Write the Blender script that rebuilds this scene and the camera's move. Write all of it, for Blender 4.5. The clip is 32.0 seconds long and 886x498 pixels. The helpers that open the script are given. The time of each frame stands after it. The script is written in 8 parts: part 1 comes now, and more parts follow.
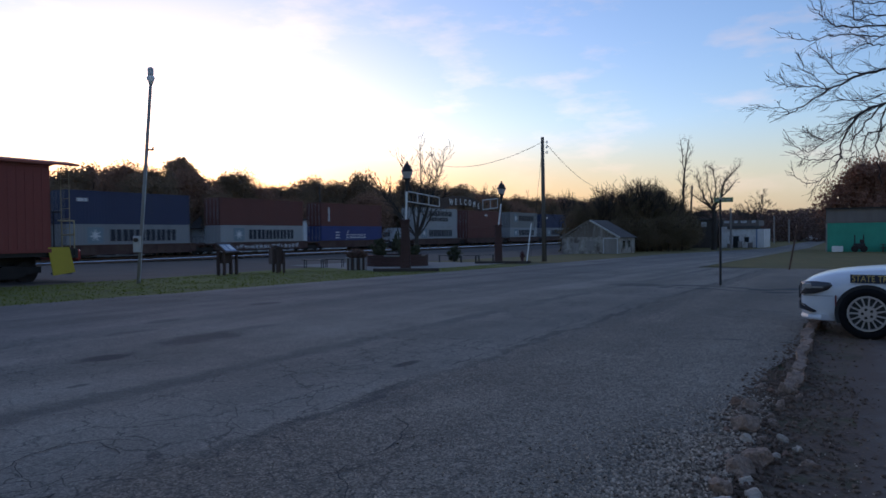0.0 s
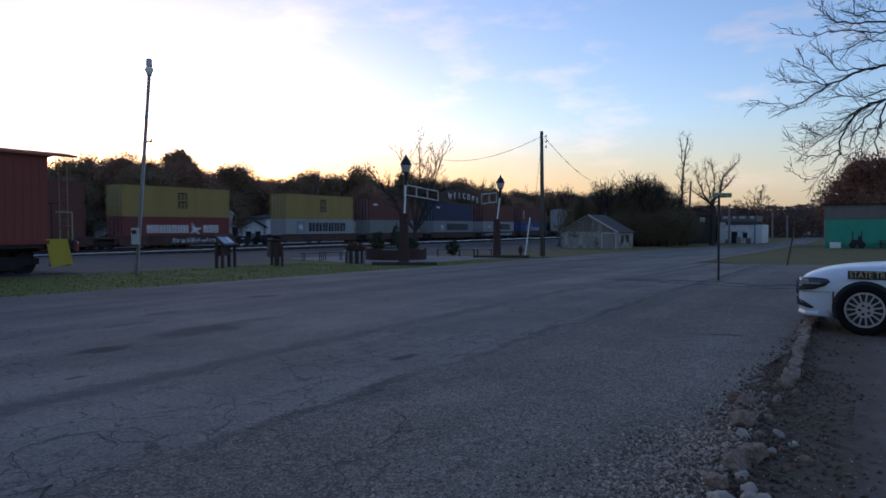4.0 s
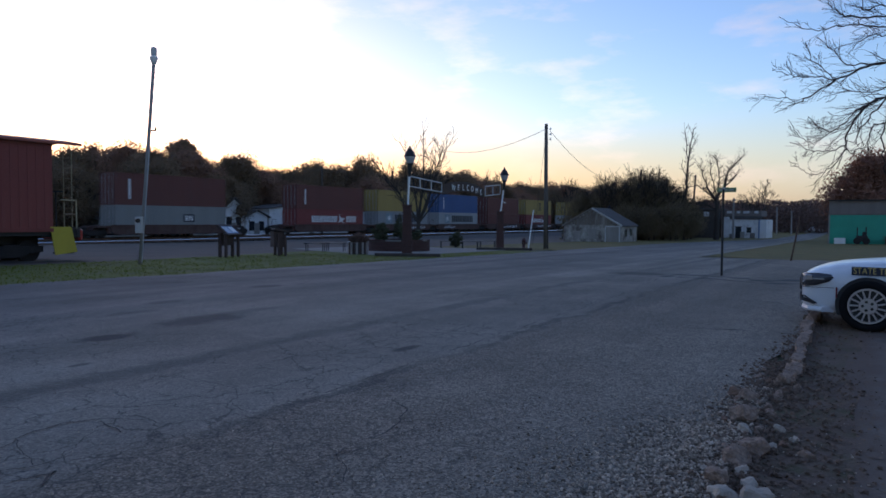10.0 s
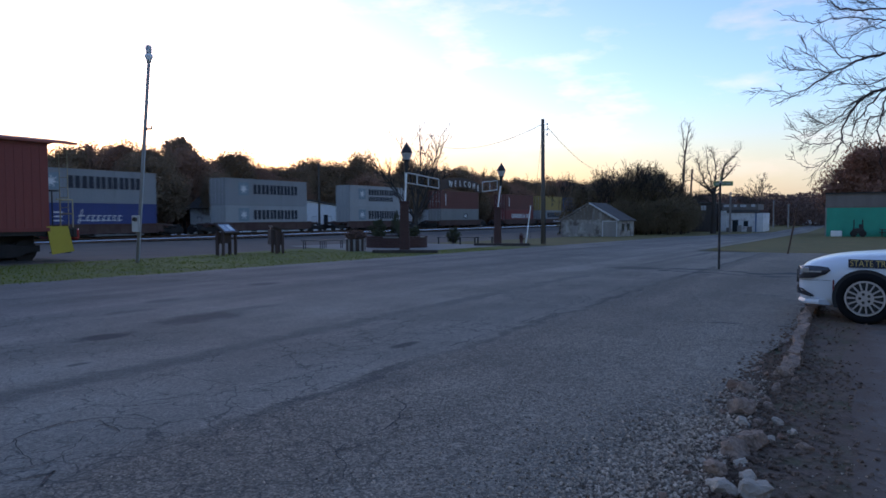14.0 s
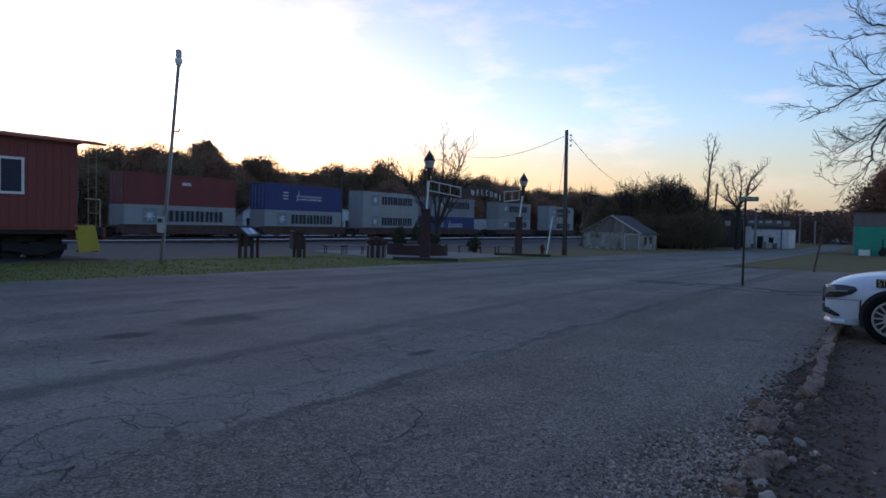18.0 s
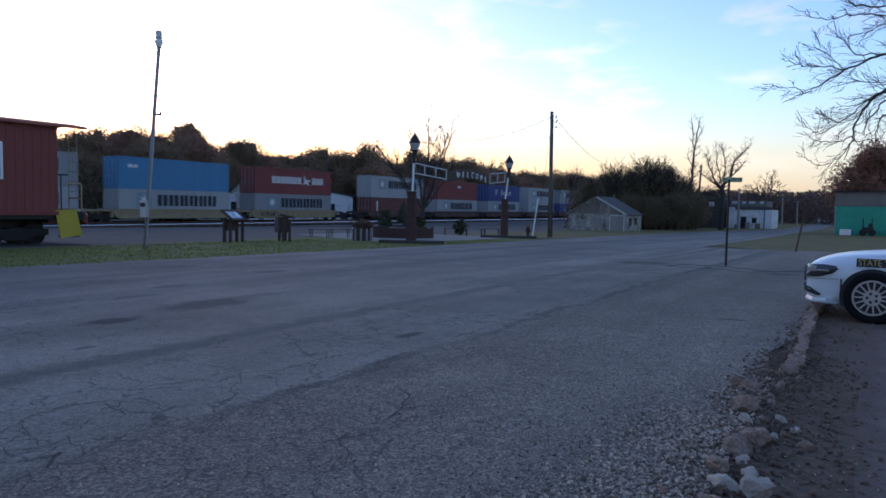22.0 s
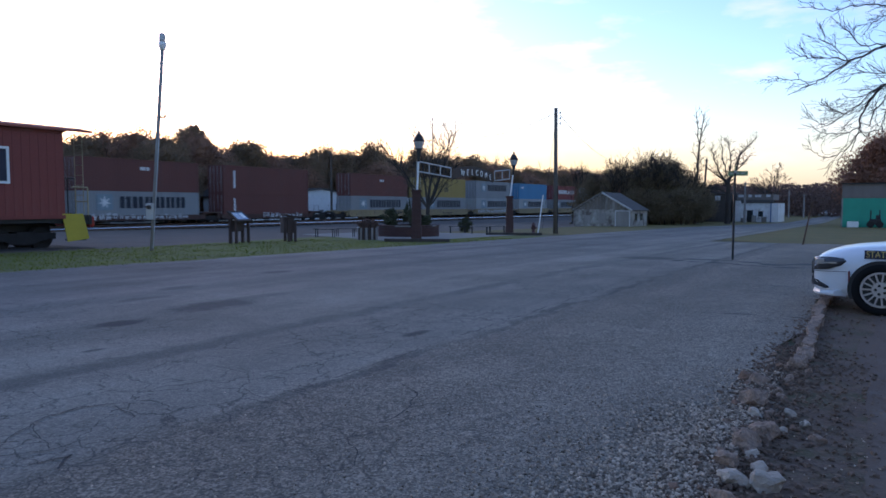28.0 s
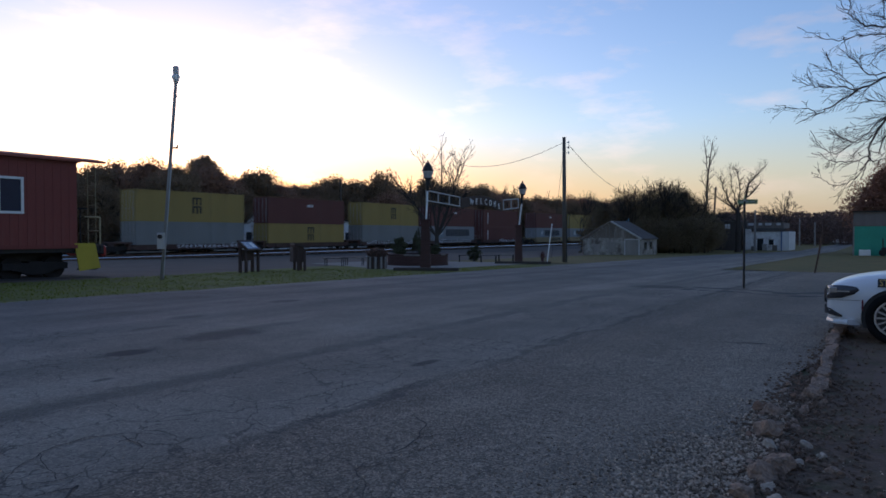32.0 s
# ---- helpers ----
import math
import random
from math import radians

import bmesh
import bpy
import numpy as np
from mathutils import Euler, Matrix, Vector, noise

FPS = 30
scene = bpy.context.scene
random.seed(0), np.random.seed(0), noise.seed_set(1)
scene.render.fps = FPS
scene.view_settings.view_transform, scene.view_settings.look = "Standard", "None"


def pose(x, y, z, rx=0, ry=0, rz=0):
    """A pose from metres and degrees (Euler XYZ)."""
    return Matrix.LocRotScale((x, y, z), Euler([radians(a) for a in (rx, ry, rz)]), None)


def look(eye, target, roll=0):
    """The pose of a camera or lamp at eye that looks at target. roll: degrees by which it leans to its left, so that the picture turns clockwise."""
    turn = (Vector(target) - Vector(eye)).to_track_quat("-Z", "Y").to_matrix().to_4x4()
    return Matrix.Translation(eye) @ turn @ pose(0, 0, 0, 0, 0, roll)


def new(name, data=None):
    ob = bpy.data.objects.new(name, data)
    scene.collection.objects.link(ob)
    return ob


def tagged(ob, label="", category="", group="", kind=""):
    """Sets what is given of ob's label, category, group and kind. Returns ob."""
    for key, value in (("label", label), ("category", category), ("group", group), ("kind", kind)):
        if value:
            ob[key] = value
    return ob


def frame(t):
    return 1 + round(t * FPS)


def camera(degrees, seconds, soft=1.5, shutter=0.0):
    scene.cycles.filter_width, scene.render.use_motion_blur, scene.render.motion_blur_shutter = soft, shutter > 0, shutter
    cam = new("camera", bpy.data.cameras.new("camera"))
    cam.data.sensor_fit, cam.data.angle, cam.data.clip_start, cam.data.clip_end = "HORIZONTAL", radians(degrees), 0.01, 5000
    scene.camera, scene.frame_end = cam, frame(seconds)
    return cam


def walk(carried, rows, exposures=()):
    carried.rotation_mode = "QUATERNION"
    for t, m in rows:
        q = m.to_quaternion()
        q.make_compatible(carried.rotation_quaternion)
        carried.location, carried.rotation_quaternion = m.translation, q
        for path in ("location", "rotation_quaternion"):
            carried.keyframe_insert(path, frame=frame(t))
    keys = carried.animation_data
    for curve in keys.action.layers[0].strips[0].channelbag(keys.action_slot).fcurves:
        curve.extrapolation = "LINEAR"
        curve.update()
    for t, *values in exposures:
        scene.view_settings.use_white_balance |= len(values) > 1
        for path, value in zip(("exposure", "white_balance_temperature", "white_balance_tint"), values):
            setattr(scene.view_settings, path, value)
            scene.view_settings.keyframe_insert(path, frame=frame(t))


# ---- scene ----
# Plan: x to the right, y ahead of the camera, z up, metres. The railway and the street run parallel,
# TURN degrees clockwise from the y axis: s is the distance along them, p the distance across, from the camera.
ROWS = [(0, -1.205, 0.001, -0.606), (0.5, -1.219, -0.067, -0.271), (1, -1.299, -0.116, 0.063), (1.5, -1.366, -0.133, 0.397),
        (2, -1.423, -0.002, 0.512), (2.5, -1.534, 0.089, 0.329), (3, -1.592, 0.258, 0.06), (3.5, -1.683, 0.332, -0.189),
        (5.5, -1.765, -0.981, 0.174), (6, -1.721, -1.291, 0.572), (6.5, -1.664, -1.345, 0.903), (7, -1.777, -1.271, 0.833),
        (7.5, -1.98, -1.018, 0.628), (8, -2.198, -0.801, 0.421), (8.5, -2.401, -0.583, 0.291), (9, -2.461, -0.408, 0.517),
        (9.5, -2.466, -0.241, 0.544), (10, -2.431, -0.137, 0.31), (10.5, -2.402, -0.082, 0.349), (11, -2.4, -0.041, 0.366),
        (11.5, -2.474, -0.08, 0.374), (12, -2.635, -0.06, 0.466), (12.5, -2.842, -0.055, 0.658), (13, -3.003, -0.021, 0.482),
        (13.5, -2.969, 0.116, -0.141), (14, -2.759, 0.07, -0.183), (14.5, -2.397, -0.124, 0.086), (16.5, -1.668, -1.452, 0.597),
        (17, -1.751, -1.624, 0.727), (17.5, -1.887, -1.644, 1.228), (18, -2.055, -1.674, 1.256), (18.5, -2.223, -1.536, 1.218),
        (19, -2.415, -1.347, 0.965), (19.5, -2.616, -1.183, 0.882), (20, -2.803, -0.986, 0.959), (20.5, -2.988, -0.819, 0.783),
        (21, -3.196, -0.685, 0.876), (21.5, -3.413, -0.579, 1.017), (22, -3.521, -0.46, 0.894), (22.5, -3.633, -0.464, 0.965),
        (23, -3.762, -0.545, 1.132), (23.5, -3.829, -0.57, 1.129), (24, -3.843, -0.6, 1.152), (24.5, -3.872, -0.642, 1.048),
        (25, -3.938, -0.667, 1.058), (25.5, -3.999, -0.647, 0.936), (27.5, -3.902, -0.856, 0.515), (28, -3.692, -0.94, 0.043),
        (28.5, -3.28, -1.061, 0.172), (29, -2.738, -1.231, 0.133), (29.5, -2.125, -1.461, -0.016), (30, -1.53, -1.56, -0.022),
        (30.5, -1.05, -1.651, -0.054), (31, -0.892, -1.678, -0.004), (31.5, -1, -1.675, -0.04), (32, -1.231, -1.706, -0.068)]
EYE = (0.0, 0.0, 1.5)


def aim(pitch, yaw, roll):
    return pose(*EYE, 90 + pitch, 0, -yaw) @ pose(0, 0, 0, 0, 0, roll)


cam = camera(66.76, 32.0, soft=1.62, shutter=0.5)
walk(cam, [(t, aim(a, b, c)) for t, a, b, c in ROWS],
     exposures=[(0.0, 0.03, 5950, 23), (3.5, 0.03, 5950, 23), (9.0, 0.1, 5850, 23), (11.0, 0.27, 5800, 24), (14.0, 0.45, 5750, 24), (16.0, 0.17, 5850, 23), (18.0, 0.1, 5850, 23), (20.0, 0.3, 5750, 24), (24.0, 0.65, 5700, 24), (28.0, 0.75, 5700, 24), (29.0, 0.68, 5700, 24), (30.0, 0.3, 5800, 24), (31.0, -0.03, 5900, 23), (32.0, -0.08, 5950, 23)])

# ---- light: the sun has just gone behind the woods ----
SUN_ELEVATION, SUN_AZIMUTH = 2.0, -23.0
world = bpy.data.worlds.new("dusk_sky")
scene.world = world
world.use_nodes = True
wn, wl = world.node_tree.nodes, world.node_tree.links
wn.clear()
sky = wn.new("ShaderNodeTexSky")
sky.sky_type = "NISHITA"
sky.sun_disc = False
sky.sun_elevation, sky.sun_rotation = radians(SUN_ELEVATION), radians(SUN_AZIMUTH)
sky.air_density, sky.dust_density, sky.ozone_density = 1.0, 0.7, 2.8
# thin evening cloud, streaked by the wind
coord = wn.new("ShaderNodeTexCoord")
flat = wn.new("ShaderNodeMapping")
flat.inputs["Scale"].default_value = (2.2, 2.2, 7.0)
flat.inputs["Rotation"].default_value = (0.0, 0.3, 0.5)
cloud = wn.new("ShaderNodeTexNoise")
cloud.inputs["Scale"].default_value, cloud.inputs["Detail"].default_value, cloud.inputs["Roughness"].default_value = 2.3, 8.0, 0.6
cover = wn.new("ShaderNodeMapRange")
cover.inputs["From Min"].default_value, cover.inputs["From Max"].default_value = 0.5, 0.7
cover.inputs["To Min"].default_value, cover.inputs["To Max"].default_value = 0.07, 0.5
white = wn.new("ShaderNodeMix")
white.data_type = "RGBA"
grey = wn.new("ShaderNodeRGBToBW")
glow = wn.new("ShaderNodeMix")
glow.data_type = "RGBA"
glow.blend_type = "MULTIPLY"
glow.inputs[0].default_value = 1.0
glow.inputs[7].default_value = (1.74, 1.46, 1.27, 1)
# the warm band of the sunset along the horizon
height = wn.new("ShaderNodeSeparateXYZ")
low = wn.new("ShaderNodeMapRange")
low.interpolation_type = "SMOOTHSTEP"
low.inputs["From Min"].default_value, low.inputs["From Max"].default_value = 0.03, 0.17
low.inputs["To Min"].default_value, low.inputs["To Max"].default_value = 1.0, 0.0
pale = wn.new("ShaderNodeMix")
pale.data_type = "RGBA"
pale.blend_type = "MULTIPLY"
pale.inputs[0].default_value = 1.0
pale.inputs[7].default_value = (0.97, 1.0, 0.82, 1)
haze = wn.new("ShaderNodeMix")
haze.data_type = "RGBA"
haze_amount = wn.new("ShaderNodeMath")
haze_amount.operation = "MULTIPLY"
haze_amount.inputs[1].default_value = 0.65
west = wn.new("ShaderNodeMapRange")
west.inputs["From Min"].default_value, west.inputs["From Max"].default_value = -0.1, 0.55
haze_west = wn.new("ShaderNodeMath")
haze_west.operation = "MULTIPLY"
warm = wn.new("ShaderNodeMix")
warm.data_type = "RGBA"
warm.blend_type = "MULTIPLY"
warm.inputs[7].default_value = (0.82, 0.53, 0.25, 1)
side = wn.new("ShaderNodeVectorMath")
side.operation = "DOT_PRODUCT"
side.inputs[1].default_value = (math.sin(radians(SUN_AZIMUTH)), math.cos(radians(SUN_AZIMUTH)), 0)
facing = wn.new("ShaderNodeMapRange")
facing.inputs["From Min"].default_value, facing.inputs["From Max"].default_value = 0.5, 0.95
facing.inputs["To Min"].default_value = 0.0
both = wn.new("ShaderNodeMath")
both.operation = "MULTIPLY"
back = wn.new("ShaderNodeBackground")
back.inputs["Strength"].default_value = 0.54
out = wn.new("ShaderNodeOutputWorld")
wl.new(coord.outputs["Generated"], flat.inputs["Vector"])
wl.new(flat.outputs["Vector"], cloud.inputs["Vector"])
wl.new(cloud.outputs["Fac"], cover.inputs["Value"])
wl.new(cover.outputs["Result"], white.inputs[0])
wl.new(sky.outputs["Color"], grey.inputs["Color"])
wl.new(grey.outputs["Val"], glow.inputs[6])
wl.new(sky.outputs["Color"], white.inputs[6])
wl.new(glow.outputs[2], white.inputs[7])
wl.new(coord.outputs["Generated"], height.inputs[0])
wl.new(height.outputs["Z"], low.inputs["Value"])
wl.new(coord.outputs["Generated"], side.inputs[0])
wl.new(side.outputs["Value"], facing.inputs["Value"])
wl.new(low.outputs["Result"], both.inputs[0])
wl.new(facing.outputs["Result"], both.inputs[1])
wl.new(both.outputs[0], warm.inputs[0])
wl.new(grey.outputs["Val"], pale.inputs[6])
wl.new(side.outputs["Value"], west.inputs["Value"])
wl.new(low.outputs["Result"], haze_west.inputs[0])
wl.new(west.outputs["Result"], haze_west.inputs[1])
wl.new(haze_west.outputs[0], haze_amount.inputs[0])
wl.new(haze_amount.outputs[0], haze.inputs[0])
wl.new(white.outputs[2], haze.inputs[6])
wl.new(pale.outputs[2], haze.inputs[7])
wl.new(haze.outputs[2], warm.inputs[6])
wl.new(warm.outputs[2], back.inputs["Color"])
wl.new(back.outputs["Background"], out.inputs["Surface"])

sun = new("sun", bpy.data.lights.new("sun", "SUN"))
sun.data.energy, sun.data.angle, sun.data.color = 0.6, radians(1.0), (1.0, 0.62, 0.35)
sun_way = Vector((math.sin(radians(SUN_AZIMUTH)) * math.cos(radians(SUN_ELEVATION)),
                  math.cos(radians(SUN_AZIMUTH)) * math.cos(radians(SUN_ELEVATION)), math.sin(radians(SUN_ELEVATION))))
sun.matrix_world = look(sun_way * 400, (0, 0, 0))

# ---- plan ----
TURN = 32.25
DV = Vector((math.sin(radians(TURN)), math.cos(radians(TURN)), 0))
NV = Vector((-math.cos(radians(TURN)), math.sin(radians(TURN)), 0))
HEAD = 90 - TURN
RAIL_TOP = -0.2
TRACK_P = 58.25


def lie(x, y):
    """The height of the ground."""
    return -0.0125 * min(max(y - 15.0, 0.0), 90.0)


def at(s, p, z=0.0):
    """A place from along, across and height above the ground."""
    v = DV * s + NV * p
    return Vector((v.x, v.y, lie(v.x, v.y) + z))


# ---- materials ----
def mat(name, colour, rough=0.7, metal=0.0, vary=0.25, scale=3.0, fine=60.0, bump=0.15, dirt=None, dirt_amount=0.3, rand=0.0, spec=0.5, streak=False):
    """A surface with large blotches, fine grain and relief; dirt: a second colour in patches."""
    m = bpy.data.materials.new(name)
    m.use_nodes = True
    n, l = m.node_tree.nodes, m.node_tree.links
    b = n["Principled BSDF"]
    b.inputs["Roughness"].default_value, b.inputs["Metallic"].default_value = rough, metal
    b.inputs["Specular IOR Level"].default_value = spec
    c = n.new("ShaderNodeTexCoord")
    mp = n.new("ShaderNodeMapping")
    l.new(c.outputs["Object"], mp.inputs["Vector"])
    if streak:
        mp.inputs["Scale"].default_value = (1, 1, 0.15)
    big, small = n.new("ShaderNodeTexNoise"), n.new("ShaderNodeTexNoise")
    big.inputs["Scale"].default_value, big.inputs["Detail"].default_value = scale, 5
    small.inputs["Scale"].default_value, small.inputs["Detail"].default_value = fine, 3
    l.new(mp.outputs["Vector"], big.inputs["Vector"])
    l.new(c.outputs["Object"], small.inputs["Vector"])
    value = n.new("ShaderNodeMath")
    value.operation = "ADD"
    l.new(big.outputs["Fac"], value.inputs[0])
    l.new(small.outputs["Fac"], value.inputs[1])
    if rand:
        info = n.new("ShaderNodeObjectInfo")
        more = n.new("ShaderNodeMath")
        more.operation = "MULTIPLY_ADD"
        more.inputs[1].default_value = rand
        l.new(info.outputs["Random"], more.inputs[0])
        l.new(value.outputs[0], more.inputs[2])
        value = more
    r = n.new("ShaderNodeMapRange")
    r.inputs["From Min"].default_value, r.inputs["From Max"].default_value = 0.6, 1.4 + rand
    r.inputs["To Min"].default_value, r.inputs["To Max"].default_value = 1 - vary, 1 + vary
    l.new(value.outputs[0], r.inputs["Value"])
    mix = n.new("ShaderNodeMix")
    mix.data_type, mix.blend_type = "RGBA", "MULTIPLY"
    mix.inputs[0].default_value = 1
    mix.inputs[6].default_value = (*colour, 1)
    l.new(r.outputs["Result"], mix.inputs[7])
    col = mix.outputs[2]
    if dirt:
        patch = n.new("ShaderNodeTexNoise")
        patch.inputs["Scale"].default_value, patch.inputs["Detail"].default_value, patch.inputs["Roughness"].default_value = scale * 0.7 + 0.3, 8, 0.65
        l.new(mp.outputs["Vector"], patch.inputs["Vector"])
        ramp = n.new("ShaderNodeMapRange")
        ramp.inputs["From Min"].default_value, ramp.inputs["From Max"].default_value = 0.62 - dirt_amount * 0.35, 0.75 - dirt_amount * 0.2
        l.new(patch.outputs["Fac"], ramp.inputs["Value"])
        over = n.new("ShaderNodeMix")
        over.data_type = "RGBA"
        over.inputs[7].default_value = (*dirt, 1)
        l.new(ramp.outputs["Result"], over.inputs[0])
        l.new(col, over.inputs[6])
        col = over.outputs[2]
    l.new(col, b.inputs["Base Color"])
    if bump:
        bp = n.new("ShaderNodeBump")
        bp.inputs["Strength"].default_value, bp.inputs["Distance"].default_value = bump, 0.02
        l.new(value.outputs[0], bp.inputs["Height"])
        l.new(bp.outputs["Normal"], b.inputs["Normal"])
    return m


def leaf_mat(name, a, b_, thin=0.0):
    """Foliage whose pieces differ in colour."""
    m = bpy.data.materials.new(name)
    m.use_nodes = True
    n, l = m.node_tree.nodes, m.node_tree.links
    b = n["Principled BSDF"]
    b.inputs["Roughness"].default_value = 0.8
    b.inputs["Specular IOR Level"].default_value = 0.2
    geo = n.new("ShaderNodeNewGeometry")
    mix = n.new("ShaderNodeMix")
    mix.data_type = "RGBA"
    mix.inputs[6].default_value, mix.inputs[7].default_value = (*a, 1), (*b_, 1)
    l.new(geo.outputs["Random Per Island"], mix.inputs[0])
    l.new(mix.outputs[2], b.inputs["Base Color"])
    through_ = n.new("ShaderNodeBsdfTranslucent")
    l.new(mix.outputs[2], through_.inputs["Color"])
    both = n.new("ShaderNodeMixShader")
    both.inputs[0].default_value = thin
    l.new(b.outputs[0], both.inputs[1])
    l.new(through_.outputs[0], both.inputs[2])
    l.new(both.outputs[0], n["Material Output"].inputs["Surface"])
    return m


def glass_mat(name, tint=(0.03, 0.035, 0.04), rough=0.05):
    m = bpy.data.materials.new(name)
    m.use_nodes = True
    b = m.node_tree.nodes["Principled BSDF"]
    b.inputs["Base Color"].default_value = (*tint, 1)
    b.inputs["Roughness"].default_value = rough
    b.inputs["Specular IOR Level"].default_value = 0.8
    return m


def asphalt_mat():
    """Old asphalt: a coarse stony parking lane, paler worn driving lanes, stained joints, a net of cracks."""
    m = bpy.data.materials.new("old_asphalt")
    m.use_nodes = True
    n, l = m.node_tree.nodes, m.node_tree.links
    b = n["Principled BSDF"]
    b.inputs["Roughness"].default_value = 0.85
    b.inputs["Specular IOR Level"].default_value = 0.3

    def tex(scale, detail, vec, rough=0.5):
        x = n.new("ShaderNodeTexNoise")
        x.inputs["Scale"].default_value, x.inputs["Detail"].default_value, x.inputs["Roughness"].default_value = scale, detail, rough
        l.new(vec, x.inputs["Vector"])
        return x.outputs["Fac"]

    def calc(op, a, c, d=None):
        x = n.new("ShaderNodeMath")
        x.operation = op
        for k, v in enumerate((a, c, d)):
            if v is None:
                continue
            if isinstance(v, (int, float)):
                x.inputs[k].default_value = v
            else:
                l.new(v, x.inputs[k])
        return x.outputs[0]

    def span(v, lo, hi, a=0.0, c=1.0):
        x = n.new("ShaderNodeMapRange")
        x.interpolation_type = "SMOOTHSTEP"
        x.inputs["From Min"].default_value, x.inputs["From Max"].default_value = lo, hi
        x.inputs["To Min"].default_value, x.inputs["To Max"].default_value = a, c
        l.new(v, x.inputs["Value"])
        return x.outputs["Result"]

    def blend(f, a, c, way="MIX"):
        x = n.new("ShaderNodeMix")
        x.data_type, x.blend_type = "RGBA", way
        for k, v in ((0, f), (6, a), (7, c)):
            if isinstance(v, (int, float)):
                x.inputs[k].default_value = v
            elif isinstance(v, tuple):
                x.inputs[k].default_value = (*v, 1)
            else:
                l.new(v, x.inputs[k])
        return x.outputs[2]

    c = n.new("ShaderNodeTexCoord").outputs["Object"]
    turn = n.new("ShaderNodeMapping")
    turn.inputs["Rotation"].default_value = (0, 0, radians(-HEAD))
    l.new(c, turn.inputs["Vector"])
    turned = turn.outputs["Vector"]
    axes = n.new("ShaderNodeSeparateXYZ")
    l.new(turned, axes.inputs[0])
    wob = calc("MULTIPLY_ADD", tex(1.6, 7, turned, 0.65), 0.8, -0.4)
    p = calc("ADD", axes.outputs["Y"], wob)
    coarse = span(p, 3.7, 4.15, 1.0, 0.0)
    long = n.new("ShaderNodeMapping")
    long.inputs["Scale"].default_value = (0.05, 0.6, 1)
    l.new(turned, long.inputs["Vector"])
    bands = tex(1.2, 5, long.outputs["Vector"])
    blot_ = tex(0.45, 9, turned, 0.65)
    tone = span(calc("MULTIPLY_ADD", bands, 0.5, calc("MULTIPLY", blot_, 0.5)), 0.36, 0.66)
    pale = blend(tone, (0.160, 0.143, 0.117), (0.280, 0.251, 0.206))
    stony = blend(tone, (0.180, 0.149, 0.114), (0.277, 0.230, 0.177))
    col = blend(coarse, pale, stony)
    # the far lanes darken: how asphalt shades at a grazing view, put into colour
    col = blend(span(p, 6.6, 12.0, 0.0, 0.75), col, blend(tone, (0.099, 0.089, 0.080), (0.184, 0.168, 0.150)))
    # the crossing and the far parking lane are darker and browner
    col = blend(calc("MULTIPLY", span(p, 5.0, 8.5, 1.0, 0.0), span(axes.outputs["X"], 8.0, 15.0, 0.0, 0.4)), col, blend(tone, (0.122, 0.100, 0.078), (0.190, 0.157, 0.122)))
    # stained joints and ruts
    for place, half, depth in ((3.88, 0.13, 0.6), (3.6, 0.35, 0.28), (6.08, 0.28, 0.5), (8.1, 0.5, 0.2), (10.4, 0.6, 0.22), (13.2, 0.4, 0.3)):
        d = calc("ABSOLUTE", calc("SUBTRACT", p, place), 0)
        f = calc("MULTIPLY", span(d, half * 0.25, half, 1.0, 0.0), span(blot_, 0.38, 0.56, 0.25, 1.0))
        col = blend(calc("MULTIPLY", f, depth), col, (0.045, 0.044, 0.043))
    # dark patches: along, across, half length, half width, strength
    ragged = calc("MULTIPLY_ADD", tex(3.0, 7, turned, 0.7), 1.6, -0.8)
    for s_, p_, a_, b_, depth in ((4.83, 8.07, 0.42, 0.2, 0.95), (6.5, 8.35, 0.8, 0.42, 0.75), (7.4, 8.55, 0.9, 0.2, 0.4), (6.31, 9.89, 0.5, 0.16, 0.5), (7.5, 10.66, 0.4, 0.22, 0.5), (3.75, 6.77, 0.12, 0.06, 0.7), (6.33, 4.53, 0.26, 0.09, 0.8), (10.6, 11.4, 0.4, 0.3, 0.6), (20.1, 5.8, 0.7, 0.9, 0.7), (9.5, 14.0, 1.2, 0.5, 0.3), (4.83, 3.75, 0.4, 0.3, 0.25)):
        near = n.new("ShaderNodeMapping")
        near.vector_type = "TEXTURE"
        near.inputs["Location"].default_value, near.inputs["Scale"].default_value = (s_, p_, 0), (a_, b_, 1000)
        l.new(turned, near.inputs["Vector"])
        far = n.new("ShaderNodeVectorMath")
        far.operation = "LENGTH"
        l.new(near.outputs["Vector"], far.inputs[0])
        col = blend(calc("MULTIPLY", span(calc("ADD", far.outputs["Value"], ragged), 0.55, 1.25, 1.0, 0.0), depth), col, (0.05, 0.047, 0.043))
    # exposed stones
    def stones(scale):
        x = n.new("ShaderNodeTexVoronoi")
        x.inputs["Scale"].default_value = scale
        l.new(c, x.inputs["Vector"])
        y = n.new("ShaderNodeRGBToBW")
        l.new(x.outputs["Color"], y.inputs[0])
        return x, y.outputs[0]
    cells, cell_tone = stones(75)
    chip_tone = stones(34)[1]
    grit = tex(26, 8, c, 0.75)
    patchy = span(tex(5.0, 6, c, 0.7), 0.35, 0.65, 0.92, 1.08)
    speck = calc("MULTIPLY", calc("MULTIPLY", span(cell_tone, 0.12, 0.88, 0.55, 1.55), span(chip_tone, 0.15, 0.85, 0.86, 1.14)), calc("MULTIPLY", span(grit, 0.32, 0.68, 0.72, 1.3), patchy))
    amount = calc("MULTIPLY_ADD", coarse, 0.42, 0.45)
    col = blend(amount, col, blend(1.0, col, speck, "MULTIPLY"))
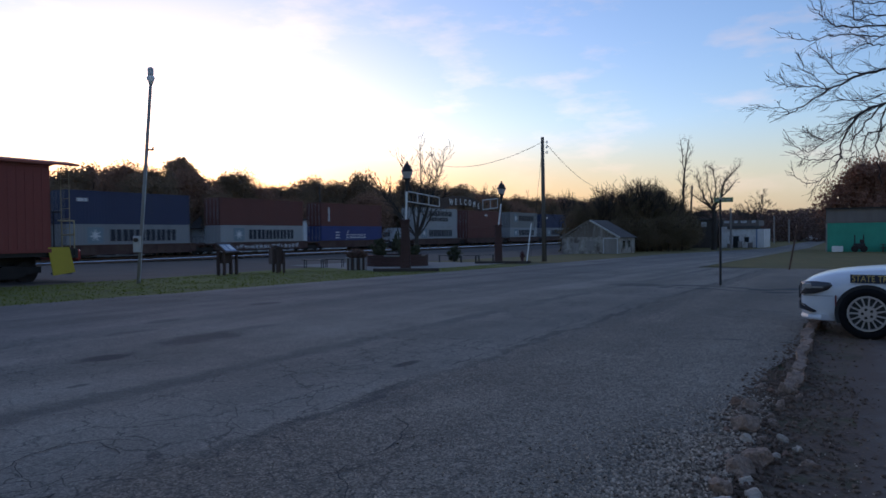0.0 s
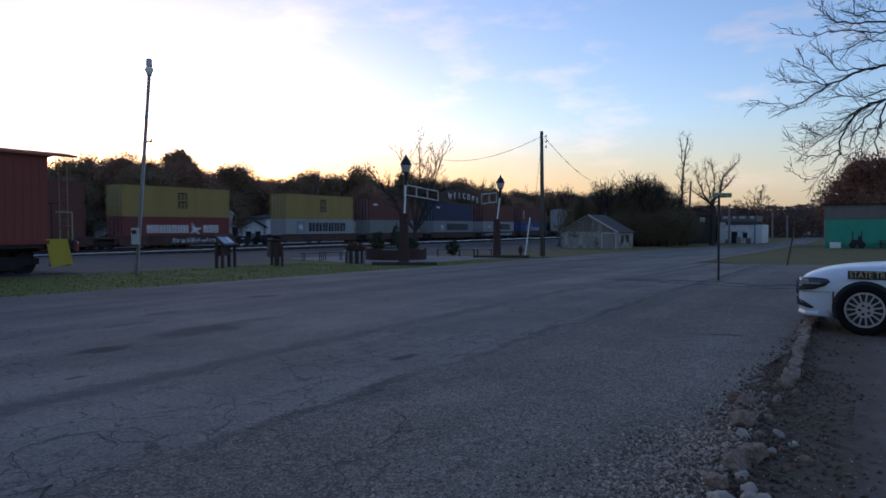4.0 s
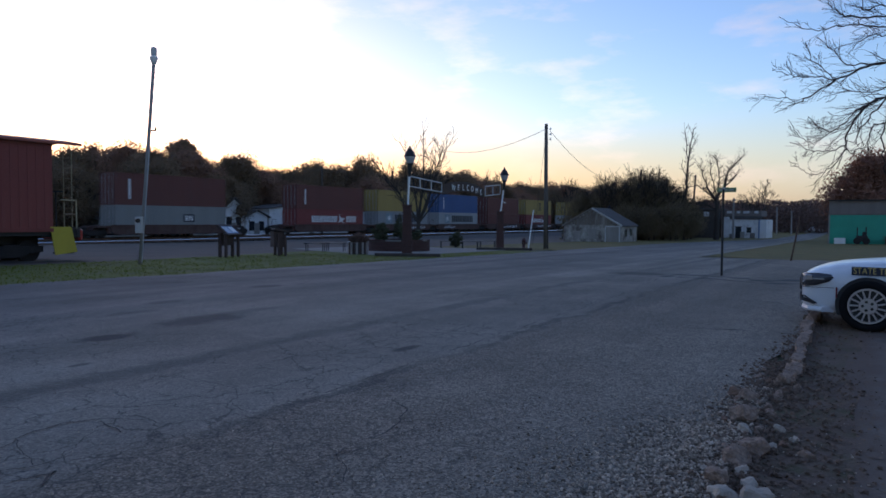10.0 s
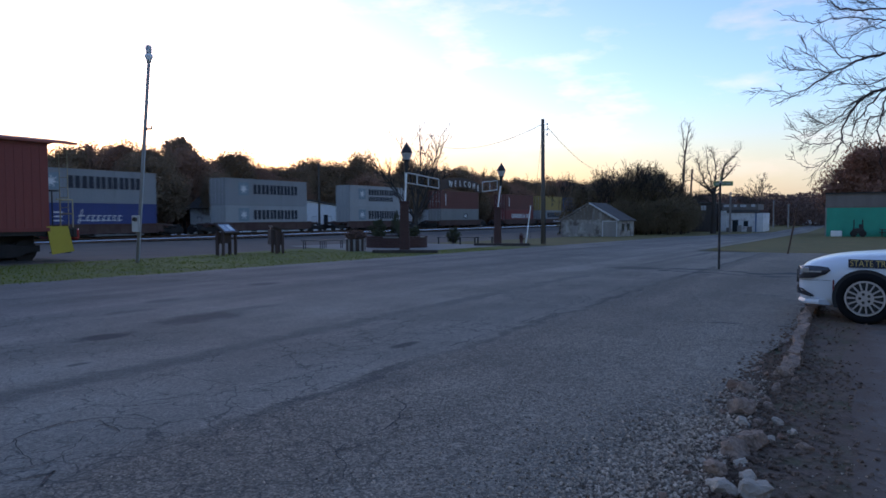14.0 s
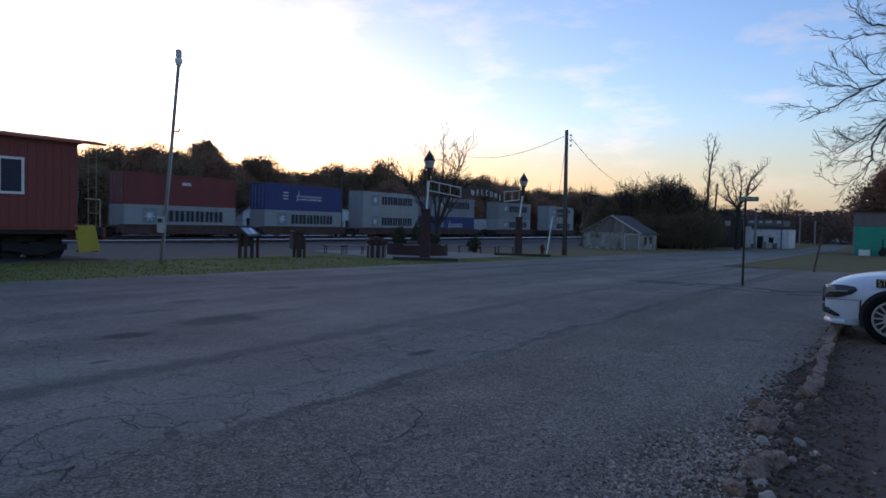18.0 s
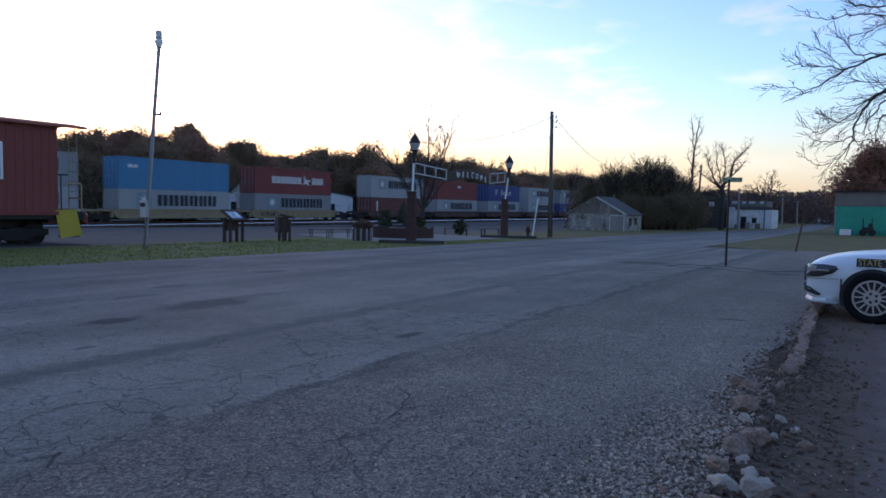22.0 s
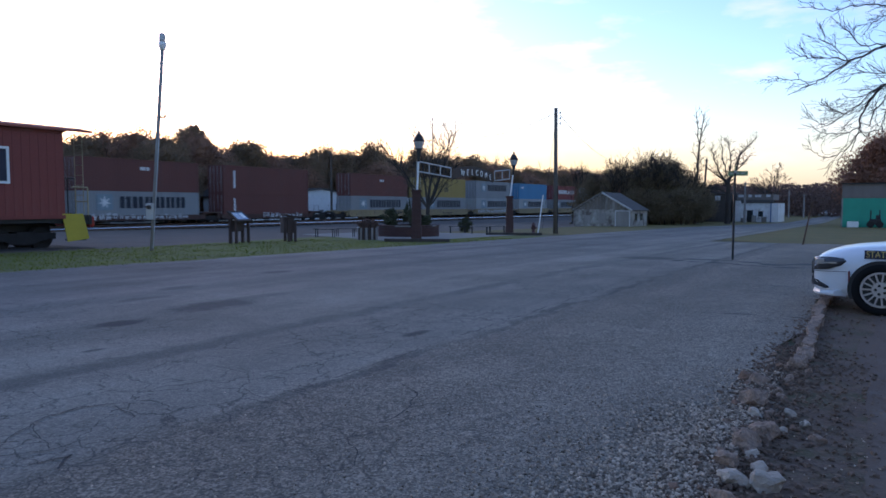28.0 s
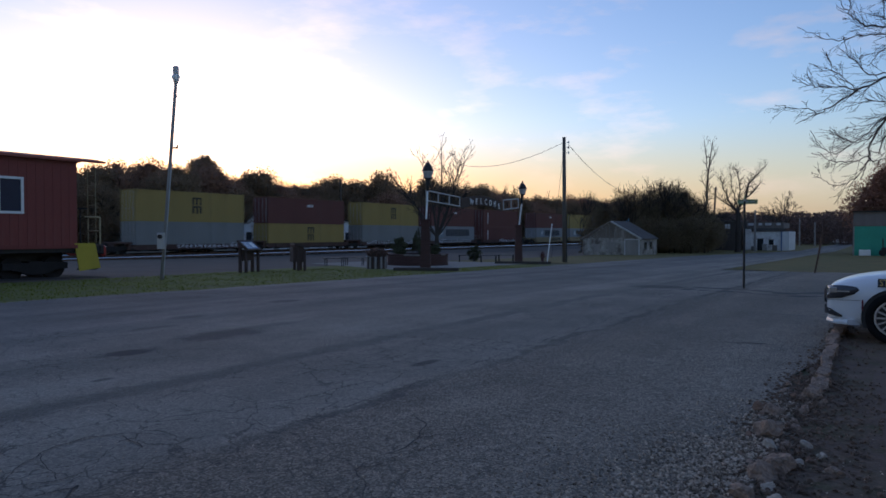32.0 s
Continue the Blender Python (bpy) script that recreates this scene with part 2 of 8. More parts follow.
    # stones lost from the coarse lane leave dark pits
    pits = calc("MULTIPLY", span(tex(60, 4, c, 0.6), 0.32, 0.40, 1.0, 0.0), calc("MULTIPLY_ADD", coarse, 0.32, 0.1))
    col = blend(pits, col, (0.035, 0.033, 0.03))
    # cracks
    warp = n.new("ShaderNodeTexNoise")
    warp.inputs["Scale"].default_value, warp.inputs["Detail"].default_value = 1.8, 6
    l.new(turned, warp.inputs["Vector"])
    bent = blend(0.3, turned, warp.outputs["Color"], "LINEAR_LIGHT")
    where = tex(0.3, 4, turned)
    worst = calc("MULTIPLY", span(p, 5.6, 6.3, 1.0, 0.3), span(axes.outputs["X"], 3.6, 6.5, 1.0, 0.4))
    broken = calc("MULTIPLY", coarse, calc("MULTIPLY", span(p, 1.6, 2.4), span(axes.outputs["X"], 3.6, 5.2, 1.0, 0.0)))
    cracks = None
    for scale, wide, lo, hi in ((1.9, 0.016, 0.34, 0.5), (3.4, 0.026, 0.46, 0.6)):
        net = n.new("ShaderNodeTexVoronoi")
        net.feature = "DISTANCE_TO_EDGE"
        net.inputs["Scale"].default_value = scale
        l.new(bent, net.inputs["Vector"])
        line = calc("MULTIPLY", span(net.outputs["Distance"], wide * 0.3, wide, 1.0, 0.0), span(calc("MULTIPLY_ADD", worst, 0.26, where), lo + 0.16, hi + 0.16))
        line = calc("MULTIPLY", line, calc("MULTIPLY_ADD", coarse, -0.75, calc("MULTIPLY_ADD", broken, 0.45, 1.0)))
        cracks = line if cracks is None else calc("MAXIMUM", cracks, line)
    col = blend(calc("MULTIPLY", cracks, 0.64), col, (0.03, 0.029, 0.028))
    l.new(col, b.inputs["Base Color"])
    height = calc("SUBTRACT", calc("MULTIPLY", cells.outputs["Distance"], calc("MULTIPLY_ADD", coarse, 0.7, 0.3)), cracks)
    bp = n.new("ShaderNodeBump")
    bp.inputs["Strength"].default_value, bp.inputs["Distance"].default_value = 0.4, 0.012
    l.new(height, bp.inputs["Height"])
    l.new(bp.outputs["Normal"], b.inputs["Normal"])
    return m


M_ASPHALT = asphalt_mat()
M_SOIL = mat("dry_soil_and_grass", (0.125, 0.12, 0.06), 0.95, vary=0.35, scale=0.35, fine=9, bump=0.5, dirt=(0.13, 0.11, 0.085), dirt_amount=0.5)
M_DIRT = mat("leaf_strewn_dirt", (0.155, 0.102, 0.072), 0.95, vary=0.5, scale=3.0, fine=40, bump=0.6, dirt=(0.105, 0.09, 0.042), dirt_amount=0.45)


def walk_mat():
    """Worn concrete with soil drifted over the edge beside the kerb strip."""
    m = mat("worn_concrete_walk", (0.195, 0.158, 0.13), 0.9, vary=0.35, scale=1.2, fine=50, bump=0.3, dirt=(0.12, 0.105, 0.09))
    n, l = m.node_tree.nodes, m.node_tree.links
    b = n["Principled BSDF"]
    old = b.inputs["Base Color"].links[0].from_socket
    c = n.new("ShaderNodeTexCoord")
    turn = n.new("ShaderNodeMapping")
    turn.inputs["Rotation"].default_value = (0, 0, radians(-HEAD))
    l.new(c.outputs["Object"], turn.inputs["Vector"])
    axes = n.new("ShaderNodeSeparateXYZ")
    l.new(turn.outputs["Vector"], axes.inputs[0])
    drift = n.new("ShaderNodeTexNoise")
    drift.inputs["Scale"].default_value, drift.inputs["Detail"].default_value, drift.inputs["Roughness"].default_value = 2.2, 9, 0.7
    l.new(c.outputs["Object"], drift.inputs["Vector"])
    reach = n.new("ShaderNodeMath")
    reach.operation = "MULTIPLY_ADD"
    reach.inputs[1].default_value = 1.1
    l.new(drift.outputs["Fac"], reach.inputs[0])
    l.new(axes.outputs["Y"], reach.inputs[2])
    edge = n.new("ShaderNodeMapRange")
    edge.interpolation_type = "SMOOTHSTEP"
    edge.inputs["From Min"].default_value, edge.inputs["From Max"].default_value = 0.15, 0.62
    l.new(reach.outputs[0], edge.inputs["Value"])
    over = n.new("ShaderNodeMix")
    over.data_type = "RGBA"
    over.inputs[7].default_value = (0.145, 0.098, 0.07, 1)
    l.new(edge.outputs["Result"], over.inputs[0])
    l.new(old, over.inputs[6])
    l.new(over.outputs[2], b.inputs["Base Color"])
    return m


M_WALK = walk_mat()
M_CONCRETE = mat("pale_concrete", (0.21, 0.195, 0.17), 0.85, vary=0.2, scale=1.5, fine=40, bump=0.25)
M_BALLAST = mat("grey_ballast", (0.085, 0.072, 0.064), 0.95, vary=0.5, scale=1.5, fine=14, bump=0.8)
M_STONE = mat("broken_limestone", (0.46, 0.38, 0.30), 0.9, vary=0.3, scale=5, fine=60, bump=0.4, rand=0.6)
M_STEEL = mat("polished_rail_steel", (0.68, 0.66, 0.62), 0.15, 1.0, vary=0.1, bump=0)
M_RUST = mat("rusty_steel", (0.10, 0.055, 0.035), 0.8, 0.2, vary=0.35, scale=2, fine=40, bump=0.2)
M_TIE = mat("creosoted_wood", (0.06, 0.048, 0.04), 0.9, vary=0.4, scale=3, fine=30, bump=0.4)
M_BARK = mat("grey_bark", (0.085, 0.07, 0.058), 0.95, vary=0.35, scale=3, fine=30, bump=0.6)
M_BARK_DARK = mat("dark_bark", (0.05, 0.042, 0.036), 0.95, vary=0.35, scale=3, fine=30, bump=0.5)
M_WOOD_GREY = mat("weathered_pole_wood", (0.27, 0.25, 0.235), 0.9, vary=0.3, scale=2, fine=30, bump=0.3, streak=True)
M_GALV = mat("galvanised_steel", (0.42, 0.43, 0.44), 0.5, 0.6, vary=0.15, scale=4, fine=40, bump=0.05)
M_BLACK = mat("black_painted_metal", (0.02, 0.02, 0.022), 0.5, 0.2, vary=0.2, scale=4, fine=50, bump=0.05)
M_RED = mat("faded_red_caboose_paint", (0.21, 0.045, 0.034), 0.65, vary=0.18, scale=1.2, fine=25, bump=0.08, dirt=(0.22, 0.07, 0.05), dirt_amount=0.15, streak=True)
M_ROOF_RED = mat("red_roof_paint", (0.34, 0.09, 0.06), 0.6, vary=0.2, scale=1.5, fine=25, bump=0.1)
M_YELLOW = mat("safety_yellow_paint", (0.46, 0.36, 0.03), 0.55, vary=0.12, scale=2, fine=30, bump=0.05)
M_WHITE = mat("white_paint", (0.75, 0.75, 0.73), 0.6, vary=0.1, scale=2, fine=40, bump=0.05, dirt=(0.5, 0.49, 0.46), dirt_amount=0.15)
M_GLASS = glass_mat("dark_window_glass")
M_BRICK = mat("dark_red_brick", (0.078, 0.037, 0.032), 0.9, vary=0.3, scale=8, fine=40, bump=0.3, rand=0.5)
M_MORTAR = mat("grey_mortar", (0.08, 0.06, 0.052), 0.95, vary=0.2, scale=8, fine=50, bump=0.3)
M_LEAF_DARK = leaf_mat("dark_evergreen_leaves", (0.20, 0.15, 0.095), (0.28, 0.19, 0.12), 0.42)
M_LEAF_BROWN = leaf_mat("late_autumn_leaves", (0.38, 0.225, 0.15), (0.27, 0.165, 0.115), 0.45)
M_LEAF_RUST = leaf_mat("rust_red_oak_leaves", (0.36, 0.19, 0.13), (0.24, 0.13, 0.09), 0.35)
M_LEAF_THICKET = leaf_mat("dull_green_thicket_leaves", (0.16, 0.135, 0.075), (0.23, 0.165, 0.11), 0.4)
M_LEAF_BUSH = leaf_mat("clipped_shrub_leaves", (0.045, 0.055, 0.03), (0.085, 0.085, 0.05))
M_TWIG = leaf_mat("bare_twigs", (0.20, 0.125, 0.10), (0.13, 0.09, 0.075), 0.3)


# ---- mesh helpers ----
def part(name, bm, material, parent=None, label="", smooth=False):
    me = bpy.data.meshes.new(name)
    bm.to_mesh(me)
    bm.free()
    if smooth:
        me.polygons.foreach_set("use_smooth", [True] * len(me.polygons))
    for one in material if isinstance(material, (list, tuple)) else [material]:
        me.materials.append(one)
    ob = new(name, me)
    if parent:
        ob.parent = parent
    if label:
        ob["label"] = label
    return ob


def share(ob, name, m, parent):
    """One more object on the mesh of ob."""
    o = new(name, ob.data)
    o.parent = parent
    o.matrix_basis = m
    return o


def thing(name, m, label, category, group="", kind=""):
    e = new(name)
    e.matrix_basis = m
    e.empty_display_size = 0.2
    return tagged(e, label, category, group, kind)


def box(bm, c, size, m=None, bevel=0.0):
    """A box by its centre and size."""
    r = bmesh.ops.create_cube(bm, size=1.0)
    vs = r["verts"]
    bmesh.ops.scale(bm, vec=size, verts=vs)
    if bevel:
        es = list({e for v in vs for e in v.link_edges})
        q = bmesh.ops.bevel(bm, geom=es, offset=bevel, segments=1, affect="EDGES", profile=0.5)
        vs = list({v for f in q["faces"] for v in f.verts} | {v for v in vs if v.is_valid})
    bmesh.ops.translate(bm, vec=c, verts=vs)
    if m is not None:
        bmesh.ops.transform(bm, matrix=m, verts=vs)
    return vs


def rod(bm, a, b, ra, rb=None, seg=8, caps=True):
    """A tapered round bar from a to b."""
    a, b = Vector(a), Vector(b)
    rb = ra if rb is None else rb
    d = (b - a)
    q = d.to_track_quat("Z", "Y").to_matrix()
    rings = []
    for c, r in ((a, ra), (b, rb)):
        rings.append([bm.verts.new(c + q @ Vector((math.cos(k * 2 * math.pi / seg) * r, math.sin(k * 2 * math.pi / seg) * r, 0))) for k in range(seg)])
    for k in range(seg):
        bm.faces.new((rings[0][k], rings[0][(k + 1) % seg], rings[1][(k + 1) % seg], rings[1][k]))
    if caps:
        bm.faces.new(rings[0][::-1])
        bm.faces.new(rings[1])
    return rings


def lathe(bm, profile, seg=16, c=(0, 0, 0)):
    """A body turned round the z axis, from (radius, height) pairs."""
    c = Vector(c)
    rings = [[bm.verts.new(c + Vector((math.cos(k * 2 * math.pi / seg) * r, math.sin(k * 2 * math.pi / seg) * r, z))) for k in range(seg)] for r, z in profile]
    for lo, hi in zip(rings, rings[1:]):
        for k in range(seg):
            bm.faces.new((lo[k], lo[(k + 1) % seg], hi[(k + 1) % seg], hi[k]))
    bm.faces.new(rings[0][::-1])
    bm.faces.new(rings[-1])


def strip(bm, s_list, left, right, z, cross=4, ragged=0.0, seed=3):
    """A sheet over the ground between two lines along the street."""
    rows = []
    for s in s_list:
        a, b = left(s), right(s)
        row = []
        for k in range(cross + 1):
            p = a + (b - a) * k / cross
            if ragged and k in (0, cross):
                p += ragged * noise.noise(Vector((s * 0.45, k * 7.0 + seed, 0))) + 0.4 * ragged * noise.noise(Vector((s * 2.3, k * 5.0 + seed, 4)))
            row.append(bm.verts.new(at(s, p, z)))
        rows.append(row)
    for lo, hi in zip(rows, rows[1:]):
        for k in range(cross):
            f = bm.faces.new((lo[k], hi[k], hi[k + 1], lo[k + 1]))
            if f.normal.z < 0:
                f.normal_flip()
    bm.normal_update()
    for f in bm.faces:
        if f.normal.z < 0:
            f.normal_flip()


def ladder_list(a, b, step0, grow=1.06):
    out_, s, d = [], a, step0
    while s < b:
        out_.append(s)
        s += d
        d *= grow
    return out_ + [b]


# ---- ground, street, verge, railway bed ----
def build_ground():
    bm = bmesh.new()
    radii = [0.0] + [1.5 * 1.13 ** k for k in range(64)]
    radii = [r for r in radii if r < 2600] + [3000]
    seg = 96
    centre = bm.verts.new((0, 0, -0.03))
    rings = []
    for r in radii[1:]:
        rings.append([bm.verts.new((r * math.sin(k * 2 * math.pi / seg), r * math.cos(k * 2 * math.pi / seg),
                                    lie(0, r * math.cos(k * 2 * math.pi / seg)) - 0.03)) for k in range(seg)])
    for k in range(seg):
        bm.faces.new((centre, rings[0][(k + 1) % seg], rings[0][k]))
    for lo, hi in zip(rings, rings[1:]):
        for k in range(seg):
            bm.faces.new((lo[k], lo[(k + 1) % seg], hi[(k + 1) % seg], hi[k]))
    for f in bm.faces:
        f.normal_update()
        if f.normal.z < 0:
            f.normal_flip()
    tagged(part("ground", bm, M_SOIL), "dry winter grass and bare soil round the street", "ground", kind="structure")


build_ground()

bm = bmesh.new()
strip(bm, ladder_list(-45, 34, 0.8, 1.01), lambda s: 16.35, lambda s: 0.75, 0.006, 10, ragged=0.35)
tagged(part("road", bm, M_ASPHALT), "cracked grey asphalt street with worn patches", "road", kind="structure")
bm = bmesh.new()
strip(bm, ladder_list(34, 260, 1.0, 1.03), lambda s: 16.4 + 0.012 * (s - 34) if s < 70 else max(12.5, 16.83 - 0.1 * (s - 70)), lambda s: 7.0 + 0.008 * (s - 34), 0.006, 6, ragged=0.3)
tagged(part("road", bm, M_ASPHALT), "asphalt street running on past the crossing", "road", kind="structure")
bm = bmesh.new()
strip(bm, ladder_list(21.5, 33.97, 0.8, 1.0), lambda s: 0.72, lambda s: -70.0, 0.006, 30)
tagged(part("road", bm, M_ASPHALT), "asphalt side street meeting the main street", "road", kind="structure")

bm = bmesh.new()
strip(bm, ladder_list(-30, 21.4, 0.5, 1.0), lambda s: 0.78, lambda s: -0.6, 0.0, 5, ragged=0.1, seed=9)
tagged(part("verge", bm, M_DIRT), "strip of leaf-strewn dirt along the broken kerb", "dirt strip", kind="structure")
bm = bmesh.new()
strip(bm, ladder_list(-30, 21.45, 0.7, 1.0), lambda s: 0.07, lambda s: -6.0, 0.004, 6, ragged=0.3, seed=44)
tagged(part("pavement", bm, M_WALK), "worn concrete pavement beside the kerb strip", "pavement", kind="structure")


def build_bed():
    bm = bmesh.new()
    base = RAIL_TOP - 0.32
    rows = []
    for s in ladder_list(-60, 330, 3.0, 1.01):
        row = []
        for p, z in ((TRACK_P - 10.5, None), (TRACK_P - 8.0, base - 0.1), (TRACK_P - 4.0, base - 0.1), (TRACK_P - 2.6, base), (TRACK_P + 7.5, base), (TRACK_P + 11.0, None)):
            q = at(s, p)
            row.append(bm.verts.new((q.x, q.y, (q.z - 0.02) if z is None else z)))
        rows.append(row)
    for lo, hi in zip(rows, rows[1:]):
        for k in range(5):
            bm.faces.new((lo[k], lo[k + 1], hi[k + 1], hi[k]))
    bm.normal_update()
    for f in bm.faces:
        if f.normal.z < 0:
            f.normal_flip()
    tagged(part("railway_bed", bm, M_BALLAST), "grey ballast bed of the railway", "ballast", kind="structure")


build_bed()


def build_track(p0, z_top, s0, s1, tie_step, label, face=None):
    t = thing("railway_track", Matrix.LocRotScale(DV * ((s0 + s1) / 2) + NV * p0 + Vector((0, 0, z_top)), Euler((0, 0, radians(HEAD))), None), label, "railway track", "railway tracks")
    half = (s1 - s0) / 2
    for y in (-0.75, 0.75):
        bm = bmesh.new()
        pts = [(-0.07, -0.17), (0.07, -0.17), (0.07, -0.155), (0.012, -0.14), (0.012, -0.045), (0.036, -0.035), (0.04, -0.01), (0.0, 0.002), (-0.045, -0.028), (-0.045, -0.04), (-0.012, -0.045), (-0.012, -0.14), (-0.07, -0.155)]
        a = [bm.verts.new((-half, y + u, v)) for u, v in pts]
        b = [bm.verts.new((half, y + u, v)) for u, v in pts]
        for k in range(len(pts)):
            f = bm.faces.new((a[k], a[(k + 1) % len(pts)], b[(k + 1) % len(pts)], b[k]))
            f.material_index = 1 if k in (6, 7) else 0
        bm.normal_update()
        bmesh.ops.recalc_face_normals(bm, faces=bm.faces)
        part("rail", bm, [M_RUST, face or M_STEEL], t, "rusty old rail" if face else "rusty rail with a polished running face")
    first = None
    count = int((s1 - s0) / tie_step)
    for k in range(count):
        x = -half + (k + 0.5) * tie_step
        if first is None:
            bm = bmesh.new()
            box(bm, (0, 0, 0), (0.23, 2.6, 0.16))
            first = part("sleeper", bm, M_TIE, t)
            first.location = (x, 0, -0.255)
        else:
            share(first, "sleeper", pose(x, random.uniform(-0.03, 0.03), -0.255), t)
    return t


build_track(TRACK_P, RAIL_TOP, -20, 280, 1.2, "main line track on dark sleepers, the train's rails polished")
build_track(52.6, RAIL_TOP - 0.12, 0, 180, 1.2, "rusty unused siding track beside the main line")

# ---- the train ----
def S0(t):
    return 14.4 * t - 0.0275 * t * t


TIMES = [0.0, 0.1] + [float(k) for k in range(1, 32)] + [31.9, 32.0]
MOVERS = []
BOX_COLOURS = {
    "grey": ((0.225, 0.235, 0.245), "light grey"), "white": ((0.30, 0.315, 0.32), "pale grey"), "yellow": ((0.30, 0.215, 0.06), "mustard yellow"),
    "brown": ((0.115, 0.035, 0.028), "dark brown-red"), "red": ((0.175, 0.035, 0.032), "brick red"), "navy": ((0.025, 0.035, 0.085), "dark navy"),
    "blue": ((0.045, 0.09, 0.22), "royal blue"), "sky": ((0.055, 0.19, 0.34), "bright blue"), "violet": ((0.035, 0.05, 0.17), "deep blue"), "ash": ((0.20, 0.205, 0.20), "dull grey")}
BOX_MATS = {k: mat("container_" + k, c, 0.6, vary=0.16, scale=0.6, fine=14, bump=0.05, dirt=tuple(v * 0.6 + 0.02 for v in c), dirt_amount=0.12, streak=True) for k, (c, w) in BOX_COLOURS.items()}
M_LOGO_NAVY = mat("navy_lettering_paint", (0.010, 0.013, 0.026), 0.6, vary=0.1, bump=0)
M_LOGO_WHITE = mat("white_lettering_paint", (0.6, 0.6, 0.6), 0.6, vary=0.1, bump=0)
M_LOGO_BLUE = mat("light_blue_emblem_paint", (0.18, 0.235, 0.27), 0.6, vary=0.1, bump=0)
M_LOGO_BLACK = mat("black_emblem_paint", (0.03, 0.028, 0.02), 0.6, vary=0.1, bump=0)
M_GRAFFITI = mat("silver_graffiti_paint", (0.50, 0.52, 0.55), 0.5, vary=0.3, scale=4, bump=0)
M_GRAFFITI_DARK = mat("black_graffiti_paint", (0.03, 0.03, 0.03), 0.5, vary=0.3, scale=4, bump=0)
M_WELL = mat("brown_well_car_paint", (0.075, 0.036, 0.030), 0.75, vary=0.3, scale=1.0, fine=20, bump=0.1, dirt=(0.09, 0.06, 0.045), dirt_amount=0.4)
M_WELL_YELLOW = mat("weathered_yellow_well_car_paint", (0.29, 0.225, 0.12), 0.75, vary=0.3, scale=1.0, fine=20, bump=0.1, dirt=(0.20, 0.15, 0.10), dirt_amount=0.4)
M_TRUCK = mat("grimy_cast_steel", (0.022, 0.019, 0.018), 0.8, 0.2, vary=0.3, scale=3, fine=30, bump=0.15)
L40, W40 = 12.19, 2.44
BOX_PARTS = {}


def corrugated(bm, x0, x1, y, z0, z1, n, depth, face):
    """A wall along x of n trapezoid folds; face -1 looks to -y."""
    d = (x1 - x0) / n
    pts = []
    for k in range(n):
        a = x0 + k * d
        pts += [(a, 0), (a + 0.28 * d, 0), (a + 0.5 * d, depth), (a + 0.78 * d, depth)]
    pts.append((x1, 0))
    lo = [bm.verts.new((x, y - face * q, z0)) for x, q in pts]
    hi = [bm.verts.new((x, y - face * q, z1)) for x, q in pts]
    for k in range(len(pts) - 1):
        f = (lo[k], lo[k + 1], hi[k + 1], hi[k])
        bm.faces.new(f if face < 0 else f[::-1])


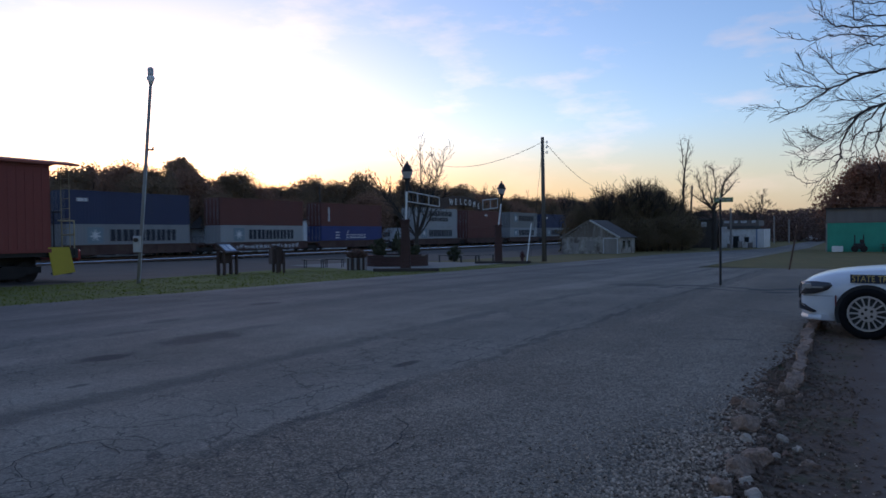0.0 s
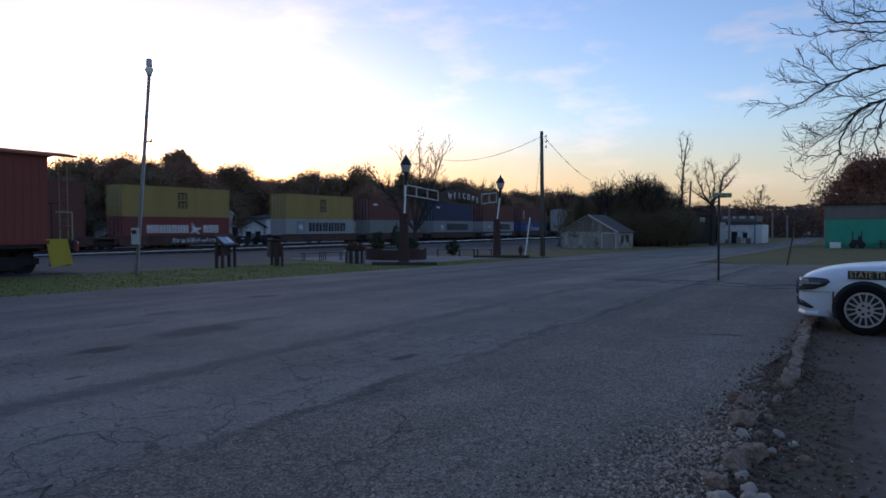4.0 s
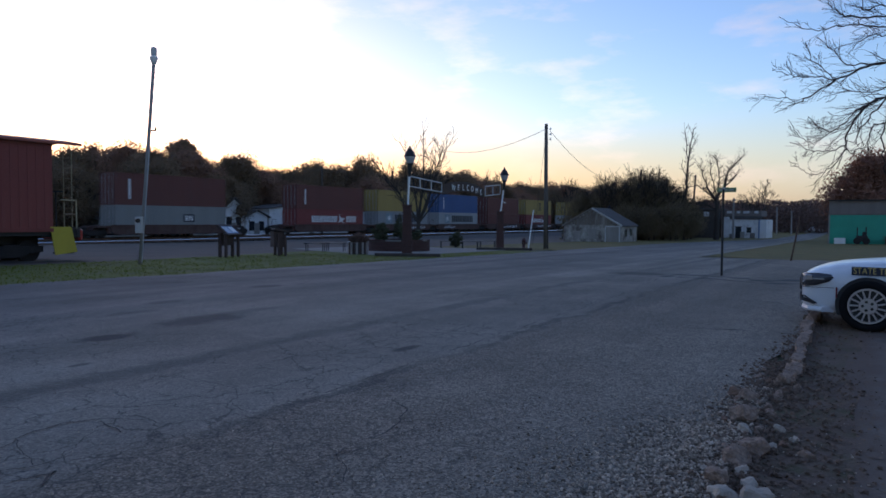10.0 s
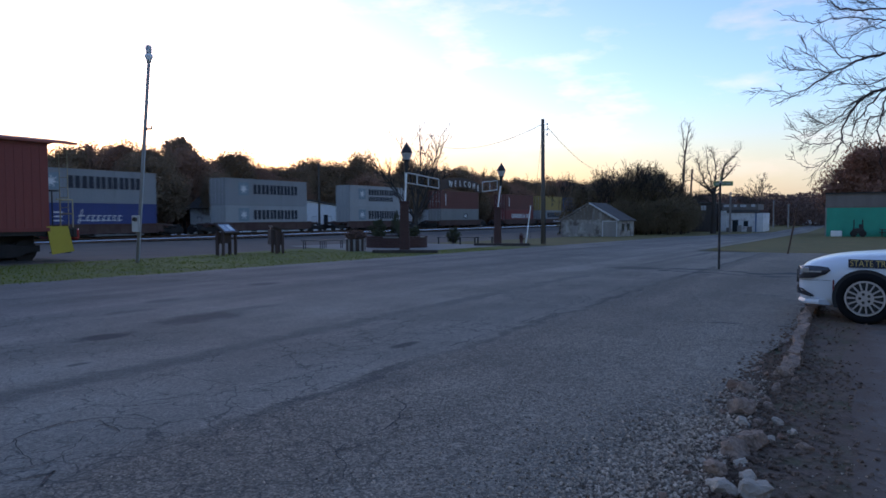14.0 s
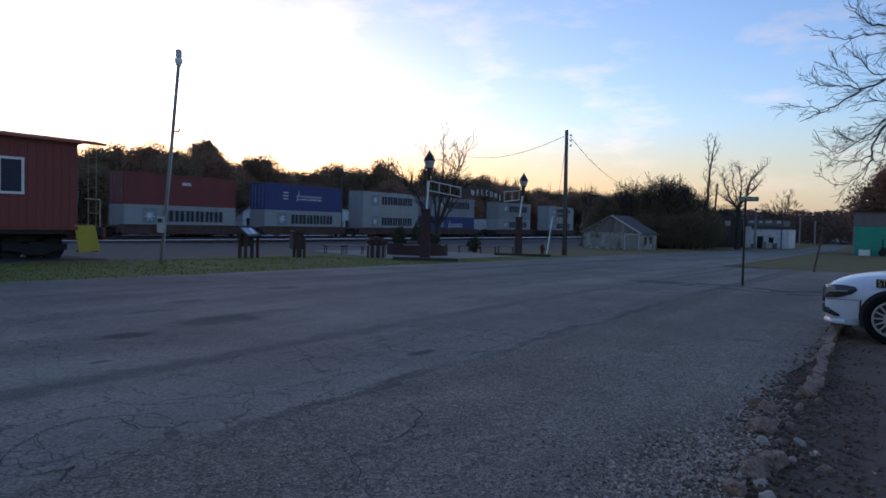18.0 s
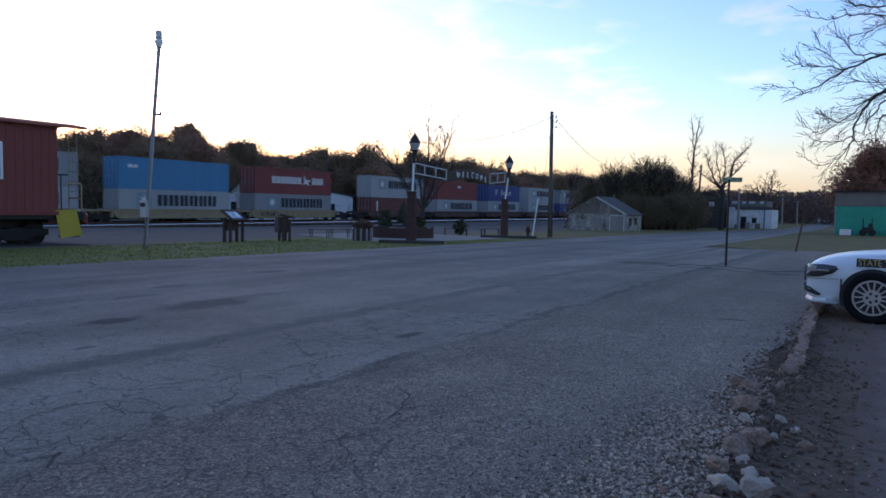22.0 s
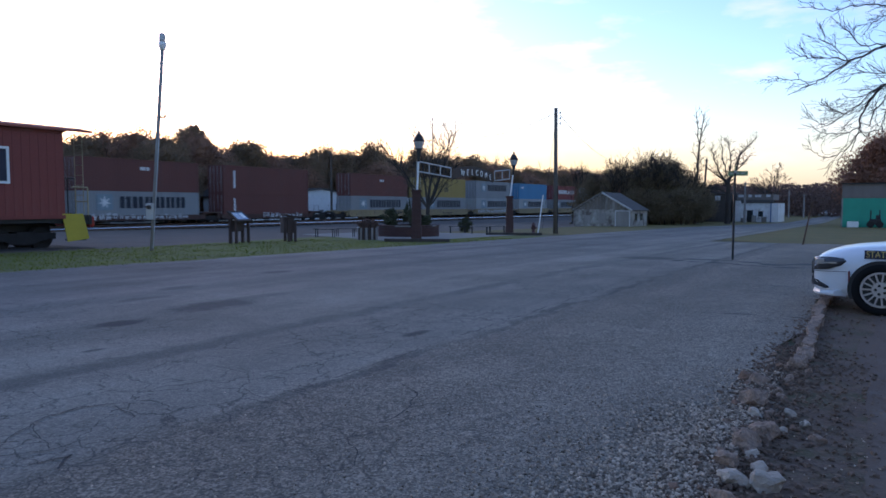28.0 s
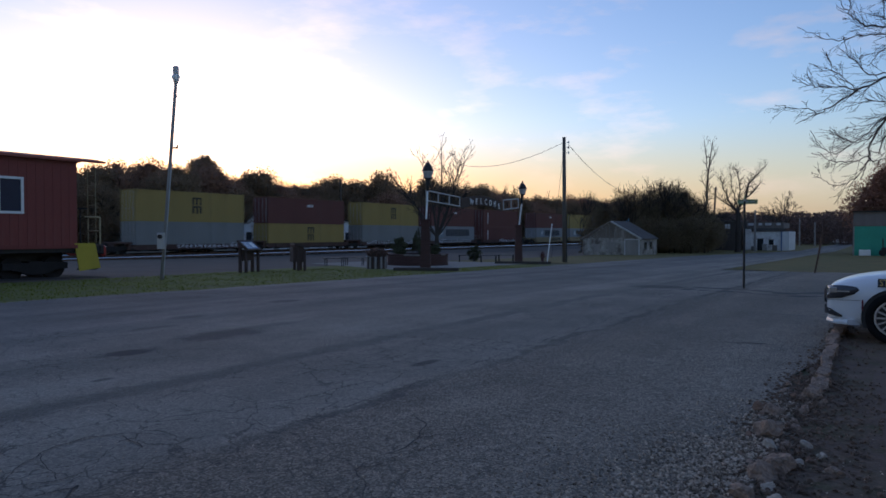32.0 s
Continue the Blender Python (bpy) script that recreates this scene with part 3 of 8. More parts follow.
def container_kit(h, key):
    """The meshes of one container, made once for each height and colour."""
    if (h, key) in BOX_PARTS:
        return BOX_PARTS[(h, key)]
    m = BOX_MATS[key]
    kit = {}
    half = W40 / 2
    bm = bmesh.new()
    corrugated(bm, -L40 / 2 + 0.12, L40 / 2 - 0.12, -half + 0.015, 0.16, h - 0.12, 42, 0.036, -1)
    kit["side_wall"] = (bm, m)
    bm = bmesh.new()
    corrugated(bm, -L40 / 2 + 0.12, L40 / 2 - 0.12, half - 0.015, 0.16, h - 0.12, 42, 0.036, 1)
    kit["side_wall_far"] = (bm, m)
    bm = bmesh.new()
    for sx in (-1, 1):
        for sy in (-1, 1):
            box(bm, (sx * (L40 / 2 - 0.06), sy * (half - 0.06), h / 2), (0.12, 0.12, h - 0.2))
    for sy in (-1, 1):
        box(bm, (0, sy * (half - 0.04), h - 0.06), (L40 - 0.24, 0.08, 0.115))
        box(bm, (0, sy * (half - 0.04), 0.08), (L40 - 0.24, 0.08, 0.155))
    for sx in (-1, 1):
        box(bm, (sx * (L40 / 2 - 0.06), 0, h - 0.06), (0.11, W40 - 0.24, 0.115))
        box(bm, (sx * (L40 / 2 - 0.06), 0, 0.08), (0.11, W40 - 0.24, 0.155))
    kit["frame"] = (bm, m)
    bm = bmesh.new()
    box(bm, (0, 0, h - 0.05), (L40 - 0.2, W40 - 0.16, 0.03))
    box(bm, (0, 0, 0.12), (L40 - 0.2, W40 - 0.16, 0.03))
    kit["roof"] = (bm, m)
    bm = bmesh.new()
    box(bm, (L40 / 2 - 0.07, 0, h / 2), (0.05, W40 - 0.24, h - 0.24))
    for k in range(8):
        box(bm, (L40 / 2 - 0.04, -1.0 + k * 0.285, h / 2), (0.03, 0.13, h - 0.3))
    kit["end_wall"] = (bm, m)
    for name, y in (("door", -0.545), ("door_far", 0.545)):
        bm = bmesh.new()
        box(bm, (-L40 / 2 + 0.07, y, h / 2), (0.05, 1.07, h - 0.26))
        for k in range(4):
            box(bm, (-L40 / 2 + 0.04, y, 0.45 + k * (h - 0.9) / 3), (0.03, 0.95, (h - 0.9) / 3 - 0.16))
        kit[name] = (bm, m)
    bm = bmesh.new()
    rod(bm, (-L40 / 2 - 0.005, 0, 0.12), (-L40 / 2 - 0.005, 0, h - 0.1), 0.02, seg=6)
    box(bm, (-L40 / 2 - 0.005, 0.1, 1.15), (0.03, 0.22, 0.05))
    kit["locking_bar"] = (bm, M_GALV)
    bm = bmesh.new()
    box(bm, (0, 0, 0), (0.178, 0.165, 0.12), bevel=0.012)
    kit["corner_casting"] = (bm, m)
    made = {}
    for name, (b, mm) in kit.items():
        me = bpy.data.meshes.new(name)
        b.to_mesh(me)
        b.free()
        me.materials.append(mm)
        made[name] = me
    BOX_PARTS[(h, key)] = made
    return made


def bars(bm, x, z, widths, height, gap, y, slope=0.0):
    """Plain upright bars in the place of lettering, two for each sign."""
    for w in widths:
        for f in (0.21, 0.77):
            box(bm, (x + f * w, y, z), (0.42 * w, 0.008, height))
        x += w + gap
        z += slope
    return x


LOGO_MESH = {}


def logo(kind, h):
    """The lettering of a container side as plain shapes in its colours: a list of name, mesh and label."""
    if (kind, h) in LOGO_MESH:
        return LOGO_MESH[(kind, h)]
    y = -W40 / 2 - 0.002
    out_ = []

    def add(name, bm, m, label):
        me = bpy.data.meshes.new(name)
        bm.to_mesh(me)
        bm.free()
        me.materials.append(m)
        out_.append((name, me, label))
    if kind in ("star", "star_double"):
        bm = bmesh.new()
        z = h * 0.62
        bars(bm, -2.2, z + (0.25 if kind == "star_double" else 0), [1.05, 1.05, 0.9, 0.95, 0.9, 0.98], 0.78 if kind == "star_double" else 1.05, 0.17, y)
        if kind == "star_double":
            add("lettering", bm, M_LOGO_NAVY, "navy block lettering")
            bm = bmesh.new()
            bars(bm, -2.2, z - 0.65, [0.66, 0.62, 0.7, 0.58, 0.72, 0.72, 0.7], 0.6, 0.13, y)
        add("lettering", bm, M_LOGO_NAVY, "navy block lettering")
        bm = bmesh.new()
        box(bm, (-3.6, y, z), (1.45, 0.006, 1.4))
        add("emblem", bm, M_LOGO_BLUE, "light blue square emblem")
        bm = bmesh.new()
        ring = []
        for k in range(14):
            r = 0.62 if k % 2 == 0 else 0.2
            ring.append(bm.verts.new((-3.6 + r * math.sin(k * math.pi / 7), y - 0.008, z + r * math.cos(k * math.pi / 7))))
        bm.faces.new(ring)
        add("star", bm, M_LOGO_WHITE, "white star")
    elif kind == "block":
        bm = bmesh.new()
        z = h * 0.55
        for dz in (0.42, -0.42):
            for dx in (-0.42, 0.0, 0.42):
                box(bm, (0.35 + dx, y, z + dz), (0.2, 0.008, 0.7))
            box(bm, (0.35, y, z + dz + 0.3), (1.0, 0.008, 0.14))
        add("emblem", bm, M_LOGO_BLACK, "black square emblem")
    elif kind == "swift":
        bm = bmesh.new()
        bars(bm, -3.6, h * 0.55, [0.62, 0.52, 0.62, 0.52, 0.52, 0.55, 0.6], 0.78, 0.1, y)
        add("lettering", bm, M_LOGO_WHITE, "white block lettering")
        bm = bmesh.new()
        bars(bm, 2.75, h * 0.55, [0.55, 0.55, 0.55], 0.78, 0.1, y)
        add("lettering", bm, M_LOGO_WHITE, "white block lettering")
        bm = bmesh.new()
        ring = [bm.verts.new((x, y - 0.004, h * 0.55 + z)) for x, z in ((1.3, 0.75), (1.75, 0.15), (2.6, 0.1), (2.0, -0.2), (2.4, -0.6), (1.7, -0.3), (1.15, -0.5), (1.45, -0.05))]
        bm.faces.new(ring[::-1])
        add("emblem", bm, M_LOGO_WHITE, "white bird-like mark")
    elif kind == "script":
        bm = bmesh.new()
        z = h * 0.56
        x = -1.6
        for k in range(8):
            w = 0.75 if k == 0 else 0.4
            hh = 1.3 if k == 0 else random.uniform(0.4, 0.62)
            box(bm, (x + w / 2, y, z + (0.1 if k == 0 else -0.15)), (0.1, 0.008, hh), Matrix.Translation((x, 0, z)) @ Matrix.Rotation(0.3, 4, "Y") @ Matrix.Translation((-x, 0, -z)))
            box(bm, (x + w / 2 + 0.1, y, z - 0.15 + 0.2), (w * 0.8, 0.008, 0.09))
            box(bm, (x + w / 2 + 0.1, y, z - 0.35), (w * 0.8, 0.008, 0.09))
            x += w + 0.08
        for k in range(3):
            box(bm, (-3.1, y, z + 0.35 - 0.35 * k), (0.75, 0.008, 0.13))
        add("lettering", bm, M_LOGO_WHITE, "white flowing mark")
    elif kind == "tag":
        bm = bmesh.new()
        box(bm, (1.6, y, h * 0.55), (1.3, 0.006, 0.75))
        add("emblem", bm, M_LOGO_NAVY, "small navy panel")
        bm = bmesh.new()
        bars(bm, 1.15, h * 0.55, [0.25, 0.25, 0.25], 0.5, 0.08, y - 0.006)
        add("lettering", bm, M_LOGO_WHITE, "white bars")
    elif kind in ("plate", "dot"):
        bm = bmesh.new()
        x0 = -4.9 if kind == "plate" else 0.1
        box(bm, (x0, y, h * 0.72), (0.55, 0.008, 0.3))
        add("lettering", bm, M_LOGO_WHITE, "small white mark")
        bm = bmesh.new()
        box(bm, (x0 + 0.5, y, h * 0.72), (0.3, 0.008, 0.3))
        add("lettering", bm, M_LOGO_WHITE, "small white mark")
    elif kind == "stripe":
        bm = bmesh.new()
        box(bm, (-4.7, y, h * 0.5), (0.22, 0.008, h * 0.62))
        add("lettering", bm, M_LOGO_WHITE, "white upright stripe of lettering")
    LOGO_MESH[(kind, h)] = out_
    return out_


def container(u, z, h, key, kind):
    """A container whose leading end stands at u on the train."""
    words = {"star": "with navy lettering and star emblem", "star_double": "with two lines of navy lettering", "block": "with a black square emblem", "swift": "with white lettering",
             "script": "with a white flowing mark", "tag": "with a small dark panel", "plate": "with small white marks", "dot": "with a small white mark", "stripe": "with an upright white stripe", "": "with plain corrugated sides"}[kind]
    ob = thing("shipping_container", Matrix.Identity(4), "%s corrugated shipping container %s" % (BOX_COLOURS[key][1], words), "container", "containers on the train")
    for name, me in container_kit(h, key).items():
        if name == "locking_bar":
            for y in (-0.85, -0.3, 0.3, 0.85):
                o = new(name, me)
                o.parent = ob
                o.location = (0, y, 0)
        elif name == "corner_casting":
            for sx in (-1, 1):
                for zz in (0.06, h - 0.06):
                    o = new(name, me)
                    o.parent = ob
                    o.location = (sx * (L40 / 2 - 0.085), -W40 / 2 + 0.078, zz)
        else:
            o = new(name.replace("_far", ""), me)
            o.parent = ob
    for name, me, label in logo(kind, h) if kind else []:
        o = new(name, me)
        o.parent = ob
        o["label"] = label
    MOVERS.append((ob, u - L40 / 2, z))
    return ob


WELL_MESH = {}


def well_mesh(name, build, material):
    if (name, material.name) not in WELL_MESH:
        bm = bmesh.new()
        build(bm)
        me = bpy.data.meshes.new(name)
        bm.to_mesh(me)
        bm.free()
        me.materials.append(material)
        WELL_MESH[(name, material.name)] = me
    return WELL_MESH[(name, material.name)]


def side_sill(bm):
    pts = [(-6.6, 1.13), (6.6, 1.13), (6.6, 0.62), (6.2, 0.28), (-6.2, 0.28), (-6.6, 0.62)]
    a = [bm.verts.new((x, -1.36, z)) for x, z in pts]
    b = [bm.verts.new((x, -1.28, z)) for x, z in pts]
    bm.faces.new(a[::-1])
    bm.faces.new(b)
    for k in range(6):
        j = (k + 1) % 6
        bm.faces.new((a[k], a[j], b[j], b[k]))
    box(bm, (0, -1.36, 1.1), (13.2, 0.16, 0.1))
    box(bm, (0, -1.36, 0.32), (12.3, 0.14, 0.1))
    for k in range(14):
        box(bm, (-6.0 + k * 12.0 / 13, -1.38, 0.71), (0.09, 0.05, 0.7))
    bmesh.ops.recalc_face_normals(bm, faces=bm.faces)


def low_sill(bm):
    side_sill(bm)
    bmesh.ops.transform(bm, matrix=Matrix.Translation((0, 0, 0.2)) @ Matrix.Diagonal((1, 1, 0.52, 1)), verts=bm.verts)


def end_deck(bm):
    box(bm, (0, 0, 0.98), (1.35, 2.6, 0.16), bevel=0.02)
    box(bm, (0.1, 0, 0.7), (1.1, 1.1, 0.42), bevel=0.04)
    for y in (-1.0, 1.0):
        box(bm, (-0.45, y, 0.7), (0.25, 0.4, 0.7))
    rod(bm, (0.55, -1.25, 1.06), (0.55, -1.25, 1.75), 0.02, seg=6)
    rod(bm, (0.55, -0.6, 1.06), (0.55, -0.6, 1.75), 0.02, seg=6)
    rod(bm, (0.55, -1.25, 1.75), (0.55, -0.6, 1.75), 0.02, seg=6)


def well_floor(bm):
    box(bm, (0, 0, 0.3), (12.5, 2.5, 0.06))
    for k in range(7):
        box(bm, (-5.7 + k * 1.9, 0, 0.24), (0.2, 2.5, 0.1))


def truck_frame(bm):
    for y in (-1.0, 1.0):
        pts = [(-1.15, 0.62), (1.15, 0.62), (1.15, 0.38), (0.75, 0.38), (0.35, 0.2), (-0.35, 0.2), (-0.75, 0.38), (-1.15, 0.38)]
        a = [bm.verts.new((x, y - 0.09, z)) for x, z in pts]
        b = [bm.verts.new((x, y + 0.09, z)) for x, z in pts]
        bm.faces.new(a[::-1])
        bm.faces.new(b)
        for k in range(8):
            bm.faces.new((a[k], a[(k + 1) % 8], b[(k + 1) % 8], b[k]))
        for x in (-0.2, 0.0, 0.2):
            rod(bm, (x, y, 0.25), (x, y, 0.55), 0.07, seg=8)
    box(bm, (0, 0, 0.55), (0.5, 2.2, 0.25))
    bmesh.ops.recalc_face_normals(bm, faces=bm.faces)


def axle(bm):
    for y in (-0.75, 0.75):
        sy = 1 if y > 0 else -1
        for a, b, r, q in ((-0.07, -0.03, 0.46, 0.46), (-0.03, 0.07, 0.42, 0.42)):
            rod(bm, (0, y + sy * a, 0), (0, y + sy * b, 0), r, q, seg=24)
    rod(bm, (0, -1.1, 0), (0, 1.1, 0), 0.09, seg=10)


def coupler(bm):
    box(bm, (0, 0, 0.85), (1.3, 0.2, 0.2), bevel=0.02)
    box(bm, (0.65, 0, 0.85), (0.3, 0.4, 0.3), bevel=0.05)


def well_car(u, paint, low, gap_front, gap_back, first, last):
    """A unit of an articulated car; its own origin is the middle of its well, at rail height."""
    word = {"brown_well_car_paint": "rust-brown", "weathered_yellow_well_car_paint": "weathered yellow"}[paint.name]
    ob = thing("well_car", Matrix.Identity(4), "%s double-stack well car running on the main line" % word, "railway wagon", "well cars of the train")

    def put(name, me, m, label="", parent=None):
        o = new(name, me)
        o.parent = parent or ob
        o.matrix_basis = m
        if label:
            o["label"] = label
        return o
    sill = well_mesh("side_sill_low" if low else "side_sill", low_sill if low else side_sill, paint)
    put("side_sill", sill, Matrix.Identity(4))
    put("side_sill", sill, pose(0, 0, 0, 0, 0, 180))
    put("well_floor", well_mesh("well_floor", well_floor, M_TRUCK), Matrix.Identity(4))
    put("end_platform", well_mesh("end_platform", end_deck, paint), pose(7.15, 0, 0))
    put("end_platform", well_mesh("end_platform", end_deck, paint), pose(-7.15, 0, 0, 0, 0, 180))
    spots = [(-gap_back / 2 - L40 / 2) if not last else -8.0]
    if first:
        spots.append(8.0)
    for x in spots:
        fr = put("truck", well_mesh("truck", truck_frame, M_TRUCK), pose(x, 0, 0), "grimy cast steel truck")
        for dx in (-0.88, 0.88):
            put("wheelset", well_mesh("wheelset", axle, M_TRUCK), pose(dx, 0, 0.42), parent=fr)
    if first:
        put("coupler", well_mesh("coupler", coupler, M_TRUCK), pose(8.7, 0, 0))
    if last:
        put("coupler", well_mesh("coupler", coupler, M_TRUCK), pose(-8.7, 0, 0, 0, 0, 180))
    if paint_jobs.get(round(u)):
        m_, hh, x0, x1 = paint_jobs[round(u)]
        rnd = random.Random(int(u) + 999)
        bm = bmesh.new()
        x = x0
        while x < x1:
            w = rnd.uniform(0.25, 0.6)
            h = hh * rnd.uniform(0.6, 1.0)
            for k in range(3):
                box(bm, (x + w * (0.2 + 0.3 * k), -1.425, 0.42 + h / 2), (w * 0.2, 0.008, h * rnd.uniform(0.6, 1)), Matrix.Translation((x, 0, 0.8)) @ Matrix.Rotation(rnd.uniform(-0.25, 0.25), 4, "Y") @ Matrix.Translation((-x, 0, -0.8)))
            box(bm, (x + w / 2, -1.425, 0.42 + h * rnd.uniform(0.3, 0.8)), (w * 0.9, 0.008, h * 0.2))
            x += w + 0.12
        g = part("graffiti", bm, m_, ob, "sprayed graffiti strokes")
        g["kind"] = "stuff"
    MOVERS.append((ob, u - L40 / 2, RAIL_TOP))
    return ob


paint_jobs = {-272: (M_GRAFFITI, 0.75, -5.8, 5.6), -304: (M_GRAFFITI_DARK, 0.8, 0.5, 4.2), -9: (M_GRAFFITI, 0.6, -1.0, 5.2), -40: (M_GRAFFITI, 0.55, -4.8, -1.5), -339: (M_GRAFFITI, 0.6, -5.0, 4.5), -324: (M_GRAFFITI, 0.6, -1.0, 5.0), -354: (M_GRAFFITI, 0.6, -5.5, 5.5),
              -56: (M_GRAFFITI, 0.5, 0.5, 5.0), -24: (M_GRAFFITI, 0.5, -2.5, 5.0), -241: (M_GRAFFITI_DARK, 0.6, -5.4, -3.2), 59: (M_GRAFFITI, 0.55, -5.6, 4.8), -288: (M_GRAFFITI_DARK, 0.4, -1.0, 1.5), -386: (M_GRAFFITI, 0.5, -2.0, 5.0)}
# u of the leading end, lower box, upper box: (colour, marking); packs of units run on shared trucks
PACKS = [
    ("brown", [(158.0, ("grey", "star"), ("brown", "dot")), (142.2, ("grey", "star"), ("navy", "plate")), (126.4, ("white", "star"), ("ash", "star")),
               (110.6, ("brown", ""), ("brown", "dot")), (94.8, ("white", "star"), ("white", "star_double"))]),
    ("brown", [(74.5, ("violet", "script"), ("brown", "stripe")), (59.1, ("white", "star"), ("brown", "")), (43.2, ("grey", "star"), ("navy", "plate")),
               (27.1, ("ash", "tag"), ("brown", "plate")), (11.5, ("white", "star"), ("yellow", "block"))]),
    ("brown", [(-8.8, ("red", "swift"), ("yellow", "block")), (-24.4, ("brown", ""), ("brown", "dot")), (-40.4, ("white", "star"), ("blue", "stripe")),
               (-55.8, ("grey", "star"), ("yellow", "block")), (-71.3, ("red", "swift"), ("brown", "stripe"))]),
    ("brown", [(-93.9, ("ash", "tag"), ("brown", "stripe"))]),
    ("brown", [(-116.1, ("white", "star"), ("white", "star_double"))]),
    ("brown", [(-136.3, ("white", "star"), ("grey", "star"))]),
    ("brown", [(-156.6, ("violet", "script"), ("grey", "star")), (-172.0, ("white", "star"), ("white", "star")), (-188.2, ("white", "star"), ("violet", "script")),
               (-204.3, ("white", "star"), ("red", "dot")), (-220.6, ("brown", "stripe"), ("white", "star"))]),
    ("yellow", [(-240.6, ("grey", "star"), ("red", "swift")), (-256.3, ("white", "star"), ("sky", "plate")), (-272.1, ("white", "star"), ("grey", "star")),
                (-287.8, ("grey", "star"), ("yellow", "block")), (-303.8, ("grey", "star"), ("brown", "dot"))]),
    ("mixed", [(-323.6, ("brown", "stripe"), ("brown", "stripe")), (-338.8, ("grey", "star"), ("brown", "dot")), (-354.3, ("ash", ""), ("yellow", "block")),
               (-370.0, ("yellow", "block"), ("brown", "dot")), (-385.5, ("ash", ""), ("yellow", "block"))]),
]
for colour, units in PACKS:
    for k, (u, low_box, top_box) in enumerate(units):
        paint = M_WELL_YELLOW if colour == "yellow" else M_WELL
        back = units[k][0] - units[k + 1][0] - L40 if k + 1 < len(units) else 0
        front = units[k - 1][0] - units[k][0] - L40 if k else 0
        well_car(u, paint, colour == "mixed", front, back, k == 0, k == len(units) - 1)
        container(u, RAIL_TOP + 0.37, 2.59, *low_box)
        container(u, RAIL_TOP + 0.37 + 2.6, 2.9, *top_box)

# ---- caboose on its display track ----
def along(s, p, z=0.0):
    """A pose on the ground with x along the tracks and y across, away from the street."""
    return Matrix.LocRotScale(at(s, p, z), Euler((0, 0, radians(HEAD))), None)


M_BEAM = mat("glossy_red_beam_paint", (0.30, 0.03, 0.025), 0.22, vary=0.15, bump=0.03)
M_RAILING = mat("grimy_railing_paint", (0.37, 0.31, 0.18), 0.7, vary=0.3, scale=3, fine=30, bump=0.05)


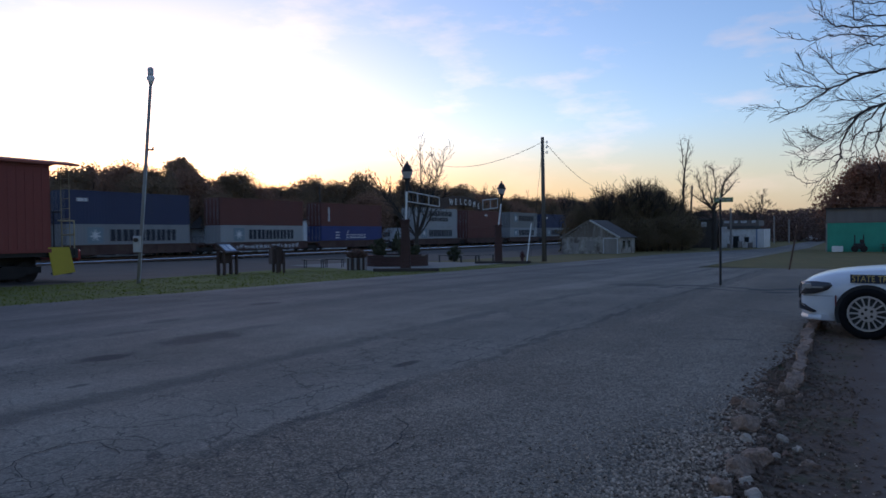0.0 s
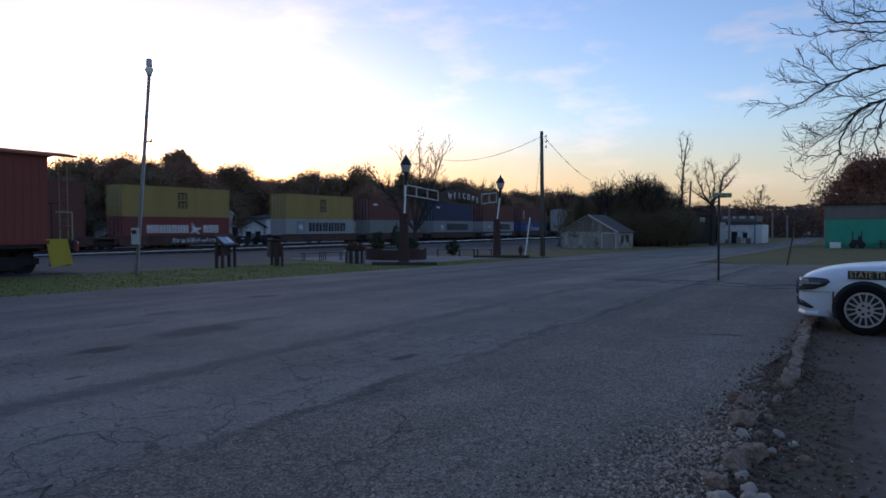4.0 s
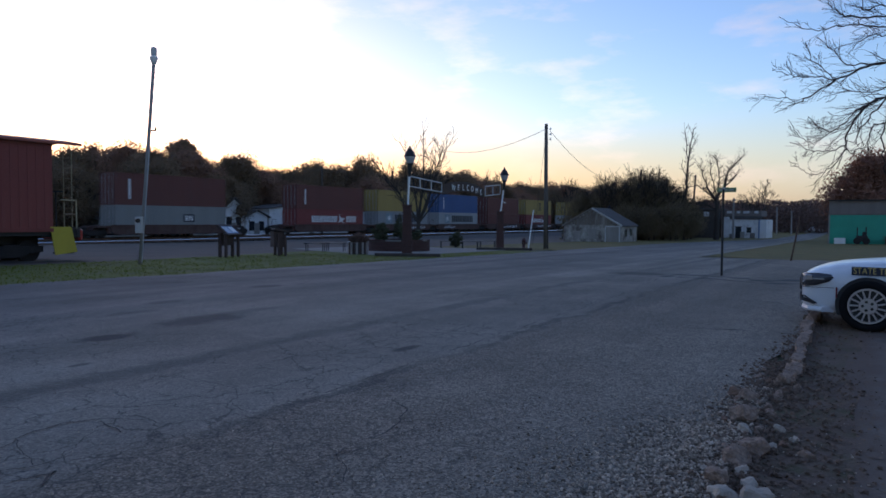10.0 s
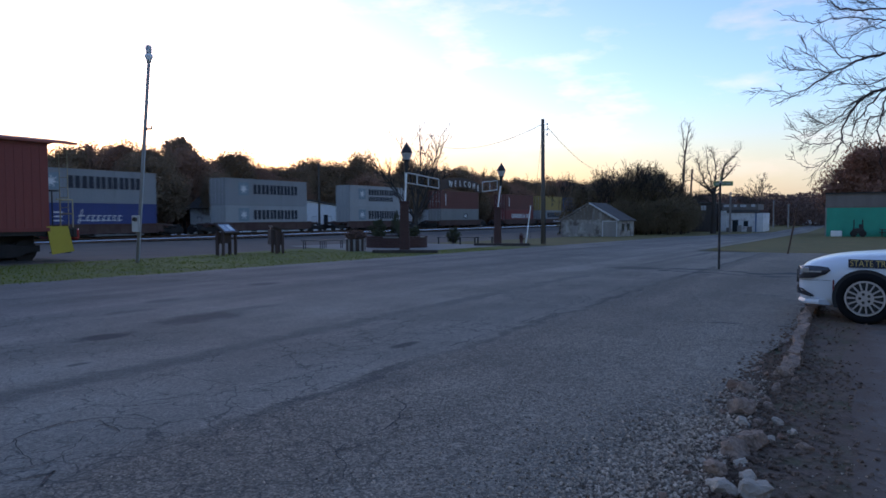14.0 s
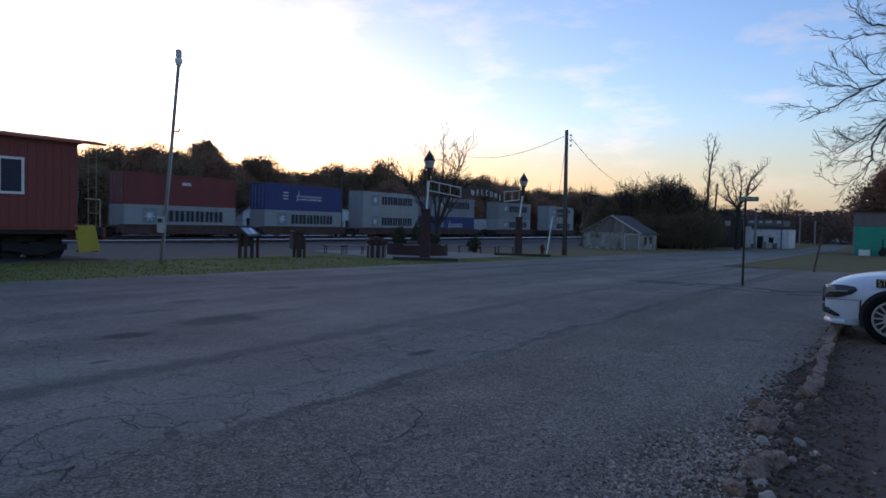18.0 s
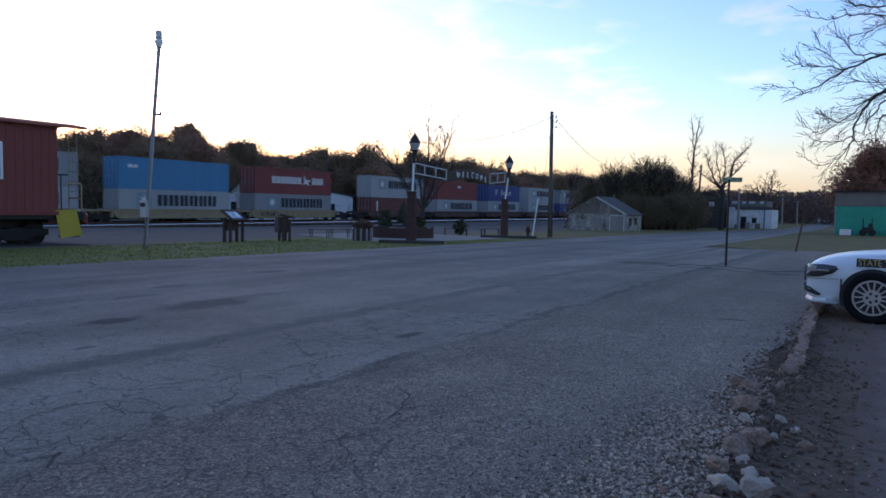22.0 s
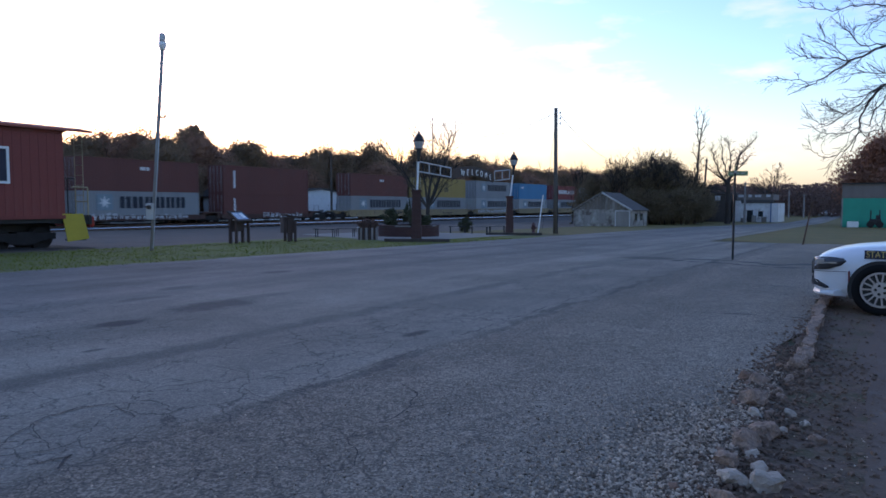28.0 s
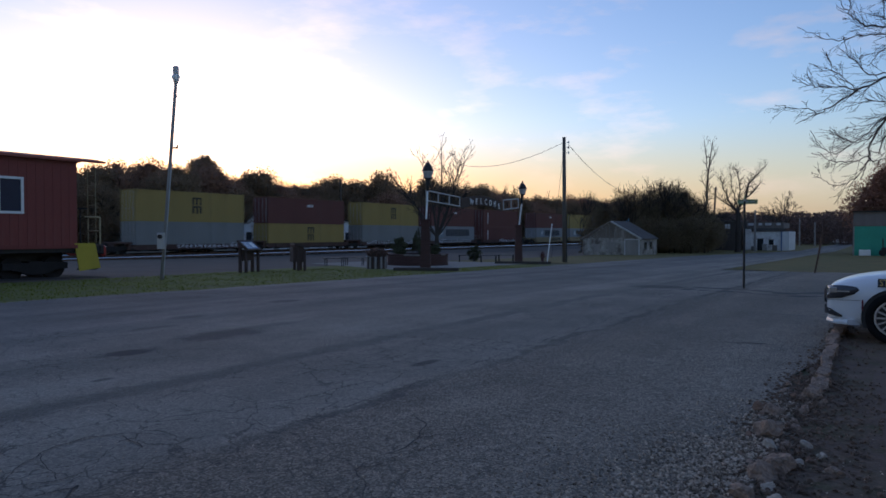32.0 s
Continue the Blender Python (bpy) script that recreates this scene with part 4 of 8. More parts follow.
def caboose():
    t = thing("caboose", along(13.7, 27.75), "old red wooden caboose with a flat roof and yellow step guards", "caboose")
    # origin at the street end of the body; x runs past it to the platform
    bm = bmesh.new()
    box(bm, (-5.1, 0, 2.82), (10.2, 2.82, 3.3))
    body = part("body", bm, M_RED, t)
    bm = bmesh.new()
    box(bm, (0, 0, 0), (0.292, 0.03, 3.3))
    plank = None
    for y in (-1.435, 1.435):
        for k in range(34):
            m = pose(-0.15 - k * 0.3, y, 2.82)
            if plank is None:
                plank = part("plank", bm, M_RED, body)
                plank.matrix_basis = m
            else:
                share(plank, "plank", m, body)
    for k in range(9):
        share(plank, "plank", pose(0.012, -1.25 + k * 0.3125, 2.82, 0, 0, 90), body)
    bm = bmesh.new()
    prof = [(-1.66, 4.46), (-1.66, 4.55), (-0.8, 4.70), (0, 4.75), (0.8, 4.70), (1.66, 4.55), (1.66, 4.46), (0.8, 4.6), (0, 4.66), (-0.8, 4.6)]
    a = [bm.verts.new((-10.9, y, z)) for y, z in prof]
    b = [bm.verts.new((1.05, y, z)) for y, z in prof]
    for k in range(len(prof)):
        bm.faces.new((a[k], a[(k + 1) % len(prof)], b[(k + 1) % len(prof)], b[k]))
    bm.faces.new(a)
    bm.faces.new(b[::-1])
    bmesh.ops.recalc_face_normals(bm, faces=bm.faces)
    part("roof", bm, M_ROOF_RED, t, "red roof overhanging the end platform")
    bm = bmesh.new()
    box(bm, (-0.1, -1.46, 4.4), (0.12, 0.04, 0.1))
    box(bm, (-5.1, -1.46, 4.41), (10.2, 0.05, 0.09))
    box(bm, (-5.1, -1.46, 1.2), (10.2, 0.05, 0.14))
    part("trim_board", bm, M_RED, t)
    for x in (-2.36, -6.4, -9.2):
        w = part_window(t, x, -1.46, 3.08)
    bm = bmesh.new()
    box(bm, (-4.6, 0, 1.1), (11.2, 2.7, 0.24))
    box(bm, (1.0, 0, 1.06), (0.16, 2.8, 0.34), bevel=0.02)
    part("underframe", bm, M_BLACK, t)
    bm = bmesh.new()
    box(bm, (0.52, 0, 1.24), (1.0, 2.8, 0.06))
    part("platform", bm, M_TIE, t)
    bm = bmesh.new()
    box(bm, (1.1, 0, 1.0), (0.2, 2.8, 0.46), bevel=0.07)
    part("end_beam", bm, M_BEAM, t, "glossy red end beam")
    bm = bmesh.new()
    box(bm, (1.45, 0, 0.85), (0.7, 0.22, 0.26), bevel=0.04)
    part("coupler", bm, M_TRUCK, t)
    # yellow step guard with treads
    bm = bmesh.new()
    pts = [(-0.12, 1.32), (0.68, 1.32), (0.9, 0.34), (0.06, 0.24)]
    a = [bm.verts.new((x, -1.47, z)) for x, z in pts]
    b = [bm.verts.new((x, -1.43, z)) for x, z in pts]
    bm.faces.new(a[::-1])
    bm.faces.new(b)
    for k in range(4):
        bm.faces.new((a[k], a[(k + 1) % 4], b[(k + 1) % 4], b[k]))
    bmesh.ops.recalc_face_normals(bm, faces=bm.faces)
    part("step_guard", bm, M_YELLOW, t, "yellow painted sheet steel step guard")
    for k in range(3):
        bm = bmesh.new()
        box(bm, (0.5 + 0.08 * k, -1.2, 0.3 + 0.33 * k), (0.6, 0.42, 0.05))
        part("step", bm, M_BLACK, t)
    # end railing, ladder and brake staff
    rails = [((0.95, -1.35, 1.27), (0.95, -1.35, 2.35)), ((0.95, -0.45, 1.27), (0.95, -0.45, 2.35)), ((0.95, 0.45, 1.27), (0.95, 0.45, 2.35)), ((0.95, 1.35, 1.27), (0.95, 1.35, 2.35)),
             ((0.95, -1.35, 2.35), (0.95, -0.45, 2.35)), ((0.95, -1.35, 1.8), (0.95, -0.45, 1.8)), ((0.95, 0.45, 2.35), (0.95, 1.35, 2.35)), ((0.95, 0.45, 1.8), (0.95, 1.35, 1.8)),
             ((0.3, -1.4, 2.35), (0.95, -1.35, 2.35))]
    for a, b in rails:
        bm = bmesh.new()
        rod(bm, a, b, 0.028, seg=8)
        part("handrail", bm, M_RAILING, t, "grimy pale handrail")
    for y in (-0.3, 0.3):
        bm = bmesh.new()
        rod(bm, (1.02, y - 0.62, 1.3), (1.02, y - 0.62, 4.35), 0.016, seg=8)
        part("ladder_rail", bm, M_RAILING, t)
    for k in range(6):
        bm = bmesh.new()
        rod(bm, (1.02, -0.92, 2.05 + 0.4 * k), (1.02, -0.32, 2.05 + 0.4 * k), 0.012, seg=6)
        part("rung", bm, M_RAILING, t)
    bm = bmesh.new()
    rod(bm, (0.9, 0.05, 1.27), (0.9, 0.05, 2.7), 0.025, seg=8)
    lathe(bm, [(0.05, 2.7), (0.3, 2.71), (0.3, 2.75), (0.05, 2.76)], 16, (0.9, 0.05, 0))
    part("brake_wheel", bm, M_BLACK, t)
    bm = bmesh.new()
    box(bm, (0.03, 0.1, 2.3), (0.04, 0.75, 1.95))
    part("end_door", bm, M_RED, t)
    # trucks
    for x in (-1.35, -8.2):
        bm = bmesh.new()
        truck_frame(bm)
        tr = part("truck", bm, M_TRUCK, t, "black cast truck with two axles")
        tr.location = (x, 0, -0.02)
        for dx in (-0.75, 0.75):
            bm = bmesh.new()
            axle(bm)
            w = part("wheelset", bm, M_TRUCK, tr)
            w.location = (dx, 0, 0.42)
    # added dark box that fills the underside where shade makes it black
    bm = bmesh.new()
    box(bm, (-4.9, 0.1, 0.62), (9.8, 0.9, 0.74), bevel=0.05)
    part("underbody_filler", bm, M_BLACK, t)
    for x in (-3.2, -4.4, -5.8):
        bm = bmesh.new()
        box(bm, (x, -0.8, 0.75), (0.8, 0.7, 0.5), bevel=0.04)
        part("underfloor_box", bm, M_BLACK, t)
    return t


# the blue reflection is put into the pane's colour, its own gloss kept weak
M_PANE = mat("pane_tinted_as_reflection", (0.022, 0.028, 0.055), 0.3, vary=0.2, scale=2, fine=20, bump=0.0, spec=0.25)


def part_window(t, x, y, z, w=0.78, h=1.24):
    bm = bmesh.new()
    for dx in (-w / 2, w / 2):
        box(bm, (x + dx, y, z), (0.09, 0.06, h))
    for dz in (-h / 2, h / 2):
        box(bm, (x, y, z + dz), (w + 0.09, 0.07, 0.09))
    fr = part("window", bm, M_WHITE, t, "white painted window frame")
    bm = bmesh.new()
    box(bm, (x, y + 0.012, z), (w - 0.09, 0.012, h - 0.09))
    part("pane", bm, M_PANE, fr)
    return fr


caboose()
# the shade under the caboose, put into a dark strip of ground
M_SHADE_STRIP = mat("shade_dark_ground", (0.036, 0.031, 0.028), 0.95, vary=0.4, scale=1.5, fine=18, bump=0.6, dirt=(0.06, 0.05, 0.042), dirt_amount=0.3)
bm = bmesh.new()
strip(bm, ladder_list(-9, 14.4, 0.6, 1.0), lambda s: 29.9, lambda s: 25.4, 0.008, 6, ragged=0.5, seed=52)
tagged(part("shade_strip", bm, M_SHADE_STRIP), "dark ground strip standing for the shade under the caboose", "cinders", kind="structure")
build_track(27.75, -0.075 + lie(*at(8, 27.75).xy), -8, 14.6, 0.62, "short rusty display track under the caboose", M_RUST)


# ---- light pole ----
def light_pole():
    b = Vector((-10.85, 23.89, -0.03))
    lean = Vector((0.66, 0.0, 7.98))
    t = thing("light_pole", Matrix.Translation(b) @ Matrix.Scale(0.94, 4), "leaning weathered wooden light pole with a meter box", "light pole")
    bm = bmesh.new()
    rod(bm, (-0.01, 0, -0.3), lean * 0.94, 0.072, 0.06, 12)
    part("pole", bm, M_WOOD_GREY, t, smooth=True)
    bm = bmesh.new()
    rod(bm, Vector((0.085, -0.05, 0.0)), Vector((0.085, -0.05, 0)) + lean * 0.55, 0.022, seg=8)
    part("conduit", bm, M_GALV, t)
    bm = bmesh.new()
    box(bm, (0.08, -0.2, 1.4), (0.26, 0.16, 0.62), bevel=0.015)
    mb = part("meter_box", bm, M_GALV, t, "grey steel meter box")
    bm = bmesh.new()
    rod(bm, (0.08, -0.28, 1.56), (0.08, -0.36, 1.56), 0.085, 0.08, 16)
    part("meter", bm, M_GLASS, mb)
    m = Matrix.Translation(lean * 0.94)
    bm = bmesh.new()
    lathe(bm, [(0.07, -0.1), (0.1, 0.0), (0.15, 0.12), (0.13, 0.2), (0.10, 0.22)], 14)
    bmesh.ops.transform(bm, matrix=m, verts=bm.verts)
    part("lamp_globe", bm, M_WHITE, t, "white glass lamp globe", True)
    bm = bmesh.new()
    lathe(bm, [(0.10, 0.22), (0.11, 0.3), (0.11, 0.5), (0.07, 0.54)], 14)
    bmesh.ops.transform(bm, matrix=m, verts=bm.verts)
    part("ballast_housing", bm, M_GALV, t)
    bm = bmesh.new()
    q = lean * 0.62
    box(bm, q + Vector((0.17, 0, 0)), (0.2, 0.06, 0.06))
    rod(bm, q + Vector((0.25, 0, -0.02)), q + Vector((0.25, 0, 0.12)), 0.035, seg=8)
    part("insulator_bracket", bm, M_BLACK, t)
    # loose wire ends
    for k, (x, z0, z1) in enumerate(((0.42, 6.9, 6.62), (0.62, 6.6, 6.15))):
        bm = bmesh.new()
        rod(bm, (x + 0.1, 0, z0), (x + 0.16, 0, (z0 + z1) / 2), 0.008, seg=5)
        rod(bm, (x + 0.16, 0, (z0 + z1) / 2), (x + 0.13, 0, z1), 0.008, seg=5)
        rod(bm, lean * 0.9, (x + 0.1, 0, z0), 0.004, seg=4)
        part("loose_wire", bm, M_BLACK, t)


light_pole()
M_PANEL = mat("printed_panel", (0.22, 0.30, 0.42), 0.35, vary=0.3, scale=6, fine=25, bump=0)
M_POST = mat("brown_painted_posts", (0.055, 0.032, 0.025), 0.7, vary=0.25, scale=4, fine=30, bump=0.1)


def info_board(x, y, turn, panel, label, slope=38):
    t = thing("information_board", Matrix.LocRotScale(Vector((x, y, lie(x, y))), Euler((0, 0, radians(turn))), None), label, "information board", "information boards")
    for dx in (-0.47, 0.47):
        bm = bmesh.new()
        box(bm, (dx, 0.12, 0.55), (0.12, 0.12, 1.1), bevel=0.012)
        part("post", bm, M_POST, t)
        bm = bmesh.new()
        box(bm, (dx, -0.18, 0.5), (0.11, 0.11, 1.0), bevel=0.012)
        part("post", bm, M_POST, t)
    tilt = Matrix.Translation((0, -0.05, 1.2)) @ Matrix.Rotation(radians(slope), 4, "X")
    bm = bmesh.new()
    for c, sz in (((0, -0.31, 0), (1.1, 0.1, 0.09)), ((0, 0.31, 0), (1.1, 0.1, 0.09)), ((-0.5, 0, 0), (0.1, 0.54, 0.09)), ((0.5, 0, 0), (0.1, 0.54, 0.09))):
        box(bm, c, sz, tilt)
    fr = part("panel_frame", bm, M_POST, t)
    bm = bmesh.new()
    box(bm, (0, 0, 0.0), (0.92, 0.54, 0.04), tilt)
    part("panel", bm, panel, fr)
    bm = bmesh.new()
    for k in range(5):
        box(bm, (-0.22, 0.18 - 0.08 * k, 0.022), (0.38 - 0.03 * (k % 3), 0.028, 0.004), tilt)
    box(bm, (0.24, 0.03, 0.022), (0.3, 0.34, 0.004), tilt)
    part("print", bm, M_WHITE, fr, "plain bars of print")
    bm = bmesh.new()
    box(bm, (0, 0.1, 0.78), (0.84, 0.16 if slope > 20 else 0.5, 0.5 if slope > 20 else 0.72))
    part("backing_board", bm, M_POST, t)
    return t


info_board(-9.65, 29.99, 74, M_PANEL, "low slanted information board with a blue-grey panel on posts")
info_board(-7.83, 31.85, 115, M_PANEL, "low slanted information board with a pale panel on brown posts", 12)


def bench(x, y, turn):
    t = thing("bench", Matrix.LocRotScale(Vector((x, y, lie(x, y) + 0.01)), Euler((0, 0, radians(turn))), None), "plain backless metal bench on the paving", "bench", "benches")
    for k in range(4):
        bm = bmesh.new()
        box(bm, (0, -0.16 + 0.107 * k, 0.46), (1.25, 0.09, 0.035))
        part("slat", bm, M_BLACK, t)
    for dx in (-0.5, 0.5):
        bm = bmesh.new()
        for dy in (-0.14, 0.14):
            rod(bm, (dx, dy, 0), (dx, dy, 0.44), 0.025, seg=8)
        rod(bm, (dx, -0.14, 0.43), (dx, 0.14, 0.43), 0.022, seg=8)
        part("leg", bm, M_BLACK, t)
    return t


for x, y, a in ((-7.2, 37.4, -12), (-6.25, 38.6, -12), (1.7, 45.0, 8), (0.25, 46.2, 8), (3.0, 47.0, 8)):
    bench(x, y, a)


def barrel_planter(x, y):
    t = thing("barrel_planter", Matrix.Translation((x, y, lie(x, y))), "slatted wooden barrel planter full of withered brown plants", "planter")
    bm = bmesh.new()
    lathe(bm, [(0.42, 0.02), (0.46, 0.56)], 20)
    part("liner", bm, M_BLACK, t)
    for k in range(20):
        a = k * 2 * math.pi / 20
        bm = bmesh.new()
        box(bm, (0.485, 0, 0.31), (0.04, 0.11, 0.62), Matrix.Rotation(a, 4, "Z"), bevel=0.008)
        part("slat", bm, M_WOOD_GREY if k % 2 else M_POST, t)
    bm = bmesh.new()
    lathe(bm, [(0.45, 0.55), (0.3, 0.6), (0.05, 0.62)], 20)
    part("soil", bm, M_DIRT, t)
    # the highlight on the left rim, added as a white plate
    bm = bmesh.new()
    box(bm, (-0.43, -0.1, 0.635), (0.16, 0.3, 0.03), bevel=0.01)
    part("rim_highlight", bm, M_WHITE, t, "white plate standing for the highlight on the rim")
    rnd_ = random.Random(41)
    bm = bmesh.new()
    for k in range(420):
        a, r_ = rnd_.uniform(0, 6.283), 0.4 * math.sqrt(rnd_.random())
        b_ = Vector((math.cos(a) * r_, math.sin(a) * r_, 0.58))
        e_ = b_ + Vector((math.cos(a) * r_ * 0.4 + rnd_.gauss(0, 0.1), math.sin(a) * r_ * 0.4 + rnd_.gauss(0, 0.1), 0.5 * (1 - (r_ / 0.5) ** 2) * rnd_.uniform(0.6, 1.1) + 0.04))
        w_ = Vector((rnd_.gauss(0, 0.02), rnd_.gauss(0, 0.02), 0.01))
        bm.faces.new([bm.verts.new(v) for v in (b_ - w_, b_ + w_, e_ + w_ * 0.6, e_ - w_ * 0.6)])
    o = part("withered_growth", bm, M_TWIG, t)
    o["kind"] = "stuff"


barrel_planter(-4.42, 34.3)


def timber(x, y, length, turn):
    bm = bmesh.new()
    box(bm, (0, 0, 0.07), (length, 0.2, 0.16), bevel=0.015)
    ob_ = part("edging_timber", bm, M_TIE)
    ob_.matrix_basis = Matrix.LocRotScale(Vector((x, y, lie(x, y))), Euler((0, 0, radians(turn))), None)
    tagged(ob_, "dark sleeper laid as edging before the paving", "timber", "edging timbers")


timber(-1.75, 31.6, 3.1, -6)
timber(3.75, 42.3, 3.5, -4)

# ---- welcome arch between two lamp pillars ----
A_FOOT, B_FOOT = Vector((-1.8, 32.25, lie(0, 32.25))), Vector((3.55, 43.15, lie(0, 43.15)))


def brick_course(parent, n, size, places):
    first = None
    for k, m in enumerate(places):
        if first is None:
            bm = bmesh.new()
            box(bm, (0, 0, 0), size)
            first = part("brick", bm, M_BRICK, parent)
            first.matrix_basis = m
        else:
            share(first, "brick", m, parent)


def lamp_pillar(foot, tall, lean, label):
    t = thing("lamp_pillar", Matrix.Translation(foot), label, "street lamp", "lamp pillars of the arch")
    bm = bmesh.new()
    a, b = 0.235, 0.165
    for z0, z1, w0, w1 in ((0.0, tall, a, b),):
        lo = [bm.verts.new((sx * w0, sy * w0, z0)) for sx, sy in ((-1, -1), (1, -1), (1, 1), (-1, 1))]
        hi = [bm.verts.new((sx * w1, sy * w1, z1)) for sx, sy in ((-1, -1), (1, -1), (1, 1), (-1, 1))]
        for k in range(4):
            bm.faces.new((lo[k], lo[(k + 1) % 4], hi[(k + 1) % 4], hi[k]))
        bm.faces.new(hi)
    shaft = part("pillar", bm, M_MORTAR, t, "tapered dark brick pillar")
    places = []
    rows = int(tall / 0.085)
    for r in range(rows):
        z = 0.04 + r * tall / rows
        w = a + (b - a) * z / tall
        for side in range(4):
            for j in (-0.5, 0.5):
                off = 0.05 if r % 2 else -0.05
                places.append(Matrix.Rotation(side * math.pi / 2, 4, "Z") @ Matrix.Translation((j * w + off * 0.6, -w - 0.004, z)))
    brick_course(shaft, len(places), (0.2, 0.02, 0.066), places[:300])
    bm = bmesh.new()
    box(bm, (0, 0, tall + 0.03), (0.48, 0.48, 0.09), bevel=0.02)
    box(bm, (0, 0, tall - 0.06), (0.41, 0.41, 0.07), bevel=0.01)
    part("cap", bm, M_BRICK, t)
    bm = bmesh.new()
    box(bm, (0, 0, 0.05), (0.8, 0.8, 0.14), bevel=0.02)
    part("plinth", bm, M_CONCRETE, t, "pale concrete footing")
    top = 5.15 if tall > 2.3 else 5.4
    bm = bmesh.new()
    rod(bm, (0.03, 0, tall), (0.03 + lean * 0.7, 0, top - 1.35), 0.05, seg=10)
    part("post", bm, M_WHITE, t, "white painted steel post")
    bm = bmesh.new()
    x = 0.03 + lean * 0.7
    rod(bm, (x, 0, top - 1.35), (x + lean * 0.2, 0, top - 0.78), 0.06, 0.11, seg=10)
    lathe(bm, [(0.08, top - 0.82), (0.17, top - 0.76), (0.17, top - 0.72)], 10, (x + lean * 0.2, 0, 0))
    part("lamp_base", bm, M_BLACK, t)
    bm = bmesh.new()
    lathe(bm, [(0.15, top - 0.74), (0.25, top - 0.48), (0.25, top - 0.4)], 8, (x + lean * 0.2, 0, 0))
    part("lantern_glass", bm, M_LANTERN, t, "clear lantern glass")
    bm = bmesh.new()
    lathe(bm, [(0.31, top - 0.4), (0.27, top - 0.33), (0.15, top - 0.1), (0.06, top + 0.0), (0.03, top + 0.12)], 8, (x + lean * 0.2, 0, 0))
    part("lantern_hood", bm, M_BLACK, t, "black pointed lantern hood")
    return t


M_LANTERN = mat("frosted_lantern_glass", (0.36, 0.37, 0.38), 0.25, vary=0.1, bump=0)
lamp_pillar(A_FOOT, 2.39, 0.1, "dark brick pillar carrying a white post and black lantern")
lamp_pillar(B_FOOT, 2.39, 0.24, "dark brick pillar with a slightly leaning black lantern")


M_ARCH = mat("weathered_white_arch_paint", (0.46, 0.45, 0.43), 0.6, vary=0.2, scale=3, fine=30, bump=0.05)


def arch():
    d = (B_FOOT - A_FOOT)
    span = Vector((d.x, d.y, 0)).length
    turn = math.degrees(math.atan2(d.y, d.x))
    t = thing("welcome_arch", Matrix.LocRotScale(Vector((A_FOOT.x, A_FOOT.y, 0)), Euler((0, 0, radians(turn))), None), "white metal welcome arch hung between two lamp pillars", "sign")
    for x0, x1, z0, z1, n in ((0.08, 3.7, 3.62, 3.14, 4), (span - 2.5, span - 0.05, 3.78, 3.2, 3)):
        droop = -0.25 if x0 < 1 else -0.25
        for z in (z0, z1):
            bm = bmesh.new()
            za, zb = (z, z + droop * 0.6) if x0 < 1 else (z + droop * 0.8, z)
            rod(bm, (x0, 0, za), (x1, 0, zb), 0.034, seg=8)
            part("rail", bm, M_ARCH, t)
        for k in range(n):
            f = k / (n - 1)
            x = x0 + (x1 - x0) * f
            s = droop * 0.6 * f if x0 < 1 else droop * 0.8 * (1 - f)
            bm = bmesh.new()
            rod(bm, (x, 0, z1 + s), (x, 0, z0 + s), 0.032, seg=8)
            part("bar", bm, M_ARCH, t)
        for k in range(n - 1):
            f = (k + 0.5) / (n - 1)
            x = x0 + (x1 - x0) * f
            s = droop * 0.6 * f if x0 < 1 else droop * 0.8 * (1 - f)
            bm = bmesh.new()
            c = Vector((x, 0, (z0 + z1) / 2 + s))
            for a in range(4):
                q = a * math.pi / 2 + 0.6
                rod(bm, c, c + Vector((math.cos(q) * 0.16, 0, math.sin(q) * 0.16)), 0.012, seg=5)
            part("ornament", bm, M_BLACK, t)
    bm = bmesh.new()
    cells, prev = 24, None
    for k in range(cells + 1):
        x = 3.9 + (span - 2.7 - 3.9) * k / cells
        z = 3.15 + 0.28 * math.sin(math.pi * k / cells)
        cur = [bm.verts.new((x, y, z + dz)) for y, dz in ((0.02, -0.27), (0.02, 0.27), (0.05, 0.27), (0.05, -0.27))]
        if prev:
            for j in range(4):
                bm.faces.new((prev[j], prev[(j + 1) % 4], cur[(j + 1) % 4], cur[j]))
        prev = cur
    bmesh.ops.recalc_face_normals(bm, faces=bm.faces)
    part("sign_board", bm, M_POST, t, "dark brown curved sign board")
    for k, ch in enumerate("WELCOME"):
        cu = bpy.data.curves.new("letter", "FONT")
        cu.body, cu.size, cu.extrude, cu.align_x = ch, 0.46, 0.012, "CENTER"
        f = (k + 0.5) / 7
        x = 4.75 + (9.25 - 4.75) * f
        z = 3.02 + 0.24 * math.sin(math.pi * (0.1 + 0.8 * f)) - 0.1 * f
        tmp = new("letter", cu)
        me = bpy.data.meshes.new_from_object(tmp)
        bpy.data.objects.remove(tmp)
        me.materials.append(M_WHITE)
        o = new("letter", me)
        o.parent = t
        o.matrix_basis = pose(x, -0.03, z, 90, -12 * (f - 0.5) * -2 * -1, 0)
    return t


arch()


